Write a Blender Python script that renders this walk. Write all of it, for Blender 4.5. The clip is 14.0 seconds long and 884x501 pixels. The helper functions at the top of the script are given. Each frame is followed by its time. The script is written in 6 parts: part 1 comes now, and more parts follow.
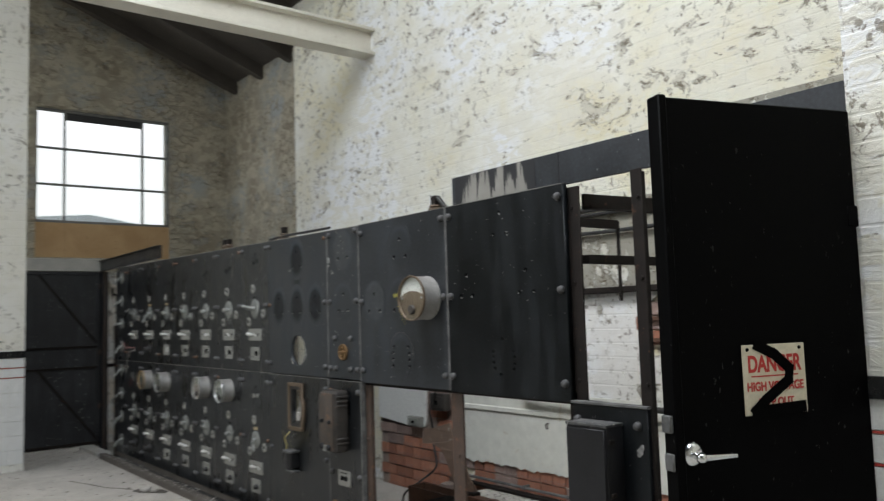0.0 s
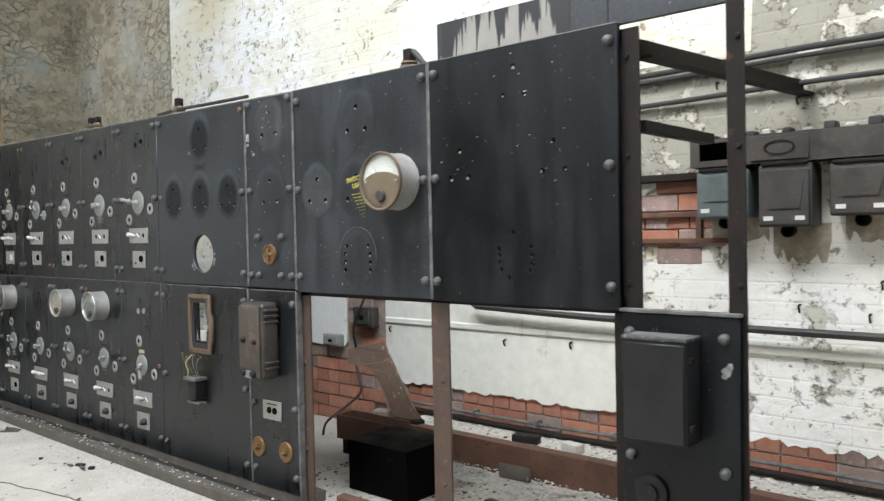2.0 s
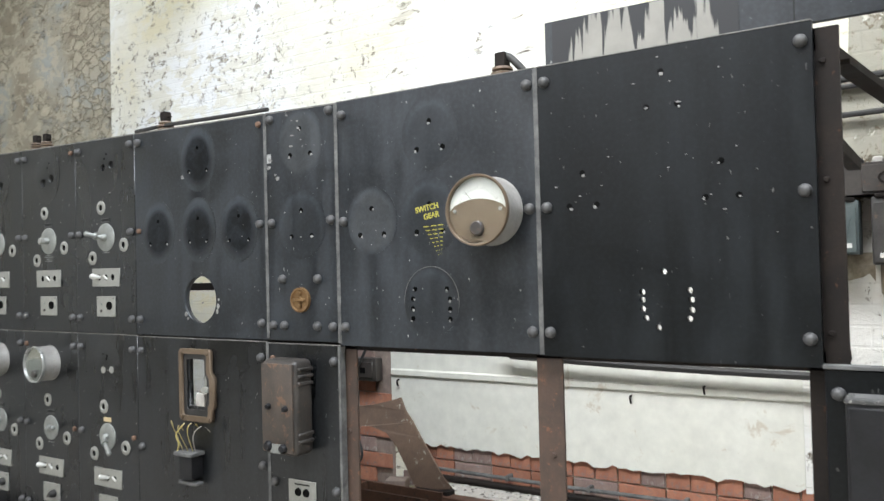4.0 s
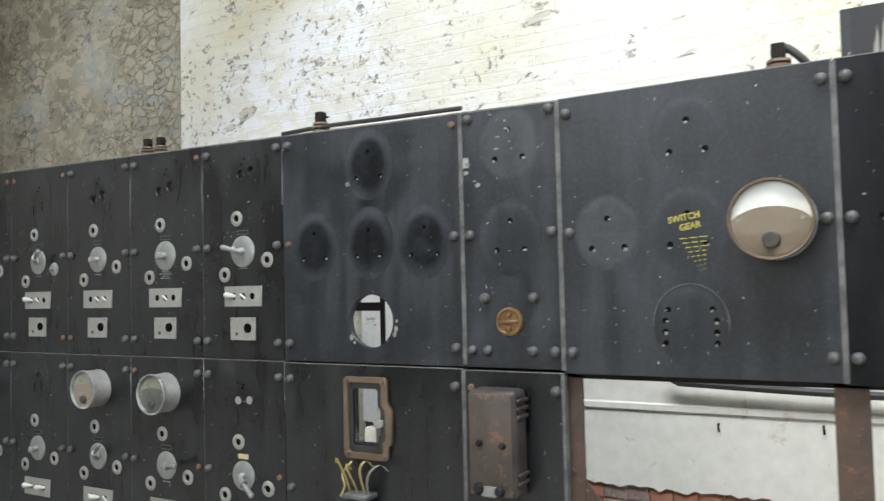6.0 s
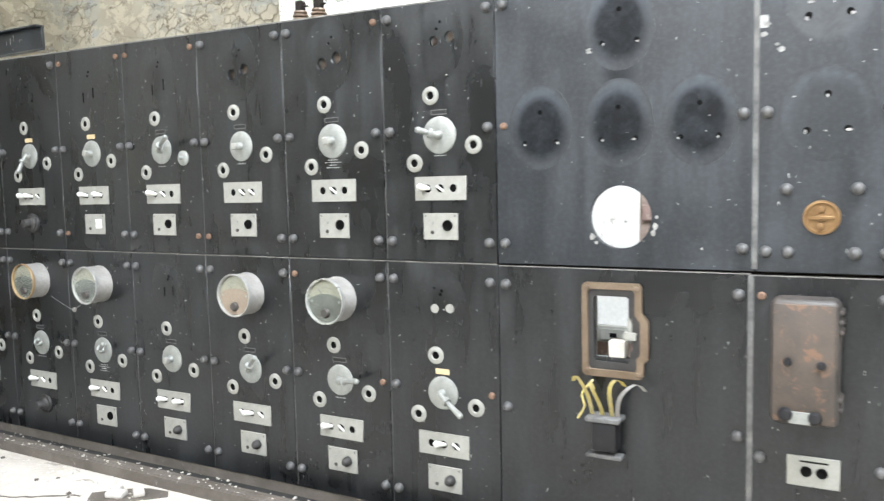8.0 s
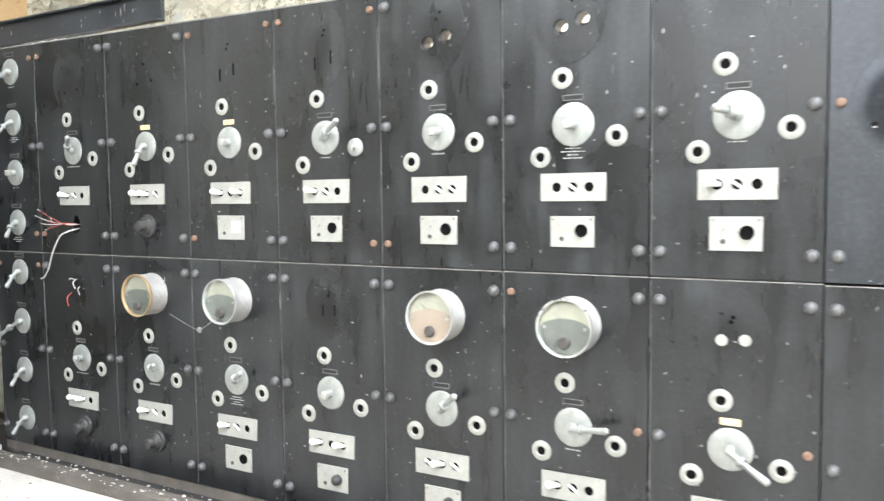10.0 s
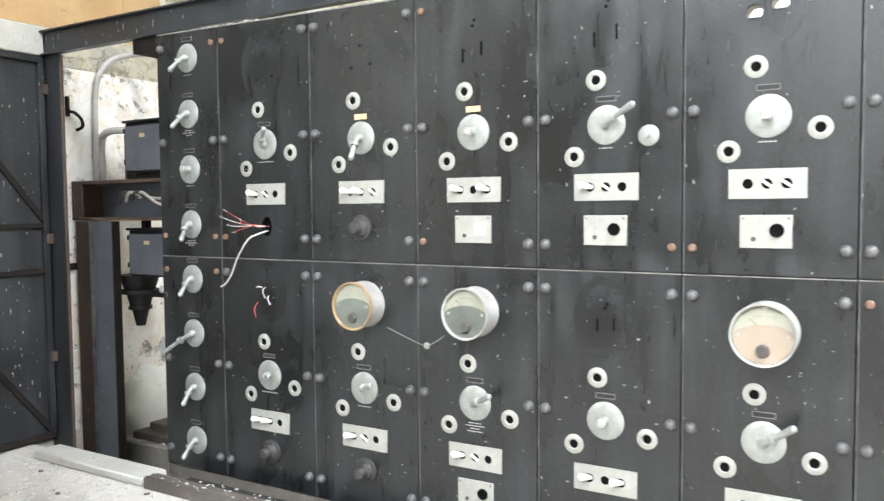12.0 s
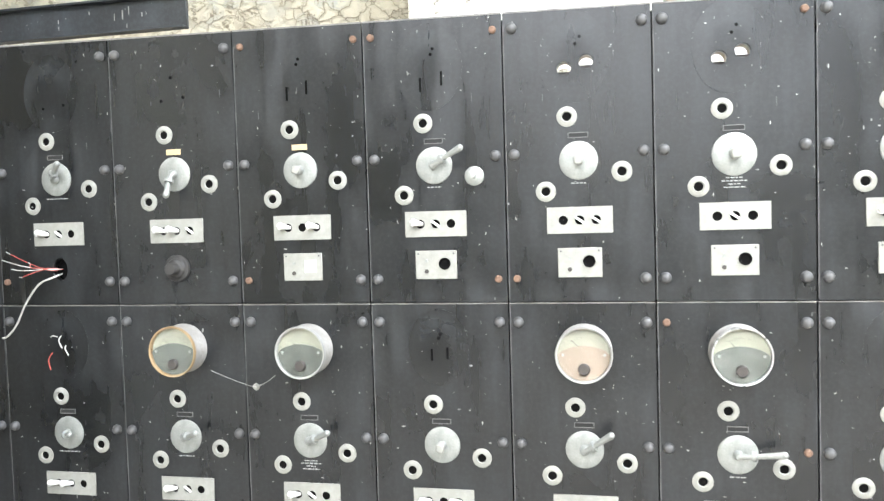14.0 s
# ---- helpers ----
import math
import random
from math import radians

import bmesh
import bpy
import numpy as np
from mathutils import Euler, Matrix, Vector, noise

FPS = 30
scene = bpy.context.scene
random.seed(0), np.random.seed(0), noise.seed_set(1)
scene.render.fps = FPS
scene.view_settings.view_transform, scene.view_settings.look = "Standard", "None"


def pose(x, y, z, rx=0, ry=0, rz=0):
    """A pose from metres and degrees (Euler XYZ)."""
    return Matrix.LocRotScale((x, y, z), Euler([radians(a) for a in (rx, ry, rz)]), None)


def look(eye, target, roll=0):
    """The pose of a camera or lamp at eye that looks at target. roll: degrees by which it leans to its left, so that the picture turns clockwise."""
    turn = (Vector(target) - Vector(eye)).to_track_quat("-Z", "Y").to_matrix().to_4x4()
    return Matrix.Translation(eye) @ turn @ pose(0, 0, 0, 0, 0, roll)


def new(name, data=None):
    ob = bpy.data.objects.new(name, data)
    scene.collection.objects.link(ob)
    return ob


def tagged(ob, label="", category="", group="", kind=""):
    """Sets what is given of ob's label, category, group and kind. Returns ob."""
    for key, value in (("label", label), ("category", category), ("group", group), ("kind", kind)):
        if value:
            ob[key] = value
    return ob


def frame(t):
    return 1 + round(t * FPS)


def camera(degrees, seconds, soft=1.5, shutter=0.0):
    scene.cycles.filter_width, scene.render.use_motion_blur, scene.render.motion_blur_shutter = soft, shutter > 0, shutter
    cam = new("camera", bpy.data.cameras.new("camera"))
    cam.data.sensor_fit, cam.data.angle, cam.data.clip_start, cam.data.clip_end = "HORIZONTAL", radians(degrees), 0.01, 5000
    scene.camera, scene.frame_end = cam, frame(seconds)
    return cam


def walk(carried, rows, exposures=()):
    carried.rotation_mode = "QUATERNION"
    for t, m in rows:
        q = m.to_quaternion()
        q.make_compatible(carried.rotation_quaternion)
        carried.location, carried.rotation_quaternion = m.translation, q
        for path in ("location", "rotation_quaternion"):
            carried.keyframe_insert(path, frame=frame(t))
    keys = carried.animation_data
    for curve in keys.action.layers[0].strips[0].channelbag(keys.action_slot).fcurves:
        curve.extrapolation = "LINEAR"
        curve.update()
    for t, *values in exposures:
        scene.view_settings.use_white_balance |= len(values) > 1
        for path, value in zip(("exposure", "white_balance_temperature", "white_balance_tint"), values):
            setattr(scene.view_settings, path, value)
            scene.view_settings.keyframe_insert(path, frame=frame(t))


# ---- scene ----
cam = camera(58.9, 14.0, soft=1.35, shutter=0.5)
PATH = [
    (0, (4.326, -2.691, 1.516), (2.756, -1.464, 1.682), -1.8),
    (0.5, (4.018, -2.662, 1.507), (2.593, -1.269, 1.679), -1.7),
    (1, (3.708, -2.559, 1.414), (2.38, -1.074, 1.588), -1.2),
    (1.5, (3.413, -2.502, 1.389), (2.079, -1.013, 1.423), -1.3),
    (2, (3.16, -2.496, 1.394), (1.845, -0.99, 1.347), -1.2),
    (2.5, (2.907, -2.514, 1.401), (1.614, -0.989, 1.334), -1.3),
    (2.7, (2.803, -2.473, 1.407), (1.511, -0.949, 1.325), -1.8),
    (4.8, (1.683, -2.541, 1.432), (0.701, -0.801, 1.532), -1.1),
    (5, (1.569, -2.557, 1.438), (0.579, -0.821, 1.527), -1.0),
    (5.5, (1.282, -2.66, 1.451), (0.286, -0.928, 1.536), -1.2),
    (6, (1.059, -2.716, 1.429), (0.062, -0.985, 1.525), -1.3),
    (6.5, (0.789, -2.694, 1.38), (-0.21, -0.962, 1.368), -1.2),
    (7, (0.503, -2.736, 1.432), (-0.482, -1.003, 1.268), -1.5),
    (7.2, (0.39, -2.744, 1.436), (-0.595, -1.013, 1.259), -1.6),
    (9.3, (-0.735, -2.635, 1.382), (-1.708, -0.892, 1.25), -0.4),
    (9.5, (-0.845, -2.617, 1.38), (-1.825, -0.878, 1.249), -0.3),
    (10, (-1.18, -2.54, 1.386), (-2.167, -0.807, 1.248), -0.7),
    (10.5, (-1.477, -2.475, 1.383), (-2.473, -0.744, 1.263), -0.3),
    (11, (-1.747, -2.595, 1.356), (-2.742, -0.864, 1.24), -0.3),
    (11.5, (-1.982, -2.661, 1.369), (-2.995, -0.939, 1.264), -0.4),
    (12, (-2.252, -2.66, 1.347), (-3.273, -0.944, 1.236), -0.5),
    (12.5, (-2.408, -2.657, 1.378), (-3.431, -0.941, 1.275), -0.4),
    (13, (-2.549, -2.685, 1.457), (-3.536, -0.95, 1.335), -0.9),
    (13.5, (-2.576, -2.746, 1.499), (-3.105, -0.821, 1.378), -1.8),
    (14, (-2.529, -2.84, 1.442), (-2.951, -0.887, 1.353), -1.7),
]
EXPOSURES = [(0.0, -0.85), (1.0, -0.45), (2.0, 0.12), (2.7, 0.28), (4.8, 0.15), (6.2, 0.02), (6.6, 0.06), (7.2, 0.6), (9.4, 1.74), (11.0, 1.84), (14.0, 1.84)]
walk(cam, [(t, look(eye, target, roll)) for t, eye, target, roll in PATH], EXPOSURES)

# ---------------------------------------------------------------- light
world = bpy.data.worlds.new("sky")
scene.world = world
world.use_nodes = True
wn = world.node_tree.nodes
sky = wn.new("ShaderNodeTexSky")
sky.sky_type, sky.sun_disc = "NISHITA", False
sky.sun_elevation, sky.sun_rotation = radians(48), radians(200)
sky.air_density, sky.dust_density = 1.0, 3.0
world.node_tree.links.new(sky.outputs[0], wn["Background"].inputs[0])
wn["Background"].inputs[1].default_value = 0.15

sun = new("sun", bpy.data.lights.new("sun", "SUN"))
sun.data.energy, sun.data.angle, sun.data.color = 1.0, radians(15), (1.0, 0.96, 0.9)
sun.matrix_world = look((0, 0, 20), (4, 12, 0))


def sky_lamp(name, eye, target, w, h, watts, color=(0.885, 0.94, 1.0)):
    ob = new(name, bpy.data.lights.new(name, "AREA"))
    ob.data.shape, ob.data.size, ob.data.size_y = "RECTANGLE", w, h
    ob.data.energy, ob.data.color = watts, color
    ob.matrix_world = look(eye, target)
    return ob


# daylight entering by the roof light and by the small gable window, plus added fill lamps
sky_lamp("roof_light_daylight", (2.6, -1.35, 6.4), (2.5, 1.0, 0.7), 6.6, 2.2, 1040)
# fill lamp added above the hall to light the board's left; no roof light known there
sky_lamp("hall_roof_fill", (-2.6, -6.4, 5.7), (-2.6, -2.0, 0.6), 6.5, 2.6, 320)
# unseen fill lamp added to brighten the upper panels and their reflections
sky_lamp("front_fill", (-1.6, -10.2, 3.5), (-1.6, 0.0, 2.6), 5.4, 2.7, 42)
# weak side fill added to light the board from the left; no window known there
sky_lamp("hall_side_fill", (-6.55, -3.0, 1.8), (-2.5, -1.2, 1.3), 1.1, 1.7, 9)
sky_lamp("gable_window_daylight", (-6.5, 0.18, 3.65), (0, 0.0, 2.0), 1.6, 1.4, 12)

# ---------------------------------------------------------------- materials


def nodes_of(name):
    m = bpy.data.materials.new(name)
    m.use_nodes = True
    nt = m.node_tree
    return m, nt, nt.nodes["Principled BSDF"], nt.links


def coords(nt, scale=(1, 1, 1), kind="Object"):
    tc = nt.nodes.new("ShaderNodeTexCoord")
    mp = nt.nodes.new("ShaderNodeMapping")
    mp.inputs["Scale"].default_value = scale
    nt.links.new(tc.outputs[kind], mp.inputs[0])
    return mp.outputs[0]


def noise_tex(nt, vec, scale, detail=6, rough=0.6, dist=0.0):
    n = nt.nodes.new("ShaderNodeTexNoise")
    n.inputs["Scale"].default_value, n.inputs["Detail"].default_value = scale, detail
    n.inputs["Roughness"].default_value, n.inputs["Distortion"].default_value = rough, dist
    nt.links.new(vec, n.inputs["Vector"])
    return n.outputs["Fac"]


def ramp(nt, fac, stops):
    r = nt.nodes.new("ShaderNodeValToRGB")
    e = r.color_ramp.elements
    while len(e) < len(stops):
        e.new(0.5)
    for k, (p, c) in enumerate(stops):
        e[k].position = p
        e[k].color = (*c, 1) if len(c) == 3 else c
    nt.links.new(fac, r.inputs[0])
    return r.outputs[0]


def grey(nt, fac, a, b, va=0.0, vb=1.0):
    """A value that goes from va to vb as fac goes from a to b."""
    m = nt.nodes.new("ShaderNodeMapRange")
    for k, v in enumerate((a, b, va, vb)):
        m.inputs[k + 1].default_value = v
    nt.links.new(fac, m.inputs[0])
    return m.outputs[0]


def mix(nt, fac, a, b):
    m = nt.nodes.new("ShaderNodeMix")
    m.data_type = "RGBA"
    for sock, v in ((m.inputs[0], fac), (m.inputs[6], a), (m.inputs[7], b)):
        if isinstance(v, (int, float)):
            sock.default_value = v
        elif isinstance(v, tuple):
            sock.default_value = (*v, 1)
        else:
            nt.links.new(v, sock)
    return m.outputs[2]


def calc(nt, op, a, b=0.0):
    m = nt.nodes.new("ShaderNodeMath")
    m.operation = op
    for k, v in enumerate((a, b)):
        if isinstance(v, (int, float)):
            m.inputs[k].default_value = v
        else:
            nt.links.new(v, m.inputs[k])
    return m.outputs[0]


def relief(nt, bsdf, height, strength=0.4, dist=0.01):
    b = nt.nodes.new("ShaderNodeBump")
    b.inputs["Strength"].default_value, b.inputs["Distance"].default_value = strength, dist
    nt.links.new(height, b.inputs["Height"])
    nt.links.new(b.outputs[0], bsdf.inputs["Normal"])


def random_of(nt):
    return nt.nodes.new("ShaderNodeObjectInfo").outputs["Random"]


def plain(name, c1, c2, rough=0.6, metal=0.0, scale=8, fine=90, bump=0.15, dirt=None, dirt_at=0.62, rand=0.0, spec=0.5):
    """A worn surface: two colours in patches, fine grain, and specks of dirt."""
    m, nt, b, ln = nodes_of(name)
    v = coords(nt)
    big = noise_tex(nt, v, scale, 5, 0.6, 0.4)
    small = noise_tex(nt, v, fine, 4)
    col = mix(nt, grey(nt, big, 0.35, 0.68), c1, c2)
    col = mix(nt, grey(nt, small, 0.3, 0.75, 0.0, 0.35), col, tuple(x * 0.6 for x in c1))
    if dirt:
        spk = noise_tex(nt, v, scale * 3.1, 8, 0.7, 0.6)
        col = mix(nt, grey(nt, spk, dirt_at, dirt_at + 0.06, 0.0, 0.9), col, dirt)
    if rand:
        col = mix(nt, calc(nt, "MULTIPLY", random_of(nt), rand), col, tuple(x * 0.35 for x in c1))
    ln.new(col, b.inputs["Base Color"])
    b.inputs["Metallic"].default_value = metal
    b.inputs["Specular IOR Level"].default_value = spec
    ln.new(grey(nt, big, 0.3, 0.7, rough - 0.08, rough + 0.12), b.inputs["Roughness"])
    relief(nt, b, small, bump, 0.004)
    return m


def peeling(name, paints, bare, cracks, stretch=(1, 1, 1), courses=True, amount=0.56, wear=(0.13, 0.1, 0.06), loss=0.85, crackle=0.0, flakes=2.6, twist=0.6):
    """Old lime paint that blisters and flakes off brickwork."""
    m, nt, b, ln = nodes_of(name)
    v = coords(nt)
    vs = coords(nt, stretch)
    tint = noise_tex(nt, v, 1.1, 5, 0.55, 0.3)
    col = ramp(nt, tint, [(0.36, paints[0]), (0.5, paints[1]), (0.64, paints[2])])
    mid = noise_tex(nt, vs, 5.5, 9, 0.68, 0.5)
    col = mix(nt, grey(nt, mid, 0.5, 0.53, 0.0, 0.75), col, paints[3])
    flake = noise_tex(nt, vs, flakes, 12, 0.7, twist)
    off = grey(nt, flake, amount, amount + 0.015)
    col = mix(nt, calc(nt, "MULTIPLY", off, loss), col, bare)
    lip = calc(nt, "MULTIPLY", grey(nt, flake, amount - 0.03, amount), grey(nt, flake, amount + 0.012, amount + 0.022, 1.0, 0.0))
    lip2 = noise_tex(nt, vs, 9.0, 6, 0.6)
    lip = calc(nt, "MULTIPLY", lip, grey(nt, lip2, 0.46, 0.56))
    col = mix(nt, calc(nt, "MULTIPLY", lip, cracks), col, wear)
    spots = noise_tex(nt, v, 17, 7, 0.75, 0.4)
    patch = noise_tex(nt, v, 1.7, 3, 0.5)
    spots = calc(nt, "MULTIPLY", grey(nt, spots, 0.56, 0.61), grey(nt, patch, 0.4, 0.55))
    col = mix(nt, calc(nt, "MULTIPLY", spots, 0.8), col, wear)
    height = calc(nt, "SUBTRACT", calc(nt, "MULTIPLY", mid, 0.5), calc(nt, "MULTIPLY", off, 0.45))
    if crackle:
        wob = nt.nodes.new("ShaderNodeVectorMath")
        wob.operation = "ADD"
        nz = nt.nodes.new("ShaderNodeTexNoise")
        nz.inputs["Scale"].default_value, nz.inputs["Detail"].default_value = 6.0, 5
        sc = nt.nodes.new("ShaderNodeVectorMath")
        sc.operation = "SCALE"
        sc.inputs["Scale"].default_value = 0.22
        ln.new(vs, nz.inputs["Vector"])
        ln.new(nz.outputs["Color"], sc.inputs[0])
        ln.new(vs, wob.inputs[0])
        ln.new(sc.outputs[0], wob.inputs[1])
        vo = nt.nodes.new("ShaderNodeTexVoronoi")
        vo.feature = "DISTANCE_TO_EDGE"
        vo.inputs["Scale"].default_value = crackle
        ln.new(wob.outputs[0], vo.inputs["Vector"])
        zone = grey(nt, noise_tex(nt, v, 1.3, 6, 0.6), 0.47, 0.55)
        cell = nt.nodes.new("ShaderNodeTexVoronoi")
        cell.inputs["Scale"].default_value = crackle
        ln.new(wob.outputs[0], cell.inputs["Vector"])
        cs = nt.nodes.new("ShaderNodeSeparateColor")
        ln.new(cell.outputs["Color"], cs.inputs[0])
        lifted = calc(nt, "MULTIPLY", grey(nt, cs.outputs[0], 0.45, 0.6), zone)
        col = mix(nt, calc(nt, "MULTIPLY", lifted, 0.65), col, paints[3])
        height = calc(nt, "ADD", height, calc(nt, "MULTIPLY", lifted, 0.5))
        line = calc(nt, "MULTIPLY", grey(nt, vo.outputs["Distance"], 0.012, 0.035, 1.0, 0.0), zone)
        curl = calc(nt, "MULTIPLY", grey(nt, vo.outputs["Distance"], 0.03, 0.16, 1.0, 0.0), zone)
        col = mix(nt, calc(nt, "MULTIPLY", curl, 0.3), col, paints[3])
        col = mix(nt, calc(nt, "MULTIPLY", line, 0.6), col, wear)
        height = calc(nt, "ADD", height, calc(nt, "SUBTRACT", calc(nt, "MULTIPLY", curl, 0.35), calc(nt, "MULTIPLY", line, 0.8)))
    if courses:
        tc = nt.nodes.new("ShaderNodeTexCoord")
        sp = nt.nodes.new("ShaderNodeSeparateXYZ")
        cb = nt.nodes.new("ShaderNodeCombineXYZ")
        ln.new(tc.outputs["Object"], sp.inputs[0])
        ln.new(calc(nt, "ADD", sp.outputs[0], sp.outputs[1]), cb.inputs[0])
        ln.new(sp.outputs[2], cb.inputs[1])
        br = nt.nodes.new("ShaderNodeTexBrick")
        br.inputs["Scale"].default_value = 1.0
        br.inputs["Brick Width"].default_value, br.inputs["Row Height"].default_value = 0.25, 0.093
        br.inputs["Mortar Size"].default_value, br.inputs["Mortar Smooth"].default_value = 0.007, 0.6
        ln.new(cb.outputs[0], br.inputs["Vector"])
        height = calc(nt, "SUBTRACT", height, calc(nt, "MULTIPLY", br.outputs["Fac"], 0.05))
        col = mix(nt, calc(nt, "MULTIPLY", br.outputs["Fac"], 0.03), col, wear)
    ln.new(col, b.inputs["Base Color"])
    b.inputs["Roughness"].default_value = 0.85
    relief(nt, b, height, 0.75, 0.035)
    return m


def slate_like(name, base, dust, rough, specks=0.8, mark=None, spec=0.5):
    """Enamelled black slate, dulled by dust, with streaky sheen put into the colour, scratches and paint specks."""
    m, nt, b, ln = nodes_of(name)
    v = coords(nt)
    vr = nt.nodes.new("ShaderNodeVectorMath")
    vr.operation = "ADD"
    cb = nt.nodes.new("ShaderNodeCombineXYZ")
    ln.new(calc(nt, "MULTIPLY", random_of(nt), 37.0), cb.inputs[0])
    ln.new(v, vr.inputs[0])
    ln.new(cb.outputs[0], vr.inputs[1])
    w = vr.outputs[0]
    mp = nt.nodes.new("ShaderNodeMapping")
    mp.inputs["Scale"].default_value = (7, 7, 0.9)
    ln.new(w, mp.inputs[0])
    big = noise_tex(nt, w, 2.2, 5, 0.6, 0.5)
    run = noise_tex(nt, mp.outputs[0], 1.6, 5, 0.6)
    # patches and vertical streaks lighten the colour as dust and as painted sheen
    dust_sheen = calc(nt, "MULTIPLY", grey(nt, big, 0.34, 0.68), grey(nt, run, 0.36, 0.64, 0.1, 1.0))
    col = mix(nt, dust_sheen, base, dust)
    fine = noise_tex(nt, w, 60, 5, 0.7)
    col = mix(nt, grey(nt, fine, 0.45, 0.75, 0.0, 0.35), col, tuple(x * 1.6 for x in dust))
    sm = nt.nodes.new("ShaderNodeMapping")
    sm.inputs["Scale"].default_value = (2.2, 2.2, 1.0)
    ln.new(w, sm.inputs[0])
    speck = noise_tex(nt, sm.outputs[0], 34, 3, 0.5)
    where = noise_tex(nt, w, 3.0, 2, 0.5)
    speck = calc(nt, "MULTIPLY", grey(nt, speck, 0.7, 0.715), grey(nt, where, 0.44, 0.52))
    col = mix(nt, calc(nt, "MULTIPLY", speck, specks), col, (0.4, 0.4, 0.375))
    if mark:
        colour, strength, r0, r1, halo, gloss = mark
        tc = nt.nodes.new("ShaderNodeTexCoord")
        sub = nt.nodes.new("ShaderNodeVectorMath")
        sub.operation = "SUBTRACT"
        sub.inputs[1].default_value = (0.5, 0.5, 0.5)
        ln.new(tc.outputs["Generated"], sub.inputs[0])
        flat = nt.nodes.new("ShaderNodeVectorMath")
        flat.operation = "MULTIPLY"
        flat.inputs[1].default_value = (1, 0, 1)
        ln.new(sub.outputs[0], flat.inputs[0])
        far = nt.nodes.new("ShaderNodeVectorMath")
        far.operation = "LENGTH"
        ln.new(flat.outputs[0], far.inputs[0])
        wob = noise_tex(nt, w, 9, 4, 0.6)
        d = calc(nt, "ADD", far.outputs["Value"], calc(nt, "MULTIPLY", calc(nt, "SUBTRACT", wob, 0.5), 0.07))
        sz = nt.nodes.new("ShaderNodeSeparateXYZ")
        ln.new(tc.outputs["Generated"], sz.inputs[0])
        ring = calc(nt, "MULTIPLY", grey(nt, d, r0 - 0.08, (r0 + r1) / 2), grey(nt, d, (r0 + r1) / 2, 0.49, 1.0, 0.0))
        ring = calc(nt, "MULTIPLY", ring, grey(nt, sz.outputs[2], 0.4, 0.85))
        blotch = grey(nt, noise_tex(nt, w, 16, 7, 0.72, 0.6), 0.36, 0.58, 0.3, 1.0)
        ring = calc(nt, "MULTIPLY", ring, blotch)
        col = mix(nt, calc(nt, "MULTIPLY", ring, halo), col, tuple(x * 2.2 for x in dust))
        col = mix(nt, calc(nt, "MULTIPLY", calc(nt, "MULTIPLY", grey(nt, d, r0, r1, 1.0, 0.0), blotch), strength), col, colour)
        ln.new(grey(nt, d, r0, r1, gloss, 0.5), b.inputs["Specular IOR Level"])
    else:
        b.inputs["Specular IOR Level"].default_value = spec
    ln.new(col, b.inputs["Base Color"])
    ln.new(grey(nt, dust_sheen, 0.0, 0.8, rough, rough + 0.25), b.inputs["Roughness"])
    relief(nt, b, fine, 0.06, 0.003)
    return m


BLUEISH = ((0.0072, 0.009, 0.0114), (0.031, 0.0372, 0.0445), 0.3)
BLACKISH = ((0.003, 0.0034, 0.0038), (0.022, 0.0246, 0.027), 0.24)
DEEP = ((0.002, 0.0026, 0.0032), (0.0098, 0.0122, 0.0142), 0.3)
SLATE = slate_like("black_slate", *BLACKISH, spec=0.47)
SLATE_BLUE = slate_like("blue_black_slate", *BLUEISH)
SLATE_DEEP = slate_like("deep_black_slate", *DEEP, 0.25, spec=0.25)
BLACK_STEEL = slate_like("black_painted_steel", (0.0007, 0.0007, 0.0008), (0.0022, 0.0021, 0.0022), 0.5, 0.12, spec=0.04)
GATE_STEEL = slate_like("dull_black_sheet", (0.009, 0.0095, 0.0108), (0.036, 0.038, 0.043), 0.42, spec=0.4)
EDGE_DIM = plain("scuffed_slate_edge", (0.035, 0.036, 0.037), (0.12, 0.12, 0.118), 0.7, scale=9)
KNOB_DARK = plain("dusty_black_knob", (0.016, 0.0155, 0.015), (0.04, 0.038, 0.036), 0.55, scale=14)
IRON_BROWN = plain("sooty_cast_iron", (0.03, 0.029, 0.028), (0.06, 0.056, 0.052), 0.62, scale=9, dirt=(0.1, 0.07, 0.05), dirt_at=0.6)
SOOT_WALL = plain("soot_on_plaster", (0.22, 0.18, 0.13), (0.48, 0.43, 0.34), 0.9, scale=10)
EDGE = plain("worn_slate_edge", (0.12, 0.115, 0.105), (0.28, 0.27, 0.25), 0.8, scale=12)
STRIP = plain("worn_grey_strip", (0.06, 0.06, 0.06), (0.17, 0.17, 0.165), 0.7, scale=14)
GROOVE = plain("dark_joint", (0.008, 0.008, 0.008), (0.015, 0.015, 0.014), 0.8)
BOLT = plain("black_bolt", (0.045, 0.045, 0.046), (0.095, 0.095, 0.094), 0.5, scale=30)
RUSTY = plain("rusty_bolt", (0.12, 0.07, 0.045), (0.18, 0.11, 0.075), 0.8, scale=30)
RUST_STEEL = plain("rusted_steel", (0.085, 0.04, 0.024), (0.15, 0.075, 0.045), 0.75, scale=7, dirt=(0.05, 0.03, 0.022), dirt_at=0.56)
BROWN_POST = plain("brown_stained_post", (0.05, 0.034, 0.026), (0.1, 0.06, 0.042), 0.65, scale=7, dirt=(0.16, 0.075, 0.04), dirt_at=0.58)
DARK_STEEL = plain("dark_brown_steel", (0.011, 0.009, 0.008), (0.024, 0.018, 0.015), 0.75, scale=6, dirt=(0.08, 0.04, 0.022), dirt_at=0.62, spec=0.2)
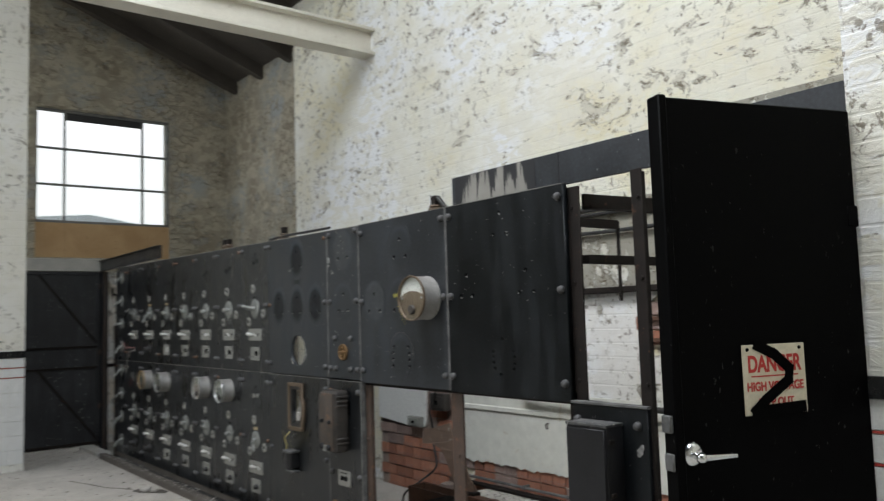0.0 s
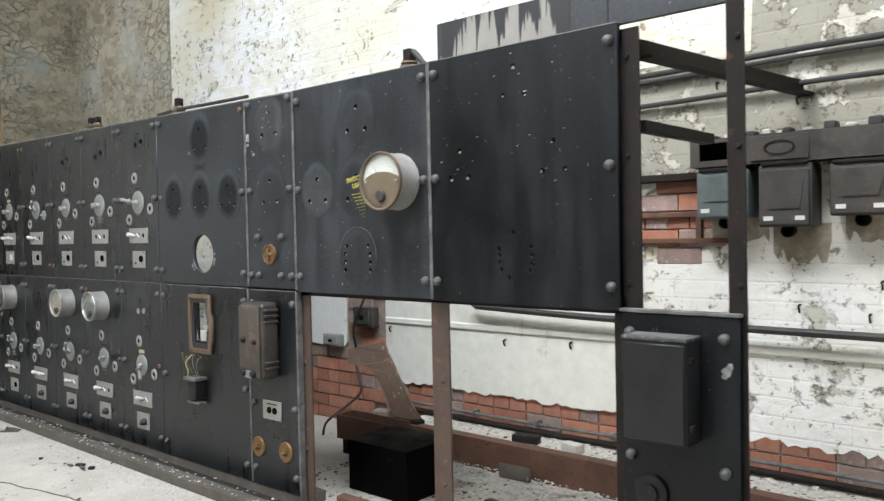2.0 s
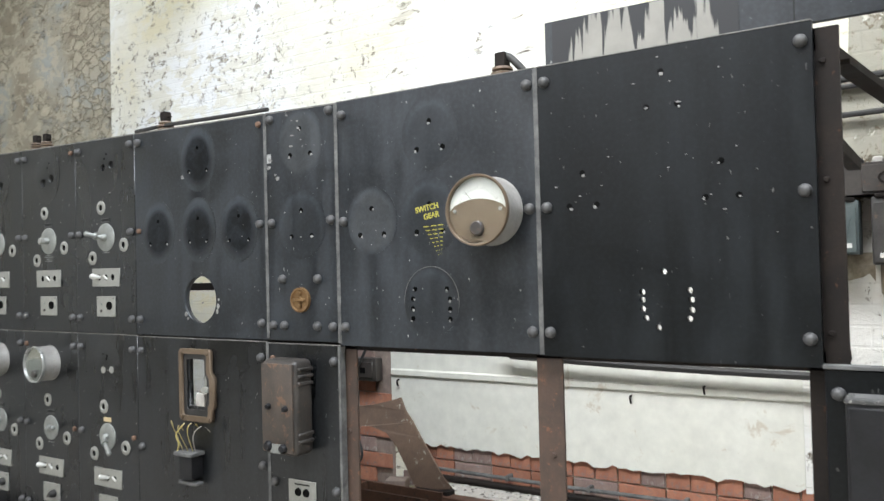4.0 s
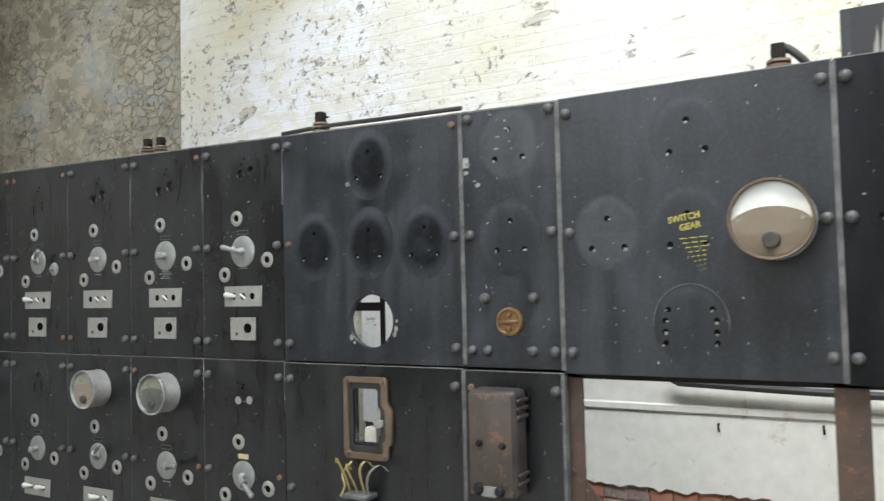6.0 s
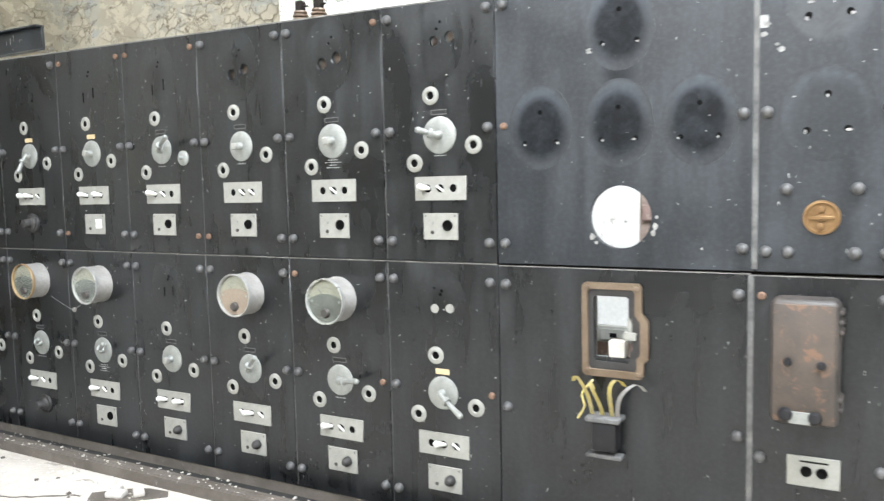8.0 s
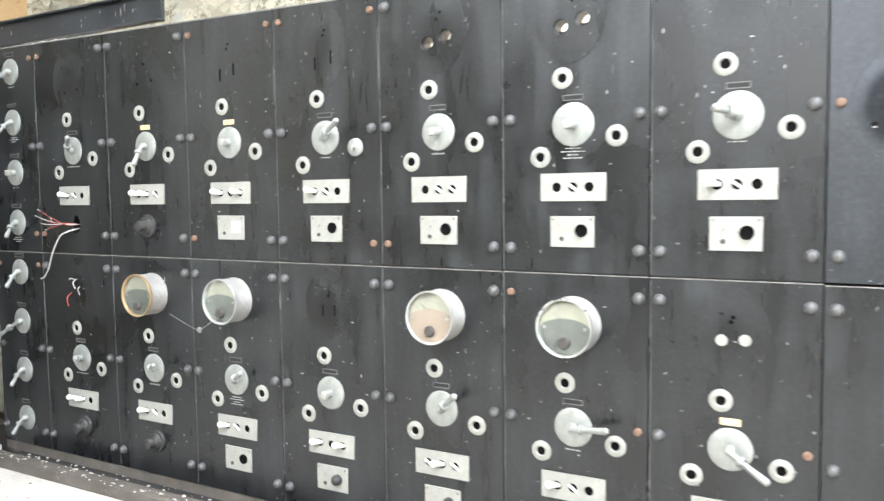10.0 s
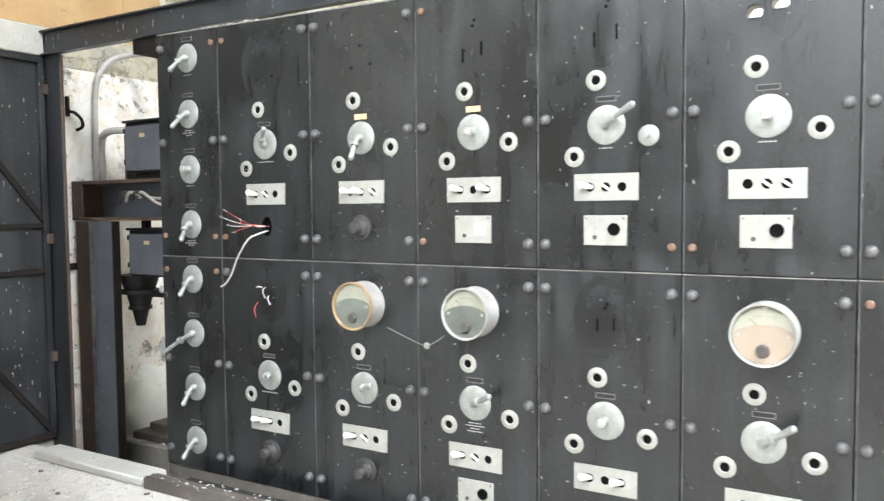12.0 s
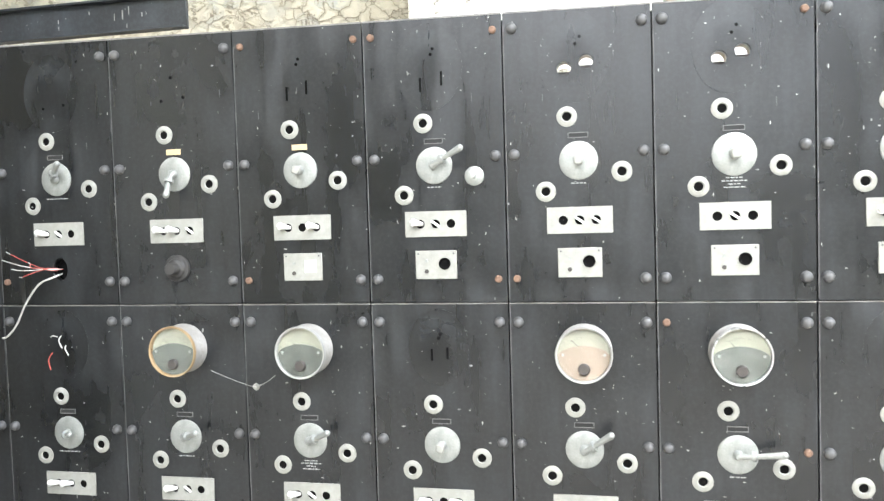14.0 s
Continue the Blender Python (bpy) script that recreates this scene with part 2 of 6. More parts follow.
BLUE_STEEL = plain("blue_grey_steel", (0.075, 0.081, 0.095), (0.13, 0.138, 0.158), 0.5, scale=5, dirt=(0.19, 0.17, 0.15))
NICKEL = plain("dulled_nickel", (0.23, 0.24, 0.228), (0.33, 0.34, 0.32), 0.45, 0.4, scale=25, fine=150, dirt=(0.3, 0.28, 0.24), dirt_at=0.66)
NICKEL_RIM = plain("bright_nickel", (0.45, 0.46, 0.45), (0.55, 0.55, 0.53), 0.3, 0.7, scale=25)
PALE_PLATE = plain("ivory_plate", (0.235, 0.235, 0.213), (0.29, 0.29, 0.263), 0.5, scale=18, dirt=(0.35, 0.33, 0.28), dirt_at=0.68)
BRASS = plain("tarnished_brass", (0.18, 0.105, 0.045), (0.26, 0.16, 0.075), 0.45, 0.6, scale=20)
COPPER = plain("brown_lacquer", (0.12, 0.085, 0.055), (0.17, 0.125, 0.085), 0.5, 0.25, scale=14)
PINKISH = plain("faded_pink_cover", (0.24, 0.18, 0.138), (0.285, 0.218, 0.172), 0.5, 0.2, scale=14)
GREEN_GREY = plain("grey_green_cover", (0.085, 0.09, 0.08), (0.14, 0.145, 0.13), 0.45, 0.3, scale=14)
TAG = plain("tan_label", (0.46, 0.36, 0.2), (0.54, 0.43, 0.26), 0.6)
FACE = plain("cream_dial_face", (0.24, 0.232, 0.185), (0.3, 0.288, 0.23), 0.6, scale=10)
FACE_WHITE = plain("white_dial_face", (0.6, 0.6, 0.57), (0.66, 0.66, 0.63), 0.6, scale=10)
# black for print and needles; also paints the shade inside sockets, slots and screw holes
INK_HOLE = plain("ink_and_hole_shade", (0.003, 0.003, 0.003), (0.007, 0.007, 0.007), 0.9, spec=0.06)
CHALK = plain("yellow_paint", (0.34, 0.31, 0.05), (0.46, 0.42, 0.09), 0.8, scale=30, dirt=(0.05, 0.05, 0.03), dirt_at=0.58)
CHALK_WHITE = plain("faded_lettering", (0.22, 0.225, 0.22), (0.4, 0.405, 0.39), 0.8, scale=60)
CHIP = plain("chipped_slate", (0.14, 0.14, 0.135), (0.38, 0.38, 0.36), 0.8, scale=40)
GREY_DUSTED = plain("dusted_black", (0.03, 0.03, 0.03), (0.08, 0.08, 0.078), 0.7, scale=14, dirt=(0.3, 0.29, 0.27), dirt_at=0.56)
TAPE = plain("yellow_ribbon_wire", (0.55, 0.46, 0.14), (0.66, 0.58, 0.3), 0.7, scale=30, dirt=(0.3, 0.3, 0.3), dirt_at=0.56)
WIRE_RED = plain("red_wire", (0.26, 0.035, 0.03), (0.36, 0.07, 0.05), 0.6)
WIRE_GREY = plain("grey_wire", (0.36, 0.35, 0.33), (0.5, 0.48, 0.45), 0.7)
CABLE = plain("black_cable", (0.02, 0.02, 0.02), (0.04, 0.038, 0.036), 0.6)
CHROME = plain("chrome", (0.75, 0.76, 0.77), (0.82, 0.83, 0.84), 0.18, 1.0, scale=20, bump=0.03)
BAKELITE = plain("grey_brown_case", (0.03, 0.027, 0.025), (0.06, 0.052, 0.045), 0.5, scale=9, dirt=(0.078, 0.052, 0.037), dirt_at=0.57)
BLACK_CASE = plain("black_case", (0.008, 0.008, 0.009), (0.018, 0.018, 0.02), 0.5, scale=9, dirt=(0.08, 0.075, 0.07), dirt_at=0.66, spec=0.3)
GREEN_CASE = plain("dark_green_case", (0.07, 0.09, 0.09), (0.11, 0.135, 0.135), 0.5, scale=9, dirt=(0.1, 0.07, 0.05))
DUST = plain("pale_dust", (0.42, 0.4, 0.37), (0.55, 0.53, 0.49), 0.95, scale=25)
PORCELAIN = plain("dirty_brown_insulator", (0.11, 0.075, 0.05), (0.18, 0.13, 0.09), 0.35, scale=20)
PLASTER = plain("white_plaster", (0.74, 0.74, 0.71), (0.8, 0.8, 0.77), 0.85, scale=2.2, fine=40, bump=0.25, dirt=(0.36, 0.33, 0.28), dirt_at=0.62)
PLASTER_GREY = plain("grey_green_plaster", (0.72, 0.72, 0.65), (0.79, 0.79, 0.725), 0.85, scale=1.8, fine=14, bump=0.08, dirt=(0.56, 0.51, 0.42), dirt_at=0.6)
CONCRETE = plain("dusty_concrete", (0.4, 0.375, 0.335), (0.55, 0.525, 0.475), 0.9, scale=2.0, fine=45, bump=0.5, dirt=(0.2, 0.18, 0.16), dirt_at=0.62)
WHITE_PAINT = plain("cream_beam_paint", (0.66, 0.62, 0.53), (0.74, 0.71, 0.62), 0.6, scale=3, dirt=(0.42, 0.36, 0.28), dirt_at=0.63)
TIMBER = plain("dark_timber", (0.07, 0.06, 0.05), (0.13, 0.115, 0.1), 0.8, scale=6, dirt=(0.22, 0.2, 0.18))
ROOF_BOARD = plain("brown_roof_boards", (0.06, 0.05, 0.042), (0.1, 0.088, 0.072), 0.85, scale=2.5)
PLYWOOD = plain("orange_plywood", (0.45, 0.28, 0.13), (0.56, 0.38, 0.2), 0.7, scale=3, dirt=(0.3, 0.17, 0.07))
FRAME_PAINT = plain("grey_window_steel", (0.14, 0.14, 0.13), (0.22, 0.22, 0.2), 0.6)
LINTEL = plain("grey_lintel", (0.42, 0.41, 0.38), (0.52, 0.51, 0.47), 0.85, scale=5, dirt=(0.2, 0.18, 0.15))
BRICK = plain("red_brick", (0.36, 0.14, 0.085), (0.5, 0.235, 0.15), 0.85, scale=9, fine=70, bump=0.5, dirt=(0.27, 0.18, 0.15), dirt_at=0.54, rand=0.6)
BRICK_PALE = plain("sooty_brick", (0.25, 0.17, 0.15), (0.4, 0.29, 0.25), 0.9, scale=9, fine=70, bump=0.5, dirt=(0.42, 0.38, 0.35), dirt_at=0.56, rand=0.5)
MORTAR = plain("grey_mortar", (0.22, 0.17, 0.145), (0.36, 0.29, 0.25), 0.95, scale=12, bump=0.5)
TILE_WHITE = plain("white_glazed_tile", (0.74, 0.75, 0.73), (0.8, 0.8, 0.78), 0.2, scale=6, bump=0.02)
TILE_RED = plain("red_glazed_tile", (0.38, 0.05, 0.04), (0.44, 0.07, 0.05), 0.25, bump=0.02)
TILE_BLACK = plain("black_glazed_tile", (0.012, 0.012, 0.012), (0.02, 0.02, 0.02), 0.2, bump=0.02)
SIGN = plain("cream_sign", (0.6, 0.54, 0.4), (0.68, 0.62, 0.48), 0.5, scale=12, dirt=(0.45, 0.36, 0.22), dirt_at=0.66)
SIGN_RED = plain("sign_red", (0.42, 0.02, 0.015), (0.48, 0.035, 0.025), 0.5)
# distance haze is put into the base colour: a green much paler than foliage
HAZY_HILL = plain("haze_paled_green", (0.6, 0.66, 0.63), (0.74, 0.78, 0.76), 0.9, scale=0.05, fine=0.5)

WALL_PAINT = peeling("peeling_white_paint", ((0.72, 0.67, 0.49), (0.77, 0.75, 0.64), (0.81, 0.82, 0.81), (0.73, 0.71, 0.61)), (0.6, 0.57, 0.47), 0.9, (1, 1, 1.9), amount=0.61, flakes=3.2)
BAY_PAINT = peeling("peeling_brown_paint", ((0.28, 0.24, 0.175), (0.37, 0.335, 0.255), (0.37, 0.385, 0.365), (0.5, 0.45, 0.34)), (0.33, 0.335, 0.31), 0.6, (0.9, 0.9, 1.3), amount=0.59, loss=0.6, crackle=8.5, courses=False)
LOW_PAINT = peeling("flaking_whitewash", ((0.74, 0.72, 0.66), (0.8, 0.8, 0.78), (0.82, 0.83, 0.83), (0.76, 0.75, 0.71)), (0.5, 0.49, 0.41), 0.9, amount=0.58, loss=0.85, flakes=3.0, twist=0.25)
UPPER_PAINT = peeling("worn_back_whitewash", ((0.56, 0.53, 0.45), (0.68, 0.67, 0.61), (0.78, 0.78, 0.76), (0.5, 0.475, 0.4)), (0.29, 0.275, 0.225), 0.9, amount=0.44, loss=0.9, flakes=4.2, twist=0.25)
END_PAINT = peeling("stained_end_plaster", ((0.68, 0.6, 0.5), (0.77, 0.74, 0.69), (0.8, 0.8, 0.78), (0.7, 0.63, 0.54)), (0.5, 0.5, 0.48), 0.8, amount=0.6, loss=0.8, flakes=1.9, twist=0.4, courses=False)
PILLAR_PAINT = peeling("cream_pillar_paint", ((0.74, 0.71, 0.6), (0.77, 0.75, 0.68), (0.79, 0.78, 0.72), (0.74, 0.72, 0.63)), (0.55, 0.5, 0.4), 0.5, amount=0.66)


def glass_like(name, rough=0.03):
    m, nt, b, ln = nodes_of(name)
    b.inputs["Base Color"].default_value = (0.9, 0.92, 0.9, 1)
    b.inputs["Roughness"].default_value = rough
    b.inputs["Transmission Weight"].default_value = 1.0
    b.inputs["IOR"].default_value = 1.3
    return m


GLASS = glass_like("clear_glass")
GLOW, glow_nt, glow_b, glow_ln = nodes_of("overcast_sky_glow")
glow_b.inputs["Base Color"].default_value = (0, 0, 0, 1)
glow_b.inputs["Emission Color"].default_value = (0.95, 0.98, 1.0, 1)
glow_b.inputs["Emission Strength"].default_value = 2.2


def paint_runs():
    """Black paint that ran down a faded grey ground in tongues."""
    m, nt, b, ln = nodes_of("black_paint_runs")
    tc = nt.nodes.new("ShaderNodeTexCoord")
    sp = nt.nodes.new("ShaderNodeSeparateXYZ")
    ln.new(tc.outputs["Generated"], sp.inputs[0])
    n = noise_tex(nt, coords(nt, (1, 1, 0.06)), 26, 3, 0.6)
    n2 = noise_tex(nt, coords(nt), 9, 5, 0.6)
    reach = calc(nt, "ADD", calc(nt, "MULTIPLY", n, 1.9), calc(nt, "MULTIPLY", n2, 0.25))
    side = calc(nt, "ABSOLUTE", calc(nt, "SUBTRACT", sp.outputs[0], 0.5))
    reach = calc(nt, "ADD", reach, calc(nt, "MULTIPLY", grey(nt, side, 0.36, 0.52), 1.2))
    edge = calc(nt, "ADD", reach, calc(nt, "MULTIPLY", sp.outputs[2], 0.35))
    fac = grey(nt, edge, 1.27, 1.34)
    col = mix(nt, fac, mix(nt, n2, (0.16, 0.155, 0.14), (0.3, 0.29, 0.26)), (0.012, 0.013, 0.015))
    ln.new(col, b.inputs["Base Color"])
    b.inputs["Roughness"].default_value = 0.55
    return m


RUNS = paint_runs()
SOOT_DARK = slate_like("deep_soot_mark", *BLUEISH, 0.3, ((0.003, 0.003, 0.0035), 0.85, 0.3, 0.46, 0.9, 0.16))
SOOT_COLUMN = slate_like("sooty_panel_mark", *BLACKISH, 0.4, ((0.0025, 0.0025, 0.0025), 0.5, 0.12, 0.44, 0.45, 0.4))
SOOT_SOFT = slate_like("soft_soot_streak", *BLUEISH, 0.3, ((0.004, 0.0042, 0.0045), 0.7, 0.1, 0.46, 0.0, 0.25))
GHOST_PALE = slate_like("scrubbed_ghost", *BLUEISH, 0.9, ((0.06, 0.065, 0.068), 0.45, 0.4, 0.47, 0.35, 0.5))
GHOST_BLUE = slate_like("dusty_blue_ghost", *BLUEISH, 0.6, ((0.022, 0.025, 0.028), 0.35, 0.36, 0.44, 0.35, 0.42))

# ---------------------------------------------------------------- mesh helpers


def box(bm, x0, x1, y0, y1, z0, z1, bev=0.0, seg=1):
    r = bmesh.ops.create_cube(bm, size=1)["verts"]
    bmesh.ops.scale(bm, vec=(x1 - x0, y1 - y0, z1 - z0), verts=r)
    bmesh.ops.translate(bm, vec=((x0 + x1) / 2, (y0 + y1) / 2, (z0 + z1) / 2), verts=r)
    if bev:
        es = list({e for v in r for e in v.link_edges})
        bmesh.ops.bevel(bm, geom=es, offset=bev, segments=seg, affect="EDGES", profile=0.5)
    return bm


def boxes(*rows, bev=0.0, seg=1):
    bm = bmesh.new()
    for r in rows:
        box(bm, *r, bev=bev, seg=seg)
    return bm


def lathe(bm, prof, n=24, at=(0, 0, 0)):
    """Turn (radius, y) pairs about the y axis."""
    rings = []
    for r, y in prof:
        if r < 1e-6:
            rings.append([bm.verts.new((at[0], at[1] + y, at[2]))])
        else:
            rings.append([bm.verts.new((at[0] + r * math.cos(a), at[1] + y, at[2] + r * math.sin(a)))
                          for a in (2 * math.pi * k / n for k in range(n))])
    for p, q in zip(rings, rings[1:]):
        for k in range(n):
            a, b2 = p[k % len(p)], p[(k + 1) % len(p)]
            c, d = q[(k + 1) % len(q)], q[k % len(q)]
            vs = []
            for v in (a, b2, c, d):
                if v not in vs:
                    vs.append(v)
            if len(vs) > 2:
                bm.faces.new(vs)
    return bm


def turned(prof, n=24, at=(0, 0, 0)):
    return lathe(bmesh.new(), prof, n, at)


def rod(bm, a, b, r0, r1=None, n=10):
    a, b = Vector(a), Vector(b)
    d = b - a
    q = d.to_track_quat("Z", "Y").to_matrix().to_4x4()
    m = Matrix.Translation((a + b) / 2) @ q
    bmesh.ops.create_cone(bm, cap_ends=True, segments=n, radius1=r0, radius2=r0 if r1 is None else r1, depth=d.length, matrix=m)
    return bm


def tube(points, r, n=8):
    """A bent pipe or wire through points."""
    bm = bmesh.new()
    pts = [Vector(p) for p in points]
    fine = []
    for k in range(len(pts) - 1):
        p0, p1, p2, p3 = pts[max(k - 1, 0)], pts[k], pts[k + 1], pts[min(k + 2, len(pts) - 1)]
        for s in range(5):
            u = s / 5
            fine.append(0.5 * (2 * p1 + (p2 - p0) * u + (2 * p0 - 5 * p1 + 4 * p2 - p3) * u * u + (3 * p1 - p0 - 3 * p2 + p3) * u ** 3))
    fine.append(pts[-1])
    rings = []
    for k, p in enumerate(fine):
        d = (fine[min(k + 1, len(fine) - 1)] - fine[max(k - 1, 0)]).normalized()
        s = d.cross(Vector((0.13, 0.21, 0.97))).normalized()
        t = d.cross(s)
        rings.append([bm.verts.new(p + r * (s * math.cos(2 * math.pi * j / n) + t * math.sin(2 * math.pi * j / n))) for j in range(n)])
    for p, q in zip(rings, rings[1:]):
        for j in range(n):
            bm.faces.new((p[j], p[(j + 1) % n], q[(j + 1) % n], q[j]))
    bm.faces.new(rings[0][::-1])
    bm.faces.new(rings[-1])
    return bm


def mesh_of(name, bm, mat, smooth=False):
    bmesh.ops.recalc_face_normals(bm, faces=bm.faces)
    me = bpy.data.meshes.new(name)
    bm.to_mesh(me)
    bm.free()
    me.materials.append(mat)
    if smooth:
        me.shade_smooth()
        me.set_sharp_from_angle(angle=radians(38))
    return me


def part(name, bm, mat, parent, label="", at=None, smooth=True):
    ob = new(name, mesh_of(name, bm, mat, smooth))
    ob.parent = parent
    if at:
        ob.location = at
    if label:
        ob["label"] = label
    return ob


def share(name, me, parent, at, rot=(0, 0, 0)):
    ob = new(name, me)
    ob.parent, ob.location = parent, at
    ob.rotation_euler = rot
    return ob


def thing(name, at, label, category, group=""):
    ob = new(name)
    ob.location = at
    ob.empty_display_size = 0.05
    return tagged(ob, label, category, group)


def solo(name, bm, mat, label, category, group="", smooth=True):
    return tagged(new(name, mesh_of(name, bm, mat, smooth)), label, category, group)


def structure(name, bm, mat, label, smooth=False):
    return tagged(new(name, mesh_of(name, bm, mat, smooth)), label, name.split("_")[0], kind="structure")


def sheet(outline, holes, y0, y1):
    """A flat slab in the xz plane with holes through it, from y0 (front) to y1."""
    cu = bpy.data.curves.new("outline", "CURVE")
    cu.dimensions, cu.fill_mode = "2D", "BOTH"
    for loop in [outline] + holes:
        sp = cu.splines.new("POLY")
        sp.points.add(len(loop) - 1)
        for p, (x, z) in zip(sp.points, loop):
            p.co = (x, z, 0, 1)
        sp.use_cyclic_u = True
    cu.extrude = (y1 - y0) / 2
    tmp = bpy.data.objects.new("outline", cu)
    me = bpy.data.meshes.new_from_object(tmp)
    bm = bmesh.new()
    bm.from_mesh(me)
    bpy.data.objects.remove(tmp)
    bpy.data.curves.remove(cu)
    bpy.data.meshes.remove(me)
    for v in bm.verts:
        x, z, d = v.co
        v.co = (x, (y0 + y1) / 2 + d, z)
    bmesh.ops.remove_doubles(bm, verts=bm.verts, dist=1e-5)
    return bm


def circle(x, z, r, n=24, rz=None):
    return [(x + r * math.cos(2 * math.pi * k / n), z + (rz or r) * math.sin(2 * math.pi * k / n)) for k in range(n)]


def words(text, size, mat_, parent, at, name="lettering", rot=(90, 0, 0), squash=1.0):
    cu = bpy.data.curves.new("text", "FONT")
    cu.body, cu.size, cu.align_x, cu.align_y, cu.extrude, cu.offset = text, size, "CENTER", "CENTER", 0.0006, size * 0.03
    tmp = bpy.data.objects.new("text", cu)
    me = bpy.data.meshes.new_from_object(tmp)
    bpy.data.objects.remove(tmp)
    me.materials.append(mat_)
    ob = new(name, me)
    ob.parent, ob.location = parent, at
    ob.rotation_euler = [radians(a) for a in rot]
    ob.scale = (squash, 1, 1)
    return ob


# ---------------------------------------------------------------- the setting
BACK, BAY, END = 1.43, 1.85, -6.62
EAVE_Y, EAVE_Z, SLOPE = 1.95, 4.93, 0.385


def roof_z(y):
    return EAVE_Z + (EAVE_Y - y) * SLOPE if y > -4 else EAVE_Z + (EAVE_Y + 4) * SLOPE + (y + 4) * SLOPE


slab = sheet([(-7.2, -10.4), (9.5, -10.4), (9.5, 2.4), (-7.2, 2.4)], [[(-6.6, -0.045), (-5.3, -0.045), (-5.3, 1.0), (-6.6, 1.0)]], -0.3, 0.0)
for v in slab.verts:
    v.co = (v.co.x, v.co.z, v.co.y)
structure("floor", slab, CONCRETE, "dusty pale concrete floor strewn with flakes and grit")
structure("wall_back", boxes((-3.6, 9.5, BACK, BACK + 0.35, 0.0, 6.4)), WALL_PAINT, "tall brick wall with peeling white and cream paint")
structure("wall_bay", boxes((END - 0.3, -3.6, BAY, BAY + 0.3, 0.0, 5.6)), BAY_PAINT, "recessed wall with cracked brown peeling paint")

# gable wall with its window opening
wy0, wy1, wz0, wz1 = -0.68, 1.04, 2.42, 4.39
# first hole: unseen opening added for the side fill lamp; second: the gable window
gable = sheet([(-10.4, 0.0), (BAY + 0.3, 0.0), (BAY + 0.3, 6.2), (wy1 + 0.02, 6.2), (wy1 + 0.02, 7.4), (-10.4, 7.4)],
              [[(-3.6, 0.9), (-2.4, 0.9), (-2.4, 2.7), (-3.6, 2.7)], [(wy0, wz0), (wy1, wz0), (wy1, wz1), (wy0, wz1)]], END - 0.3, END)
for v in gable.verts:
    v.co = (v.co.y, v.co.x, v.co.z)
structure("wall_end", gable, BAY_PAINT, "gable wall with brown flaking paint and a tall window opening")
structure("wall_end_plaster", boxes((END, END + 0.006, 0.13, BAY, 0.0, 2.2)), END_PAINT, "stained white plaster at the foot of the gable wall")
structure("wall_right", boxes((3.135, 9.5, -0.02, BACK, 0.0, 6.6)), WALL_PAINT, "rough white painted wall beside the steel door")
# far wall out of view; its opening is added to hold the front fill lamp
structure("wall_front", sheet([(-7.0, 0.0), (9.5, 0.0), (9.5, 6.0), (-7.0, 6.0)], [[(-4.3, 2.1), (1.1, 2.1), (1.1, 4.9), (-4.3, 4.9)]], -10.4, -10.1), WALL_PAINT, "unseen far wall of the hall with an opening added for fill light")
structure("wall_side", boxes((9.2, 9.5, -10.1, 0.0, 0.0, 7.4)), WALL_PAINT, "white painted side wall of the hall")


def roof_piece(x0, x1, ya, yb):
    bm = bmesh.new()
    vs = [bm.verts.new((x, y, roof_z(y) + d)) for d in (0, 0.12) for x, y in ((x0, ya), (x1, ya), (x1, yb), (x0, yb))]
    for f in ((0, 1, 2, 3), (4, 5, 6, 7), (0, 1, 5, 4), (1, 2, 6, 5), (2, 3, 7, 6), (3, 0, 4, 7)):
        bm.faces.new([vs[k] for k in f])
    return bm


# the gap at y -5 to -7.8 is added for the hall fill lamp
roof = bmesh.new()
for x0, x1, ya, yb in ((-7.0, -1.2, 2.4, -4.0), (-7.0, -6.0, -4.0, -10.4), (0.8, 9.5, -4.0, -10.4), (-6.0, 0.8, -4.0, -5.0), (-6.0, 0.8, -7.8, -10.4), (-1.2, 9.5, 2.4, -1.0), (-1.2, 9.5, -3.8, -4.0), (6.2, 9.5, -1.0, -3.8)):
    tmp = mesh_of("slope", roof_piece(x0, x1, ya, yb), ROOF_BOARD)
    roof.from_mesh(tmp)
    bpy.data.meshes.remove(tmp)
structure("ceiling", roof, ROOF_BOARD, "dark boarded underside of a pitched roof with a long roof light")


def rafter(x):
    bm = bmesh.new()
    vs = []
    for xx in (x - 0.05, x + 0.05):
        for y, d in ((2.0, 0.0), (-4.0, 0.0), (-4.0, -0.17), (2.0, -0.17)):
            vs.append(bm.verts.new((xx, y, roof_z(y) + d)))
    for f in ((0, 1, 2, 3), (4, 5, 6, 7), (0, 1, 5, 4), (1, 2, 6, 5), (2, 3, 7, 6), (3, 0, 4, 7)):
        bm.faces.new([vs[k] for k in f])
    return bm


for k in range(6):
    solo("rafter", rafter(-6.2 + 0.85 * k), ROOF_BOARD, "dark brown timber rafter under the roof boards", "rafter", "roof rafters", smooth=False)

tie = thing("tie_beam", (-2.0, 1.43, 4.07), "cream painted steel beam spanning the hall", "beam")
part("web", boxes((-0.018, 0.018, -6.6, 0.0, 0.02, 0.25)), WHITE_PAINT, tie)
part("flange", boxes((-0.1, 0.1, -6.6, 0.0, 0.0, 0.03), bev=0.004), WHITE_PAINT, tie)
part("flange", boxes((-0.1, 0.1, -6.6, 0.0, 0.24, 0.27), bev=0.004), WHITE_PAINT, tie)

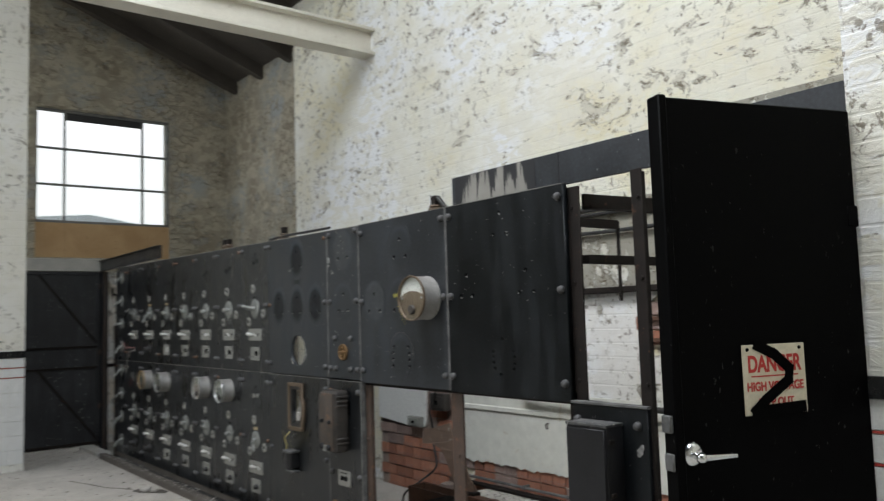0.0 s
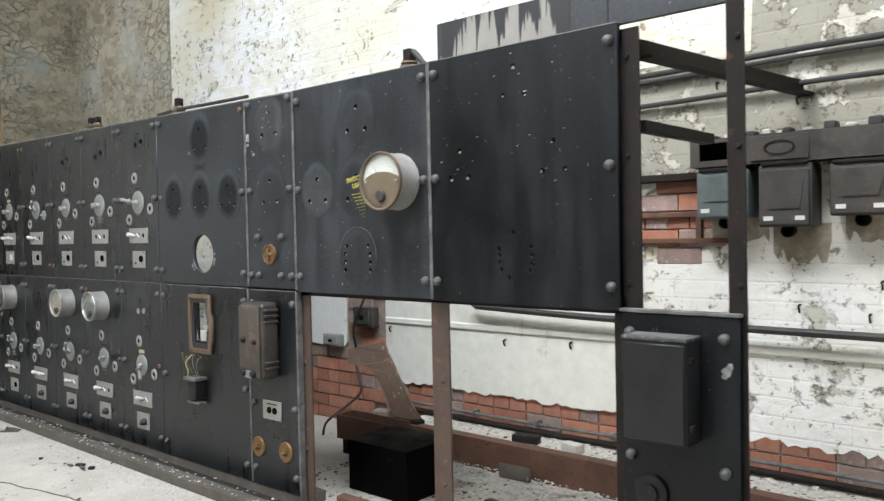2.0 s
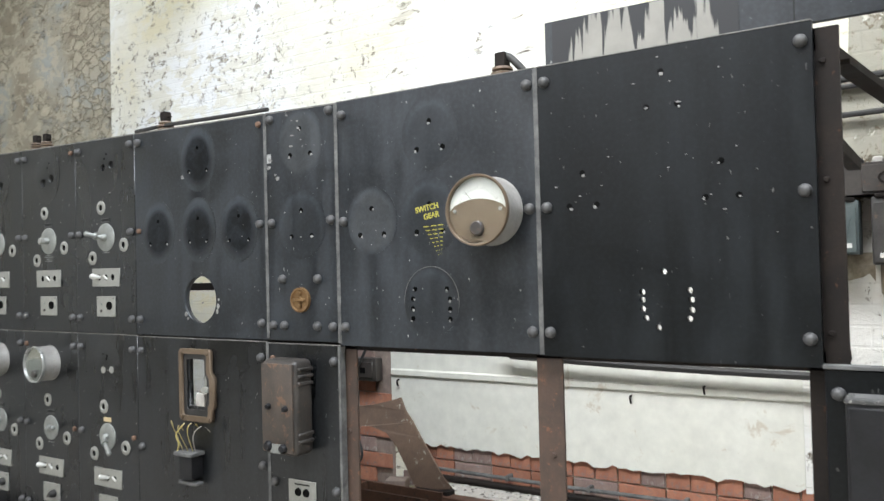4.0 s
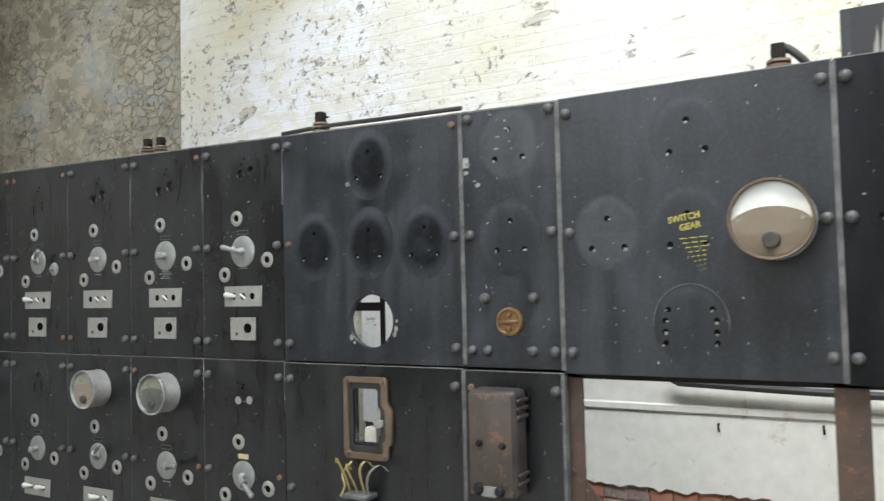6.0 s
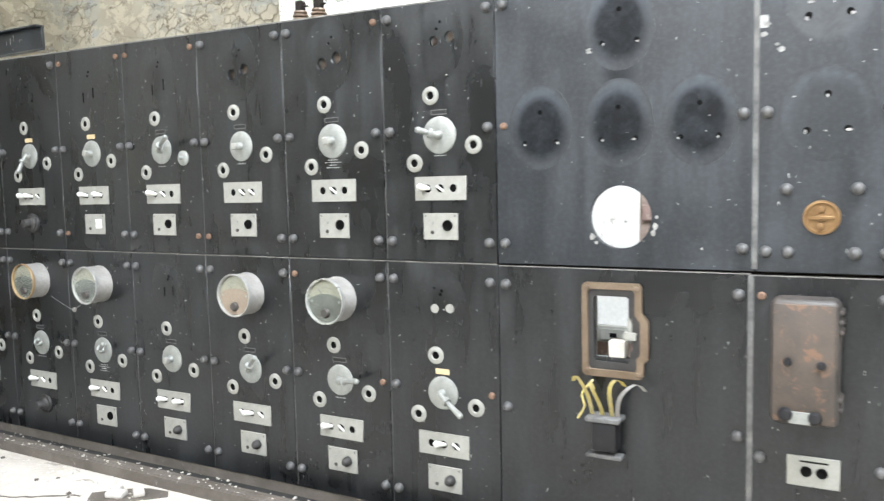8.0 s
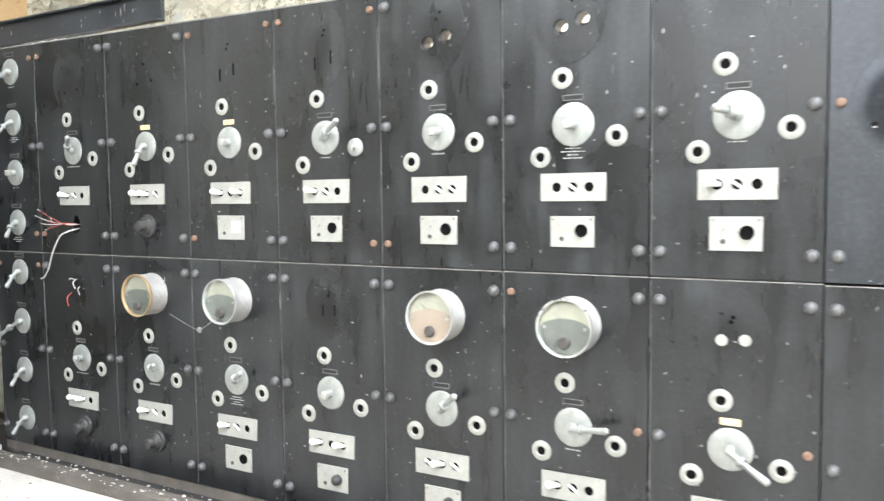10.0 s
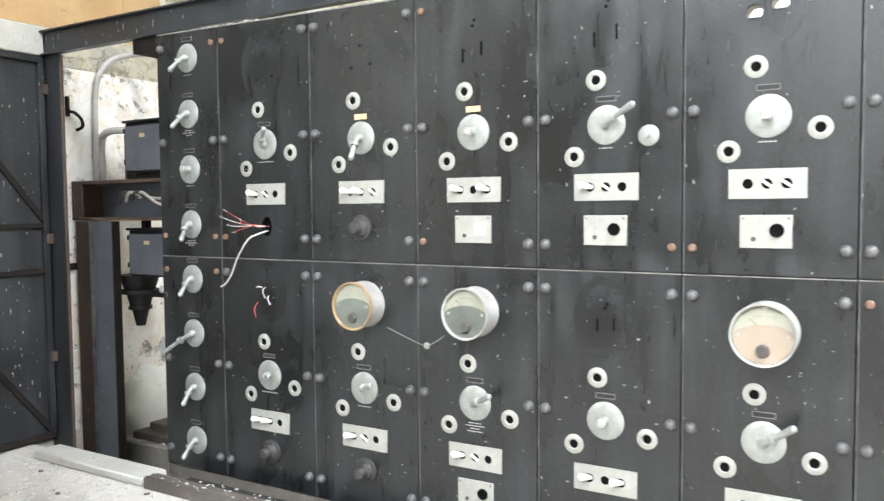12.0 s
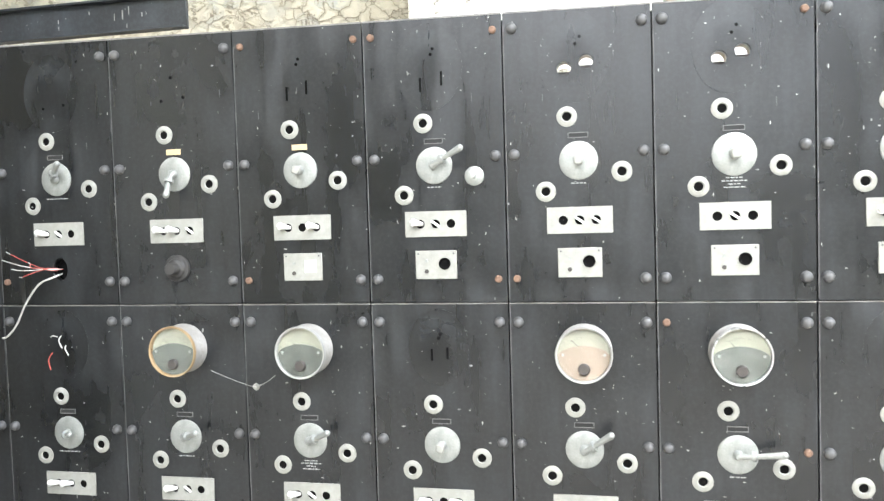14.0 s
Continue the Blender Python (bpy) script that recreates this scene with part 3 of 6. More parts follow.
# gable window
win = tagged(new("window_1"), "steel-framed gable window with broken panes and boarded foot", "window", kind="structure")
win.location = (END - 0.1, (wy0 + wy1) / 2, 2.88)
half = (wy1 - wy0) / 2
part("window_frame", boxes((-0.025, 0.025, -half, -half + 0.03, 0, 1.5), (-0.025, 0.025, half - 0.03, half, 0, 1.5),
                           (-0.025, 0.025, -half, half, 0, 0.03), (-0.025, 0.025, -half, half, 1.47, 1.5)), FRAME_PAINT, win)
for z in (0.5, 0.98):
    part("glazing_bar", boxes((-0.016, 0.016, -half + 0.03, half - 0.03, z - 0.014, z + 0.014)), FRAME_PAINT, win)
for y in (-half + 0.36, half - 0.36):
    part("glazing_bar", boxes((-0.014, 0.014, y - 0.014, y + 0.014, 0.03, 0.486), (-0.014, 0.014, y - 0.014, y + 0.014, 0.514, 0.966), (-0.014, 0.014, y - 0.014, y + 0.014, 0.994, 1.47)), FRAME_PAINT, win)
part("torn_blind", boxes((-0.012, -0.002, -half + 0.37, half - 0.37, 1.37, 1.466)), CABLE, win, "dark torn strip along the window head")
for y0, y1 in ((-half + 0.03, -half + 0.34), (-half + 0.38, half - 0.38), (half - 0.34, half - 0.03)):
    for z0, z1 in ((0.035, 0.48), (0.52, 0.96)):
        p = part("pane", boxes((-0.003, 0.001, y0, y1, z0, z1)), GLASS, win, smooth=False)
        p.visible_shadow = False
for y0, y1 in ((-half, -half + 0.36), (-half + 0.362, half - 0.3), (half - 0.298, half)):
    part("plywood_board", boxes((0.02, 0.035, y0, y1, -0.455, -0.004)), PLYWOOD, win, "orange-brown plywood sheet closing the foot of the window")
structure("lintel", boxes((END, END + 0.07, -1.95, 0.1, 2.235, 2.4), bev=0.006), LINTEL, "grey concrete lintel above the steel gate")

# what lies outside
back = structure("backdrop_hill", bmesh.new(), HAZY_HILL, "far green hillside, painted pale for haze, behind the window")
hb = bmesh.new()
bmesh.ops.create_grid(hb, x_segments=24, y_segments=6, size=1)
for v in hb.verts:
    a, u = v.co.x, v.co.y
    v.co = (-62 - 8 * (u + 1), a * 70, 3.0 + (u + 1) * 4.6 + 1.6 * noise.noise(Vector((a * 7, u * 2, 0.3))))
hb.to_mesh(back.data)
hb.free()
bs = structure("backdrop_sky", boxes((-101, -100, -90, 90, -2, 60)), GLOW, "bright overcast sky beyond the hill")
gb = bmesh.new()
box(gb, -80, -7.2, -70, 70, -0.4, -0.05)
structure("ground", gb, HAZY_HILL, "green ground outside the building, painted pale for haze")

# left-hand pier with a tiled dado
PX, PY = -5.22, -1.02
structure("pillar", boxes((PX - 0.5, PX, -2.3, PY, 0.0, 7.2)), PILLAR_PAINT, "smooth cream painted pier with tiled dado")


def dado(name, origin, u, n, length, label, height=1.28, black_h=0.075):
    """Glazed wall tiles: white rows with two red lines under a black capping, on a wall face along u with outward normal n."""
    u, n = Vector(u), Vector(n)
    th = tagged(new(name), label, "tiles", kind="structure")
    th.location = origin

    def slab(s0, s1, z0, z1, d):
        bm = bmesh.new()
        a, b = u * s0, u * s1 + n * d
        x0, x1 = sorted((a.x, b.x))
        y0, y1 = sorted((a.y, b.y))
        return box(bm, x0, x1, y0, y1, z0, z1, bev=0.0015)
    cols = int(length / 0.153)
    zs = [(height - black_h, height, TILE_BLACK, 0.022)]
    z = height - black_h
    rows = [0.1, 0.012, 0.092, 0.012] + [0.152] * 6
    for k, hgt in enumerate(rows):
        z0 = max(z - hgt, 0.0)
        if z - z0 > 0.02 or k in (1, 3):
            zs.append((z0, z, TILE_RED if k in (1, 3) else TILE_WHITE, 0.01))
        z = z0
    for z0, z1, mt, d in zs:
        me = mesh_of("tile", slab(0.0015, 0.1515, z0 + 0.0015, z1 - 0.0015, d), mt)
        for c in range(cols):
            share("tile", me, th, u * (0.153 * c))
    return th


dado("trim_dado_right", (3.137, -0.02, 0), (1, 0, 0), (0, -1, 0), 1.2, "white glazed dado tiles with red lines and black capping")
dado("trim_dado_pier", (PX, PY - 0.001, 0), (0, -1, 0), (1, 0, 0), 0.95, "white glazed dado tiles with red lines and black capping")

# ---------------------------------------------------------------- the switchboard
SEAM, FOOT = 1.117, 0.055


def top_z(x):
    return 2.12 - 0.0165 * x if x < 0 else 2.12


BOLT_ME = mesh_of("bolt", turned([(0.0, -0.023), (0.008, -0.0225), (0.015, -0.018), (0.019, -0.01), (0.0202, -0.004), (0.0202, 0.001)], 16), BOLT, True)
BOLT_RUST = mesh_of("bolt", turned([(0.0, -0.014), (0.009, -0.0135), (0.0135, -0.009), (0.014, 0.001)], 10), RUSTY, True)
RING_ME = mesh_of("socket_ring", turned([(0.016, 0.012), (0.016, -0.004), (0.019, -0.0075), (0.028, -0.0065), (0.036, -0.003), (0.0365, 0.001)], 26), PALE_PLATE, True)
DISC_ME = mesh_of("switch_disc", turned([(0.0, -0.008), (0.03, -0.008), (0.062, -0.007), (0.068, -0.004), (0.069, 0.001)], 36), NICKEL, True)
HUB_ME = mesh_of("hub", turned([(0.0, -0.03), (0.011, -0.03), (0.015, -0.026), (0.018, -0.0075)], 16), NICKEL, True)
KNOB_ME = mesh_of("knob", turned([(0.0, -0.062), (0.021, -0.062), (0.024, -0.058), (0.025, -0.03), (0.029, -0.026), (0.036, -0.024), (0.04, -0.018), (0.042, -0.014), (0.052, -0.012), (0.055, -0.006), (0.055, 0.001)], 28), KNOB_DARK, True)
CAP_ME = mesh_of("end_cap", turned([(0.0, -0.03), (0.008, -0.03), (0.009, -0.012), (0.03, -0.01), (0.036, -0.005), (0.036, 0.001)], 24), NICKEL, True)


def lever_mesh(angle, length=0.1, lift=0.05):
    """A handle that leaves the hub at an angle in the board's plane and leans outwards."""
    bm = bmesh.new()
    c, s = math.cos(radians(angle)), math.sin(radians(angle))
    a = Vector((0, -0.024, 0))
    b = Vector((c * length * 0.35, -0.024 - lift * 0.45, s * length * 0.35))
    d = Vector((c * length, -0.024 - lift, s * length))
    rod(bm, a, b, 0.011, 0.009, 12)
    rod(bm, b - (d - b).normalized() * 0.008, b + (d - b).normalized() * 0.006, 0.018, 0.018, 14)
    rod(bm, b, d, 0.0085, 0.0125, 12)
    bmesh.ops.create_uvsphere(bm, u_segments=12, v_segments=8, radius=0.0125, matrix=Matrix.Translation(d))
    return mesh_of("handle", bm, NICKEL, True)


LEVERS = {}
CHIP_RNG = random.Random(31)


def rotary(parent, x, z, angle=None, length=0.1, tag=None, below=0, scale=1.0):
    """A round selector switch on a panel: disc > hub, handle; with its label."""
    d = share("rotary_switch", DISC_ME, parent, (x, 0, z))
    d.scale = (scale,) * 3
    share("hub", HUB_ME, d, (0, 0, 0))
    if angle is not None:
        key = (angle, length)
        if key not in LEVERS:
            LEVERS[key] = lever_mesh(angle, length)
        share("handle", LEVERS[key], d, (0, 0, 0))
    else:
        key = "stub"
        if key not in LEVERS:
            LEVERS[key] = mesh_of("stub", boxes((-0.015, 0.015, -0.052, -0.028, -0.016, 0.014), bev=0.004), PALE_PLATE, True)
        share("stub", LEVERS[key], d, (0, 0, 0), (0, random.uniform(-0.4, 0.4), 0))
    if tag == "tan":
        part("name_label", boxes((x - 0.031, x + 0.031, -0.003, 0.0, z + 0.077, z + 0.099)), TAG, parent, "small tan name label")
    elif tag == "dark":
        part("name_label", boxes((x - 0.036, x + 0.036, -0.003, 0.0, z + 0.08, z + 0.1)), GROOVE, parent, "small black name label")
        part("label_rim", sheet([(x - 0.036, z + 0.08), (x + 0.036, z + 0.08), (x + 0.036, z + 0.1), (x - 0.036, z + 0.1)], [[(x - 0.033, z + 0.083), (x + 0.033, z + 0.083), (x + 0.033, z + 0.097), (x - 0.033, z + 0.097)]], -0.0036, -0.003), STRIP, parent, smooth=False)
    for k in range(below):
        w = 0.02 + 0.03 * (((k * 7 + int(abs(x) * 100)) % 5) / 4)
        bars, a = [], x - w
        while a < x + w:
            b = min(a + CHIP_RNG.uniform(0.008, 0.02), x + w)
            bars.append((a, b - 0.002, -0.0012, 0.0, z - 0.082 - 0.011 * k, z - 0.078 - 0.011 * k))
            a = b + 0.002
        part("lettering", boxes(*bars), CHALK_WHITE, parent, "illegible white lettering")


def fuse_plate(parent, x, z, levers="010"):
    """An ivory plate with three holes; in each a switch lever (/), a slotted screw (o) or nothing (.)."""
    bm = sheet([(-0.116, -0.0475), (0.116, -0.0475), (0.116, 0.0475), (-0.116, 0.0475)], [circle(dx, 0, 0.0165, 16) for dx in (-0.058, 0.0, 0.058)], -0.006, 0.0)
    pl = part("fuse_plate", bm, PALE_PLATE, parent, "ivory plate with three holes", at=(x, 0, z), smooth=False)
    for dx, c in zip((-0.058, 0.0, 0.058), levers):
        # flat black disc paints the dark inside of the hole
        part("socket", turned([(0.0, -0.0015), (0.0165, -0.0015)], 16, (dx, 0, 0)), INK_HOLE, pl)
        if c == "/":
            b = bmesh.new()
            rod(b, (dx + 0.006, 0.0, 0.0), (dx - 0.022, -0.036, 0.008), 0.007, 0.015, 12)
            bmesh.ops.create_uvsphere(b, u_segments=10, v_segments=6, radius=0.012, matrix=Matrix.Translation((dx - 0.021, -0.034, 0.008)))
            part("toggle", b, FACE_WHITE, pl, "white toggle lever")
        elif c == "o":
            b = boxes((dx - 0.019, dx + 0.019, -0.012, -0.003, -0.004, 0.004), bev=0.001)
            bmesh.ops.rotate(b, cent=(dx, 0, 0), matrix=Matrix.Rotation(radians(35), 3, "Y"), verts=b.verts)
            part("toggle", b, FACE_WHITE, pl)


def socket_plate(parent, x, z, hole=True, lamp=False):
    pl = part("socket_plate", boxes((-0.078, 0.078, -0.007, 0.0, -0.053, 0.053), bev=0.0015), PALE_PLATE, parent, "ivory indicator plate with a dark socket", at=(x, 0, z))
    if lamp:
        part("lamp", turned([(0.0, -0.042), (0.011, -0.04), (0.019, -0.031), (0.022, -0.02), (0.022, -0.007)], 18, (0.03, 0, 0.0)), KNOB_DARK, pl, "dark domed lamp")
    elif hole:
        part("socket", turned([(0.0, -0.009), (0.015, -0.009), (0.019, -0.014), (0.022, -0.012), (0.022, -0.007)], 22, (0.033, 0, 0.004)), INK_HOLE, pl)
    else:
        part("faded_patch", boxes((0.008, 0.056, -0.0078, -0.007, -0.022, 0.026)), FACE_WHITE, pl)
    for dx, dz, r in ((-0.036, -0.024, 0.008), (-0.036, 0.014, 0.006)):
        part("pin", turned([(0.0, -0.011), (r, -0.0105), (r, -0.007)], 12, (dx, 0, dz)), BAKELITE if dz < 0 else NICKEL, pl)
    for dx in (-0.067, 0.067):
        part("screw", turned([(0.0, -0.009), (0.0035, -0.0085), (0.0035, -0.007)], 8, (dx, 0, 0.042)), BOLT, pl)


# rows of bolts: height at x = 0 and rise towards the far end of the board
BOLT_ROWS = {2.135: (2.075, 0.0108), 1.667: (1.63, 0.0083), 1.205: (1.19, 0.005), 1.042: (1.039, 0.002), 0.592: (0.592, 0.002), 0.14: (0.146, 0.0)}


def bolts_on(parent, w, zs, rusty=()):
    for z in zs:
        for side, x in enumerate((0.034, w - 0.034)):
            base, rise = BOLT_ROWS.get(z, (z, 0.0))
            share("bolt", BOLT_RUST if (z, side) in rusty else BOLT_ME, parent, (x, 0, base - rise * (parent.location.x + x)))


def panel(name, x0, x1, z0, z1, label, mat_, holes=(), group="switchboard panels", slant=True):
    """An upright slate slab; its local origin is its lower front corner at x0."""
    th = thing(name, (x0, 0, 0), label, "panel", group)
    g = 0.003
    za, zb = (z1, z1) if not slant else (top_z(x0) - 0.004, top_z(x1) - 0.004)
    w = x1 - x0
    bm = sheet([(g, z0 + g), (w - g, z0 + g), (w - g, zb - g), (g, za - g)], list(holes), 0.0, 0.03)
    part("slate", bm, mat_, th, smooth=False)
    # unseen dark strip added to stop light leaking through the joint
    part("joint_batten", boxes((-0.012, 0.012, 0.0302, 0.0335, z0 + 0.005, min(za, zb) - 0.01)), GROOVE, th, smooth=False)
    ed = bmesh.new()
    EH = 0.006 if slant else 0.0035
    vs = [ed.verts.new(c) for c in ((g, -0.001, za - g + 0.0005), (w - g, -0.001, zb - g + 0.0005), (w - g, 0.032, zb - g + 0.0005), (g, 0.032, za - g + 0.0005),
                                    (g, -0.001, za - g + EH), (w - g, -0.001, zb - g + EH), (w - g, 0.032, zb - g + EH), (g, 0.032, za - g + EH))]
    for f in ((0, 1, 2, 3), (4, 5, 6, 7), (0, 1, 5, 4), (1, 2, 6, 5), (2, 3, 7, 6), (3, 0, 4, 7)):
        ed.faces.new([vs[k] for k in f])
    part("worn_edge", ed, EDGE, th, "pale worn top edge", smooth=False)
    return th


MARKS = [0]


def mark(parent, x, z, w, h, mat_, holes=(), y=None):
    """A thin film of dust or soot where a meter once sat; holes in the slab go through it too."""
    MARKS[0] += 1
    y = y or -0.0004 - 0.0002 * (MARKS[0] % 7)
    loops = [[(a - x, b - z) for a, b in loop] for loop in holes]
    part("stain", sheet(circle(0, 0, w / 2, 40, h / 2), loops, y, -0.0001), mat_, parent, at=(x, 0, z), smooth=False)


def chip(parent, x, z, w, h, mat_=None):
    """One flake of pale paint or bare slate with a broken outline."""
    n = 6
    loop = [(x + w * CHIP_RNG.uniform(0.55, 1.1) * math.cos(2 * math.pi * k / n), z + h * CHIP_RNG.uniform(0.55, 1.1) * math.sin(2 * math.pi * k / n)) for k in range(n)]
    part("paint_chip", sheet(loop, [], -0.0026, -0.0002), mat_ or CHIP, parent, smooth=False)


def chips(parent, x0, x1, z0, z1, count, lo=0.004, hi=0.01):
    for k in range(count):
        a = CHIP_RNG.uniform(lo, hi)
        chip(parent, CHIP_RNG.uniform(x0, x1), CHIP_RNG.uniform(z0, z1), a * CHIP_RNG.uniform(0.6, 1.6), a * CHIP_RNG.uniform(0.25, 0.7))


def dots(parent, pts, r=0.007, mat_=None, chipped=False):
    for x, z in pts:
        # no real hole: a near-black disc carries its shade unless mat_ is given
        part("screw_hole", turned([(0.0, -0.0022), (r, -0.0018), (r, 0.0)], 10, (x, 0, z)), mat_ or INK_HOLE, parent)
        if chipped:
            chip(parent, x + r * CHIP_RNG.uniform(-0.9, 0.9), z - r * CHIP_RNG.uniform(0.3, 1.1), r * CHIP_RNG.uniform(0.4, 0.9), r * CHIP_RNG.uniform(0.4, 0.8))


RIGHT = -1.337
JOINTS = (-5.055, -4.5, -3.954, -3.426, -2.899, -2.377, -1.85, RIGHT)
CENTRES = (-4.763, -4.224, -3.69, -3.163, -2.636, -2.111, -1.583)
SWITCH_Z, LOW_Z = (1.638, 1.638, 1.632, 1.628, 1.624, 1.623, 1.622), 0.581
upper_levers = {1: (42, 0.085), 2: (-88, 0.085), 3: None, 4: (26, 0.125), 5: None, 6: None, 7: (160, 0.05)}
lower_levers = {1: (12, 0.06), 2: (22, 0.09), 3: (28, 0.11), 4: None, 5: (38, 0.12), 6: (10, 0.14), 7: (-28, 0.13)}
upper_plate = {1: "/o.", 2: "//o", 3: "/./", 4: "/o.", 5: ".oo", 6: ".o.", 7: "/o."}
lower_plate = {1: "//.", 2: "/o.", 3: "/o.", 4: "/./", 5: "o/o", 6: "/o.", 7: "./o"}
rust = {1: ((2.135, 0), (1.205, 0)), 3: ((2.135, 0), (2.135, 1), (1.205, 0)), 4: ((2.135, 0), (2.135, 1), (1.205, 1)), 5: ((1.205, 0),), 6: ((2.135, 1),), 7: ()}
for k in range(1, 8):
    x0 = JOINTS[k - 1]
    PITCH = JOINTS[k] - x0
    cx = CENTRES[k - 1] - x0
    UP_Z = SWITCH_Z[k - 1]
    holes = []
    if k in (5, 6):
        holes = [circle(cx - 0.045, 1.952, 0.026, 18), circle(cx + 0.032, 1.972, 0.026, 18)]
    if k == 7:
        holes = [circle(cx - 0.02, 1.99, 0.02, 16), circle(cx + 0.05, 2.0, 0.022, 16)]
    if k == 1:
        holes = [circle(cx - 0.005, 1.265, 0.036, 20, 0.048)]
    up = panel("control_panel", x0, x0 + PITCH, SEAM, 2.2, "black slate control panel with ivory sockets and a selector switch", SLATE, holes)
    bolts_on(up, PITCH, (2.135, 1.667, 1.205), rust.get(k, ()))
    for h in holes:
        if h[0][1] > 1.7:
            hx_, hz_ = sum(p[0] for p in h) / len(h), sum(p[1] for p in h) / len(h)
            rr = max(p[0] for p in h) - hx_
            part("bushing", turned([(rr + 0.0005, 0.029), (rr + 0.0005, 0.075), (rr + 0.008, 0.075), (rr + 0.008, 0.031), (rr + 0.0005, 0.029)], 18, (hx_, 0, hz_)), PINKISH, up, "drab insulating bush")
    if k in (3, 4):
        for dx, z in ((-0.044, 1.9), (0.036, 1.92)):
            # slot shade painted as a thin black bar on the slate
            part("slot", boxes((cx + dx - 0.0042, cx + dx + 0.0042, -0.0014, 0.0, z, z + 0.052)), INK_HOLE, up)
        dots(up, [(cx - 0.002, 2.035), (cx + 0.006, 2.055)], 0.006, INK_HOLE)
    elif k < 3:
        dots(up, [(cx - 0.045, 1.93), (cx + 0.05, 1.94), (cx, 2.02)][: 1 + k], 0.006, INK_HOLE)
    else:
        dots(up, [(cx - 0.004, 2.035), (cx + 0.012, 2.06)], 0.006, INK_HOLE)
    chips(up, 0.04, PITCH - 0.04, 1.2, 2.08, 13, 0.002, 0.006)
    for _ in range(3):
        chip(up, CHIP_RNG.uniform(0.05, PITCH - 0.05), CHIP_RNG.uniform(1.75, 2.08), 0.0016, CHIP_RNG.uniform(0.008, 0.02), EDGE_DIM)
    if k in (1, 4, 5, 6, 7):
        mark(up, cx - 0.01, 1.99, 0.25, 0.32, SOOT_COLUMN, holes if k > 4 else ())
    for h in holes[:2] if k > 4 else ():
        hx_, hz_ = sum(p[0] for p in h) / len(h), sum(p[1] for p in h) / len(h)
        part("contact_bar", boxes((hx_ - 0.03, hx_ + 0.03, 0.055, 0.07, hz_ - 0.03, hz_ - 0.004)), BAKELITE, up)
    for dx, dz in ((-0.038, 0.157), (0.15, -0.044), (-0.118, -0.107)):
        if k == 4 and dx > 0:
            share("end_cap", CAP_ME, up, (cx + dx, 0, UP_Z + dz))
        else:
            share("socket_ring", RING_ME, up, (cx + dx, 0, UP_Z + dz))
            part("socket", turned([(0.0, -0.0008), (0.017, -0.0008)], 16, (cx + dx, 0, UP_Z + dz)), INK_HOLE, up)
    lv = upper_levers[k]
    rotary(up, cx, UP_Z, *(lv or (None, 0.1)), tag="tan" if k in (2, 3) else "dark", below={4: 1, 6: 4, 5: 1, 7: 1, 1: 1}.get(k, 0), scale=1.08 if k > 5 else 1.0)
    fuse_plate(up, cx, 1.412, upper_plate[k])
    if k == 2:
        share("knob", KNOB_ME, up, (cx - 0.004, 0, 1.262))
    elif k > 2:
        socket_plate(up, cx - 0.002, 1.26, k != 3)

    cx -= 0.01 if k == 7 else 0.0
    lo = panel("control_panel", x0, x0 + PITCH, FOOT, SEAM - 0.002, "black slate control panel with ivory sockets and a selector switch", SLATE, slant=False)
    bolts_on(lo, PITCH, (1.042, 0.592, 0.14), {2: (), 6: ((1.042, 0), (0.592, 1)), 7: ((0.592, 1),)}.get(k, ()))
    if k in (4, 7):
        if k == 4:
            for dx, z in ((-0.03, 0.9), (0.03, 0.905)):
                part("slot", boxes((cx + dx - 0.0042, cx + dx + 0.0042, -0.0014, 0.0, z, z + 0.045)), INK_HOLE, lo)
        dots(lo, [(cx - 0.002, 0.985), (cx + 0.004, 1.0)], 0.007, INK_HOLE)
        if k == 7:
            dots(lo, [(cx - 0.03, 0.926), (cx + 0.04, 0.93)], 0.019, PALE_PLATE)
    chips(lo, 0.04, PITCH - 0.04, 0.12, 1.06, 15, 0.002, 0.006)
    if k in (1, 4, 7):
        mark(lo, cx - 0.004, 0.95, 0.23, 0.29, SOOT_COLUMN)
    part("worn_side", boxes((0.0032, 0.007, -0.0009, -0.0001, FOOT + 0.01, SEAM - 0.01)), EDGE_DIM, lo, smooth=False)
    part("worn_side", boxes((0.0032, 0.007, -0.0009, -0.0001, SEAM + 0.01, 2.12)), EDGE_DIM, up, smooth=False)
    for dx, dz in ((-0.03, 0.153), (0.15, -0.045), (-0.118, -0.1)):
        share("socket_ring", RING_ME, lo, (cx + dx, 0, LOW_Z + dz))
        part("socket", turned([(0.0, -0.0008), (0.017, -0.0008)], 16, (cx + dx, 0, LOW_Z + dz)), INK_HOLE, lo)
    lv = lower_levers[k]
    rotary(lo, cx, LOW_Z, *(lv or (None, 0.1)), tag="dark" if k != 7 else "tan", below={3: 4, 2: 1, 1: 1, 6: 1}.get(k, 0))
    fuse_plate(lo, cx, 0.366, lower_plate[k])
    if k < 3:
        share("knob", KNOB_ME, lo, (cx + 0.004, 0, 0.225))
    else:
        socket_plate(lo, cx + 0.002, 0.222, lamp=k > 3)

# narrow end column with eight selector switches
X0 = JOINTS[0]
W0 = 0.418
ends = []
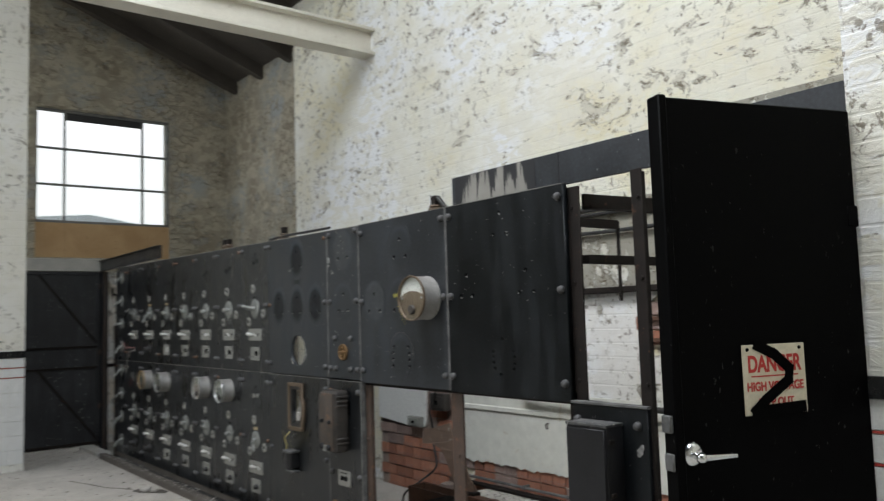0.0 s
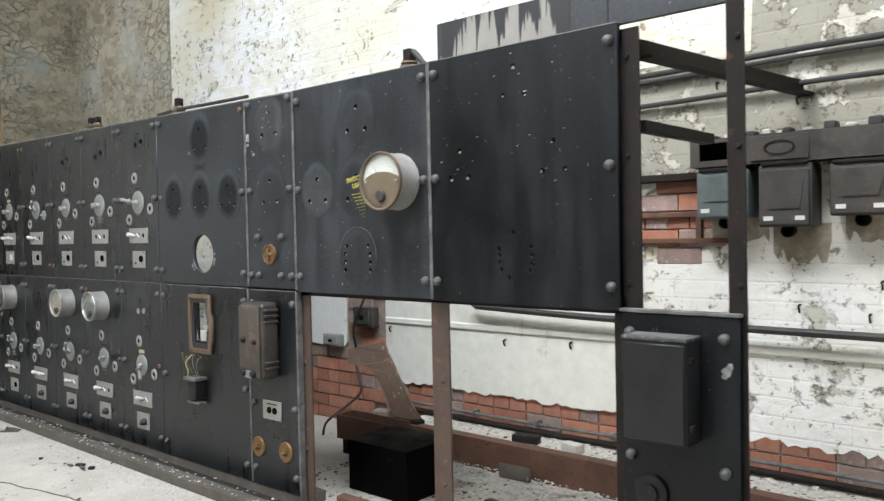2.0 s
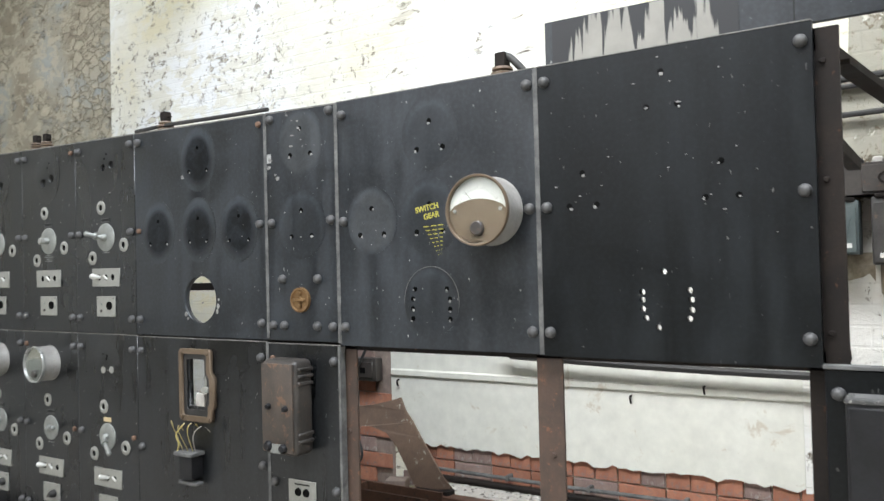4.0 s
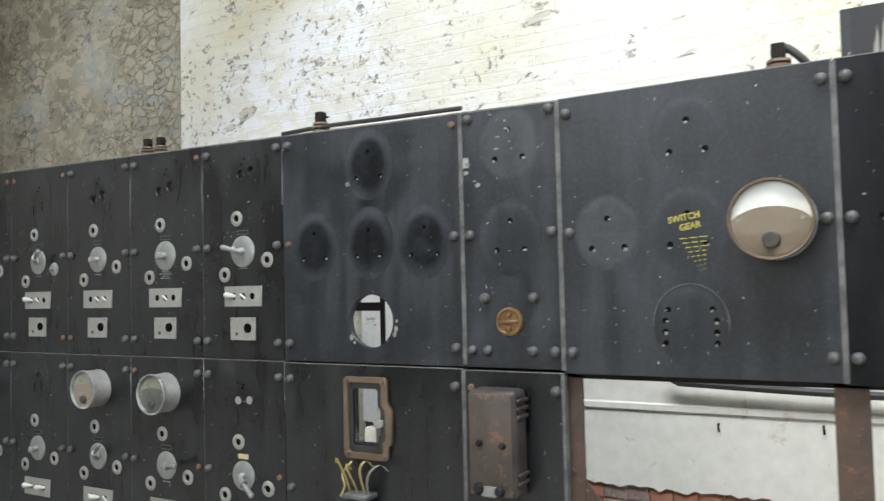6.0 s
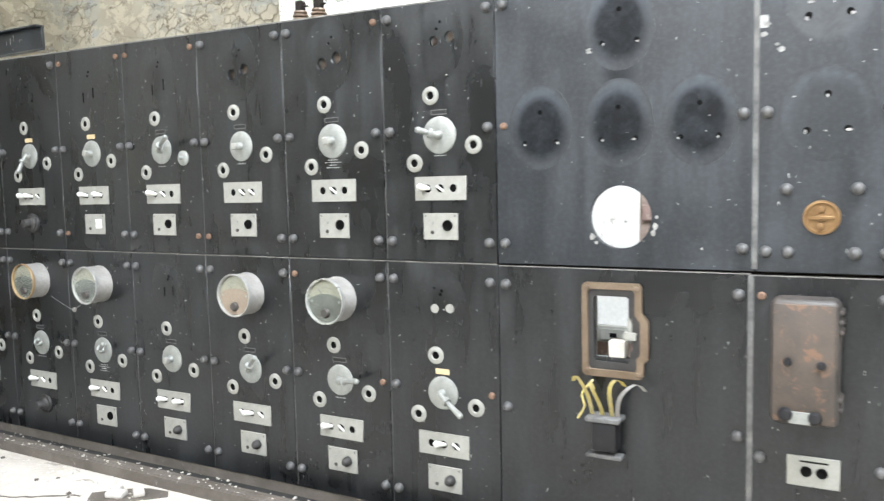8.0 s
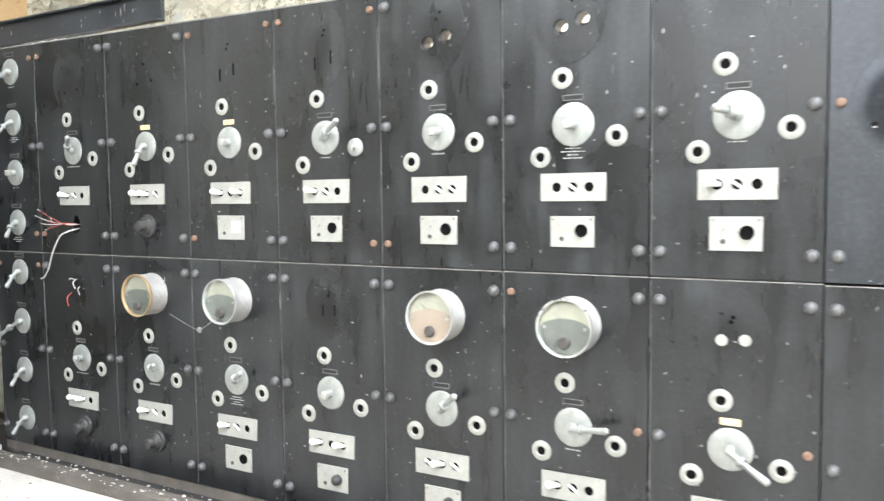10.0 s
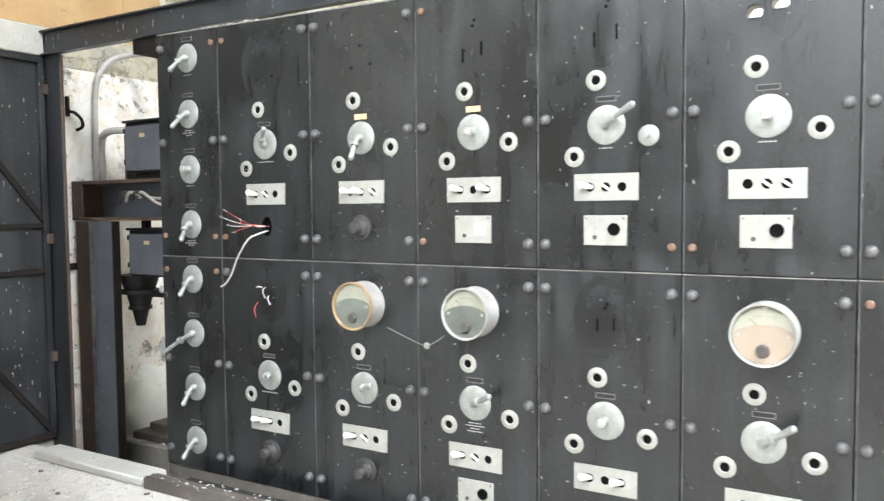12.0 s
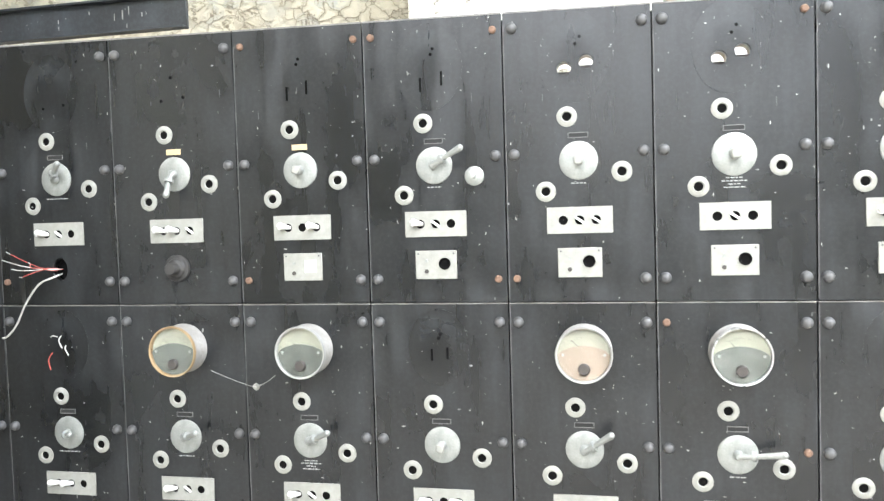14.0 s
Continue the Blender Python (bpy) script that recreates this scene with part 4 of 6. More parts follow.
for z0, z1, sl, first in ((SEAM, 2.2, True, 0), (FOOT, SEAM - 0.002, False, 4)):
    th = panel("selector_panel", X0 - W0, X0, z0, z1, "narrow black slate panel with four selector switches", SLATE, slant=sl)
    bolts_on(th, W0, (2.135, 1.667, 1.205) if sl else (1.042, 0.592, 0.14), ((2.135, 1), (1.205, 1), (1.205, 0)) if sl else ((1.042, 0), (1.042, 1)))
    for j in range(4):
        n = first + j
        th_low = th
        rotary(th, 0.217, 2.074 - 0.267 * n, [-118, -115, None, -80, -95, -145, -95, -100][n], 0.07 if n != 5 else 0.17, tag="dark", below=[1, 3, 1, 3, 0, 0, 0, 0][n])

# larger panels of the incoming supply
HP = panel("meter_panel", RIGHT, -0.41, SEAM, 2.2, "blue-black slate panel with sooty meter marks and a round hole", SLATE_BLUE, [circle(0.478, 1.297, 0.112, 40)])
bolts_on(HP, 0.923, (2.135, 1.667, 1.205), ((1.667, 0), (2.135, 1)))
for x, z in ((0.478, 1.964), (0.181, 1.628), (0.474, 1.628), (0.751, 1.624)):
    mark(HP, x, z, 0.25, 0.31, SOOT_DARK)
    dots(HP, [(x, z + 0.055)], 0.009)
    dots(HP, [(x - 0.062, z - 0.055), (x + 0.062, z - 0.055)], 0.009, None, True)
mark(HP, 0.476, 1.795, 0.17, 0.5, SOOT_SOFT, (), -0.0003)
for dx, dz, a in ((0.125, -0.03, 0.016), (0.118, -0.055, 0.013), (-0.1, -0.07, 0.016), (-0.085, -0.09, 0.01), (0.13, 0.0, 0.008)):
    chip(HP, 0.478 + dx, 1.297 + dz, a * 0.7, a)
chips(HP, 0.1, 0.85, 1.2, 2.05, 8, 0.003, 0.007)
chips(HP, 0.34, 0.4, 1.88, 1.92, 3, 0.006, 0.012)

RP = panel("ring_panel", -0.41, 0.0, SEAM, 2.2, "narrow blue-black slate panel with a brass terminal", SLATE_BLUE)
bolts_on(RP, 0.41, (2.09, 1.667, 1.185))
for x, z in ((0.093, 1.386), (0.296, 1.385), (0.1, 1.185), (0.29, 1.185)):
    share("bolt", BOLT_ME, RP, (x, 0, z))
for z in (1.973, 1.62):
    mark(RP, 0.208, z, 0.27, 0.3, GHOST_PALE if z > 1.8 else GHOST_BLUE)
    dots(RP, [(0.208, z + 0.06), (0.15, z - 0.05), (0.265, z - 0.05)], 0.011, None, True)
chips(RP, 0.1, 0.3, 1.95, 2.1, 9, 0.004, 0.01)
for x, z, a in ((0.02, 1.88, 0.014), (0.075, 1.83, 0.015), (0.06, 1.845, 0.009), (0.03, 1.91, 0.012)):
    chip(RP, x, z, a, a * 0.8)
chips(RP, 0.05, 0.36, 1.2, 1.8, 6, 0.003, 0.007)
part("terminal", turned([(0.0, -0.014), (0.012, -0.014), (0.014, -0.008), (0.042, -0.008), (0.046, -0.013), (0.053, -0.012), (0.055, 0.001)], 28, (0.196, 0, 1.296)), BRASS, RP, "round tarnished brass terminal")
part("terminal_bar", boxes((0.16, 0.232, -0.02, -0.012, 1.29, 1.302), bev=0.002), BRASS, RP)
for dx, dz in ((0.0, 0.026), (0.0, -0.026)):
    part("screw", turned([(0.0, -0.02), (0.009, -0.018), (0.01, -0.008)], 12, (0.196 + dx, 0, 1.296 + dz)), BRASS, RP)
part("paint_chip", boxes((0.008, 0.034, -0.001, 0.0, 1.9, 1.94)), CHALK_WHITE, RP)

GP = panel("gauge_panel", 0.0, 0.92, SEAM - 0.012, 2.12, "blue-black slate panel with a large brass meter and yellow lettering", SLATE_BLUE, slant=False)
bolts_on(GP, 0.92, (2.06, 1.62, 1.185))
for x, z, w in ((0.467, 1.936, 0.26), (0.179, 1.618, 0.25), (0.459, 1.62, 0.27), (0.458, 1.29, 0.25)):
    mark(GP, x, z, w, w * 1.1, GHOST_PALE if x < 0.2 else GHOST_BLUE)
chips(GP, 0.05, 0.88, 1.18, 2.06, 9, 0.002, 0.005)
for x, z in ((0.467, 1.93), (0.179, 1.61), (0.459, 1.61)):
    dots(GP, [(x, z + 0.055), (x - 0.06, z - 0.05), (x + 0.06, z - 0.05)], 0.011, None, True)
part('outline', tube([(0.458 + 0.125 * math.cos(a), -0.0012, 1.29 + 0.135 * math.sin(a)) for a in [0.1 * k for k in range(-2, 33)]], 0.0016, 5), STRIP, GP, 'pale scratched arc')
dots(GP, [(0.458 + s * 0.085 - s * 0.012 * (j == 3), 1.225 + 0.038 * j) for s in (-1, 1) for j in range(4)], 0.01, None, True)
for j, tx in enumerate(("SWITCH", "GEAR")):
    words(tx, 0.03, CHALK, GP, (0.448 + 0.02 * j, -0.002, 1.65 - 0.03 * j), rot=(90, -9, 0), squash=0.95)
for j in range(8):
    w = 0.05 - 0.0055 * j
    for q in range(3):
        a = -w + 2 * w * q / 3 + 0.006
        part("chalk_mark", boxes((0.475 + a + 0.004 * j, 0.475 + a + 0.5 * w + 0.003 * j, -0.0026, -0.001, 1.577 - 0.0155 * j + 0.002 * q, 1.5805 - 0.0155 * j + 0.002 * q)), CHALK, GP)

ring10 = ((-0.08, 0.045), (-0.08, 0.02), (-0.08, -0.01), (-0.07, -0.04), (-0.03, -0.07), (0.073, 0.05), (0.078, 0.02), (0.078, -0.012), (0.07, -0.04), (-0.008, 0.11))
BP = panel("blank_panel", 0.92, 1.815, SEAM - 0.018, 2.12, "black slate panel with empty screw holes", SLATE_DEEP, [circle(0.444 + a, 1.279 + b, 0.0105, 10) for a, b in ring10], slant=False)
bolts_on(BP, 0.895, (2.06, 1.62, 1.185))
for x, z in ((0.446, 1.985), (0.168, 1.68), (0.626, 1.68)):
    dots(BP, [(x, z + 0.05), (x - 0.05, z - 0.06), (x + 0.05, z - 0.06)], 0.01, None, True)
    chips(BP, x - 0.1, x + 0.1, z - 0.12, z + 0.1, 3, 0.004, 0.008)
chips(BP, 0.06, 0.84, 1.13, 2.05, 14, 0.002, 0.006)

SP = panel("control_panel", RIGHT, -0.42, FOOT, SEAM - 0.006, "black slate panel with a brass-framed slot", SLATE, [[(0.385, 0.79), (0.53, 0.79), (0.53, 1.015), (0.385, 1.015)]], slant=False)
bolts_on(SP, 0.913, (1.04, 0.56, 0.14), ((0.14, 0),))
FP = panel("control_panel", -0.42, 0.0, FOOT, SEAM - 0.01, "black slate panel with a fuse case and brass terminals", SLATE, slant=False)
bolts_on(FP, 0.42, (1.04, 0.5, 0.14), ((1.04, 0),))
part("edge_strip", boxes((0.408, 0.42, -0.004, 0.03, FOOT, SEAM - 0.015)), STRIP, FP, "worn grey edge strip")

# joints covered by worn strips
for x, z0, z1 in ((-0.41, SEAM + 0.01, 2.12), (0.0, SEAM, 2.115), (0.92, SEAM - 0.01, 2.115), (-0.42, 0.06, SEAM - 0.01)):
    solo("cover_strip", boxes((x - 0.009, x + 0.009, -0.003, -0.0002, z0, z1), bev=0.001), STRIP, "worn grey metal strip over a panel joint", "strip", "joint strips", smooth=False)

# ---------------------------------------------------------------- meters


def meter(x, z, r, depth, rim, cover, case, label, face=FACE, mark_x=0.0):
    """A drum-shaped switchboard meter: case, rim, dial face, cover plate > knob, needle, glass."""
    th = thing("panel_meter", (x, 0, z), label, "meter", "switchboard meters")
    part("case", turned([(r * 0.97, 0.0), (r * 0.985, -0.006), (r * 0.96, -0.012), (r * 0.96, -depth + 0.02), (r * 0.97, -depth + 0.012)], 48), case, th)
    part("rim", turned([(r * 0.97, -depth + 0.014), (r, -depth + 0.01), (r * 1.0, -depth + 0.001), (r * 0.98, -depth - 0.004), (r * 0.94, -depth - 0.003), (r * 0.922, -depth + 0.004), (r * 0.918, -depth + 0.02)], 48), rim, th)
    yf = -depth + 0.016
    part("dial_face", turned([(0.0, yf), (r * 0.935, yf)], 40), face, th)
    # cover plate over the lower part, with an arched upper edge
    pts = []
    for k in range(25):
        a = radians(180 + 180 * k / 24)
        pts.append((r * 0.905 * math.cos(a), r * 0.905 * math.sin(a)))
    for k in range(1, 12):
        u = k / 12
        pts.append((r * 0.905 * (1 - 2 * u), r * (0.02 + 0.3 * math.sin(math.pi * u) ** 0.7)))
    cv = part("cover_plate", sheet(pts, [], yf - 0.006, yf - 0.001), cover, th, smooth=False)
    part("knob", turned([(0.0, yf - 0.022), (r * 0.17, yf - 0.022), (r * 0.2, yf - 0.018), (r * 0.21, yf - 0.005)], 24, (0, 0, -r * 0.5)), BAKELITE, cv)
    for s in (-1, 1):
        part("screw", turned([(0.0, yf - 0.012), (r * 0.05, yf - 0.011), (r * 0.055, yf - 0.004)], 12, (s * r * 0.72, 0, r * 0.0)), NICKEL, cv)
    arc = bmesh.new()
    for k in range(19):
        a = radians(150 - 120 * k / 18)
        r0, r1 = r * 0.62, r * (0.72 if k % 3 == 0 else 0.68)
        w = 0.006
        vs = [arc.verts.new((q * math.cos(b) , yf - 0.0008, -r * 0.05 + q * math.sin(b))) for q, b in ((r0, a - w), (r1, a - w), (r1, a + w), (r0, a + w))]
        arc.faces.new(vs)
    part("scale", arc, INK_HOLE, th, "fine black scale marks", smooth=False)
    nb = bmesh.new()
    rod(nb, (0, yf - 0.002, 0.1 * r), (-r * 0.42, yf - 0.002, r * 0.52), 0.0011, 0.0006, 6)
    part("needle", nb, INK_HOLE, th)
    gl = part("glass", turned([(0.0, yf - 0.0105), (r * 0.92, yf - 0.0105), (r * 0.92, yf - 0.0085), (0.0, yf - 0.0085)], 40), GLASS, th)
    gl.visible_shadow = False
    return th


CASE_CREAM = plain("chipped_cream_case", (0.27, 0.26, 0.245), (0.38, 0.37, 0.35), 0.5, 0.2, scale=16, dirt=(0.26, 0.22, 0.18), dirt_at=0.6)
RIM_TAN = plain("rust_tinged_rim", (0.32, 0.22, 0.115), (0.4, 0.29, 0.17), 0.45, 0.4, scale=20, dirt=(0.3, 0.15, 0.06), dirt_at=0.58)
RIM_WHITE = plain("pale_rim", (0.29, 0.29, 0.275), (0.38, 0.38, 0.36), 0.4, 0.3, scale=20, dirt=(0.4, 0.38, 0.34))
for k, rim, cover, lab in ((2, RIM_TAN, GREEN_GREY, "round meter in a cream drum case with a rusty rim"), (3, RIM_WHITE, GREEN_GREY, "round meter in a cream drum case with a white rim"),
                           (5, RIM_WHITE, PINKISH, "round meter with a faded pink cover plate"), (6, NICKEL_RIM, GREEN_GREY, "round meter with a bright nickel rim")):
    meter({2: -4.211, 3: -3.681, 5: -2.629, 6: -2.108}[k], 0.942, 0.1, 0.1, rim, cover, CASE_CREAM, lab)
meter(0.735, 1.62, 0.128, 0.12, COPPER, COPPER, CASE_CREAM, "large brown-rimmed meter with a white arched scale", FACE_WHITE)

# ---------------------------------------------------------------- fittings on the lower panels
fr = tagged(new("slot_frame"), "worn brass frame round an open slot")
fr.parent, fr.location = SP, (-0.882 - RIGHT, 0, 0.9)
out = [(-0.112, -0.165), (-0.1, -0.178), (0.1, -0.178), (0.112, -0.165), (0.112, -0.12), (0.128, -0.105), (0.128, 0.03), (0.104, 0.06), (0.104, 0.15), (0.092, 0.163), (-0.1, 0.163), (-0.112, 0.15)]
part("rim", sheet(out, [[(0.8 * x - 0.002, 0.86 * z) for x, z in out]], -0.022, 0.0), COPPER, fr, smooth=False)
part("inner_rim", sheet([(0.82 * x - 0.002, 0.88 * z) for x, z in out], [[(0.6 * x - 0.006, 0.7 * z) for x, z in out]], -0.01, 0.0), KNOB_DARK, fr, smooth=False)
for x, z in ((-0.094, 0.145), (0.086, 0.145), (-0.094, -0.16), (0.094, -0.16)):
    part("screw", turned([(0.0, -0.03), (0.009, -0.028), (0.01, -0.02)], 12, (x, 0, z)), COPPER, fr)
part("contact", boxes((0.04, 0.085, -0.02, 0.04, -0.04, -0.012), (0.052, 0.07, -0.01, 0.05, -0.012, 0.04), bev=0.002), PALE_PLATE, fr, "pale porcelain contact")
part("contact_block", boxes((-0.02, 0.04, 0.0, 0.05, -0.11, -0.05), bev=0.003), DUST, fr)

tp = thing("connector_block", (-0.9, 0, 0.58), "small black connector hung with loose yellow ribbon wires", "connector")
part("block", boxes((-0.045, 0.045, -0.07, 0.0, -0.12, -0.01), bev=0.006, seg=2), BLACK_CASE, tp)
part("clamp", boxes((-0.065, 0.06, -0.085, -0.0, -0.012, 0.006), bev=0.003), STRIP, tp)
part("clamp", boxes((-0.07, 0.06, -0.06, -0.01, -0.15, -0.135), bev=0.003), STRIP, tp)
for j, (dx, top, sway) in enumerate(((-0.05, 0.15, -0.06), (-0.022, 0.13, -0.02), (0.012, 0.15, 0.05), (0.04, 0.14, 0.09))):
    bm = bmesh.new()
    prev = None
    for s in range(9):
        u = s / 8
        x = dx * (1 - u) + (dx + sway) * u + 0.012 * math.sin(5 * u + j)
        c = Vector((x, -0.04 - 0.035 * math.sin(math.pi * u), top * math.sin(u * 1.75) - 0.03 * (u > 0.8) * (u - 0.8) * 5))
        a, b = bm.verts.new(c + Vector((-0.009, 0.004, 0))), bm.verts.new(c + Vector((0.009, -0.004, 0.002)))
        if prev:
            bm.faces.new((prev[0], prev[1], b, a))
        prev = (a, b)
    bmesh.ops.solidify(bm, geom=bm.faces[:], thickness=0.002)
    part("ribbon_wire", bm, TAPE if j != 3 else WIRE_GREY, tp, "yellow cloth-covered wire")
part("ribbon_wire", tube([(-0.05, -0.03, 0.13), (-0.085, -0.05, 0.08), (-0.08, -0.04, 0.03), (-0.11, -0.03, -0.02)], 0.004), TAPE, tp)

RUST_CASE = plain("rust_stained_case", (0.045, 0.036, 0.03), (0.085, 0.065, 0.05), 0.6, scale=7, dirt=(0.13, 0.075, 0.045), dirt_at=0.55)
fc = thing("fuse_case", (-0.25, 0, 0.85), "brown bakelite fuse case with rounded corners and ribbed side", "fuse case")
part("body", boxes((-0.1, 0.1, -0.115, 0.0, -0.2, 0.2), bev=0.028, seg=4), BAKELITE, fc)
part("lid", boxes((-0.088, 0.088, -0.122, -0.113, -0.185, 0.185), bev=0.004, seg=2), RUST_CASE, fc, "rust-stained front of the case")
for z in (-0.14, -0.11, 0.1, 0.13, 0.16):
    part("rib", boxes((0.096, 0.108, -0.1, -0.01, z - 0.007, z + 0.007), bev=0.003), BAKELITE, fc)
for x, z, r in ((-0.045, 0.005, 0.013), (0.05, 0.0, 0.013), (-0.05, -0.16, 0.022), (0.035, -0.165, 0.02)):
    part("stud", turned([(0.0, -0.142), (r * 0.7, -0.14), (r, -0.13), (r, -0.118)], 14, (x, 0, z)), BLACK_CASE, fc)
part("nameplate", boxes((-0.04, 0.02, -0.126, -0.121, -0.188, -0.15), bev=0.001), NICKEL, fc)
sp = thing("twin_socket_plate", (-0.226, 0, 0.474), "ivory plate with two small dark sockets", "socket plate")
part("plate", boxes((-0.078, 0.078, -0.008, 0.0, -0.05, 0.05), bev=0.002), PALE_PLATE, sp)
for x in (-0.02, 0.026):
    part("socket", turned([(0.0, -0.011), (0.012, -0.011), (0.016, -0.014), (0.018, -0.008)], 16, (x, 0, 0.0)), INK_HOLE, sp)
part("lettering", boxes((-0.04, 0.045, -0.0085, -0.008, 0.03, 0.036)), INK_HOLE, sp)
for x, z in ((-0.352, 0.262), (-0.118, 0.268)):
    bt = thing("brass_terminal", (x, 0, z), "round tarnished brass terminal on the black panel", "terminal", "brass terminals")
    part("flange", turned([(0.0, -0.01), (0.034, -0.01), (0.05, -0.012), (0.055, -0.006), (0.055, 0.001)], 28), BRASS, bt)
    part("stud", turned([(0.0, -0.032), (0.008, -0.032), (0.01, -0.03), (0.012, -0.008)], 14), BRASS, bt)
    part("nut", turned([(0.0, -0.02), (0.019, -0.02), (0.019, -0.009)], 6), BRASS, bt)

# loose wires of the first column
xw = CENTRES[0] - 0.02
lw = thing("loose_wires", (xw, 0, 1.265), "frayed red and grey wires hanging out of a panel hole", "wires")
for j, (dx, dz, mt) in enumerate(((-0.15, 0.07, WIRE_RED), (-0.17, 0.04, WIRE_GREY), (-0.13, 0.005, WIRE_GREY), (-0.1, -0.025, WIRE_RED), (-0.06, 0.03, WIRE_RED))):
    part("wire", tube([(0.005, 0.03, 0.0), (-0.02, -0.03, 0.002 * j), (dx * 0.6, -0.06 - 0.01 * j, dz * 0.5), (dx, -0.08, dz)], 0.0021, 6), mt, lw)
    part("bare_end", tube([(dx, -0.08, dz), (dx * 1.12, -0.084, dz * 1.1 + 0.004)], 0.0026, 6), NICKEL, lw)
# black box added behind the hole so its inside reads as shade
part("hole_backing", boxes((-0.07, 0.07, 0.034, 0.044, -0.08, 0.08)), INK_HOLE, lw)
part("braided_wire", tube([(0.0, 0.03, -0.02), (-0.01, -0.03, -0.035), (-0.06, -0.04, -0.06), (-0.13, -0.035, -0.14), (-0.185, -0.025, -0.225), (-0.235, -0.02, -0.275), (-0.262, -0.02, -0.285)], 0.0042, 8), WIRE_GREY, lw)
l2 = thing("cut_wires", (xw, 0, 0.94), "short cut wire ends in a sooty mark", "wires")
for a, b, mt in (((0, 0.01, 0.05), (0.03, -0.03, 0.0), WIRE_GREY), ((-0.045, 0.01, -0.02), (-0.03, -0.03, -0.09), WIRE_RED), ((0.02, 0.01, 0.01), (0.05, -0.02, -0.03), WIRE_GREY), ((-0.01, 0.01, 0.04), (-0.03, -0.02, 0.045), WIRE_GREY)):
    part("wire", tube([a, ((a[0] + b[0]) / 2, b[1], (a[2] + b[2]) / 2 + 0.008), b], 0.0028, 6), mt, l2)
solo("loose_thread", tube([(-4.1, -0.006, 0.852), (-4.04, -0.008, 0.83), (-3.97, -0.01, 0.806), (-3.91, -0.012, 0.792), (-3.86, -0.01, 0.81), (-3.825, -0.006, 0.836)], 0.0011, 6), CHALK_WHITE, "white thread of old wire hanging between two meters", "wire")
solo("thread_knot", turned([(0.0, -0.012), (0.011, -0.009), (0.015, 0.0)], 8, (-3.908, -0.002, 0.789)), PALE_PLATE, "pale knot at the end of an old thread", "knot")

# ---------------------------------------------------------------- frame, plinth and kerb of the board
solo("plinth", boxes((X0 - W0, 0.0, 0.004, 0.16, 0.0, FOOT), bev=0.004), TIMBER, "dark timber plinth under the slate panels", "plinth")
solo("threshold_kerb", boxes((-6.3, -5.42, -0.205, -0.05, 0.0, 0.045), bev=0.008), LINTEL, "worn grey concrete kerb in front of the cable trench", "kerb")
solo("floor_kerb", boxes((-5.4, 0.05, -0.21, -0.13, 0.0, 0.055), (-5.4, 0.05, -0.2, -0.194, 0.053, 0.06), (-5.4, 0.05, -0.16, -0.153, 0.053, 0.06), bev=0.002), TIMBER, "dark worn timber kerb along the foot of the board", "kerb")
# shade of the recess behind the kerb, laid as a near-black strip
solo("floor_channel", boxes((-5.3, 0.05, -0.125, -0.01, 0.0, 0.012)), GROOVE, "dark strip painted as the shade in the gap between kerb and board", "channel")
solo("top_cable", tube([(-1.36, 0.03, 2.156), (-1.1, 0.03, 2.162), (-0.8, 0.03, 2.156), (-0.42, 0.03, 2.15)], 0.01), CABLE, "thin black cable lying on top of the board", "cable")


def frame_post(x0, x1, y0, y1, z0, z1, mat_, label):
    """A rolled steel angle: one flange across, one flange back."""
    p = thing("frame_post", ((x0 + x1) / 2, y0, z0), label, "post", "board frame posts")
    h = (x1 - x0) / 2
    part("flange", boxes((-h, h, 0, 0.012, 0, z1 - z0), bev=0.002), mat_, p)
    part("web", boxes((-h, -h + 0.012, 0.012, y1 - y0, 0, z1 - z0), bev=0.002), mat_, p)
    for z in (0.3, 0.75, 1.2, 1.65, 2.0):
        if z < z1 - z0:
            part("rivet", turned([(0.0, -0.008), (0.007, -0.007), (0.01, 0.0)], 8, (0.01, 0, z)), mat_, p)
    return p


frame_post(-0.05, 0.056, 0.034, 0.12, 0.0, 2.1, BROWN_POST, "brown rusted steel angle post behind the board")
frame_post(0.88, 0.98, 0.034, 0.12, 0.0, 2.1, BROWN_POST, "brown rusted steel angle post behind the board")
frame_post(1.77, 1.88, 0.034, 0.12, 0.0, 2.1, DARK_STEEL, "dark steel angle post behind the board")
frame_post(2.192, 2.25, 0.02, 0.11, 0.0, 2.12, DARK_STEEL, "dark steel angle post beside the doorway")
frame_post(-1.36, -1.3, 0.034, 0.1, 0.0, 2.1, DARK_STEEL, "dark steel angle post behind the board")
frame_post(-3.5, -3.44, 0.034, 0.1, 0.0, 2.1, DARK_STEEL, "dark steel angle post behind the board")
rk = thing("cable_rack", (-1.35, 0.8, 0.0), "dark steel rack post with one arm behind the board", "rack")
part("post", boxes((-0.014, 0.014, 0, 0.014, 0, 1.95), (-0.014, -0.004, 0.014, 0.04, 0, 1.95), bev=0.002), DARK_STEEL, rk)
part("arm", boxes((-0.6, -0.016, 0.002, 0.02, 1.314, 1.36), bev=0.002), DARK_STEEL, rk)
solo("frame_rail", boxes((X0 - W0, 1.82, 0.034, 0.07, SEAM - 0.03, SEAM + 0.03), bev=0.003), DARK_STEEL, "dark steel rail behind the panel joint", "rail", "board frame rails")
solo("frame_rail", boxes((X0 - W0, 1.82, 0.034, 0.07, 2.03, 2.1), bev=0.003), DARK_STEEL, "dark steel rail behind the panel tops", "rail", "board frame rails")
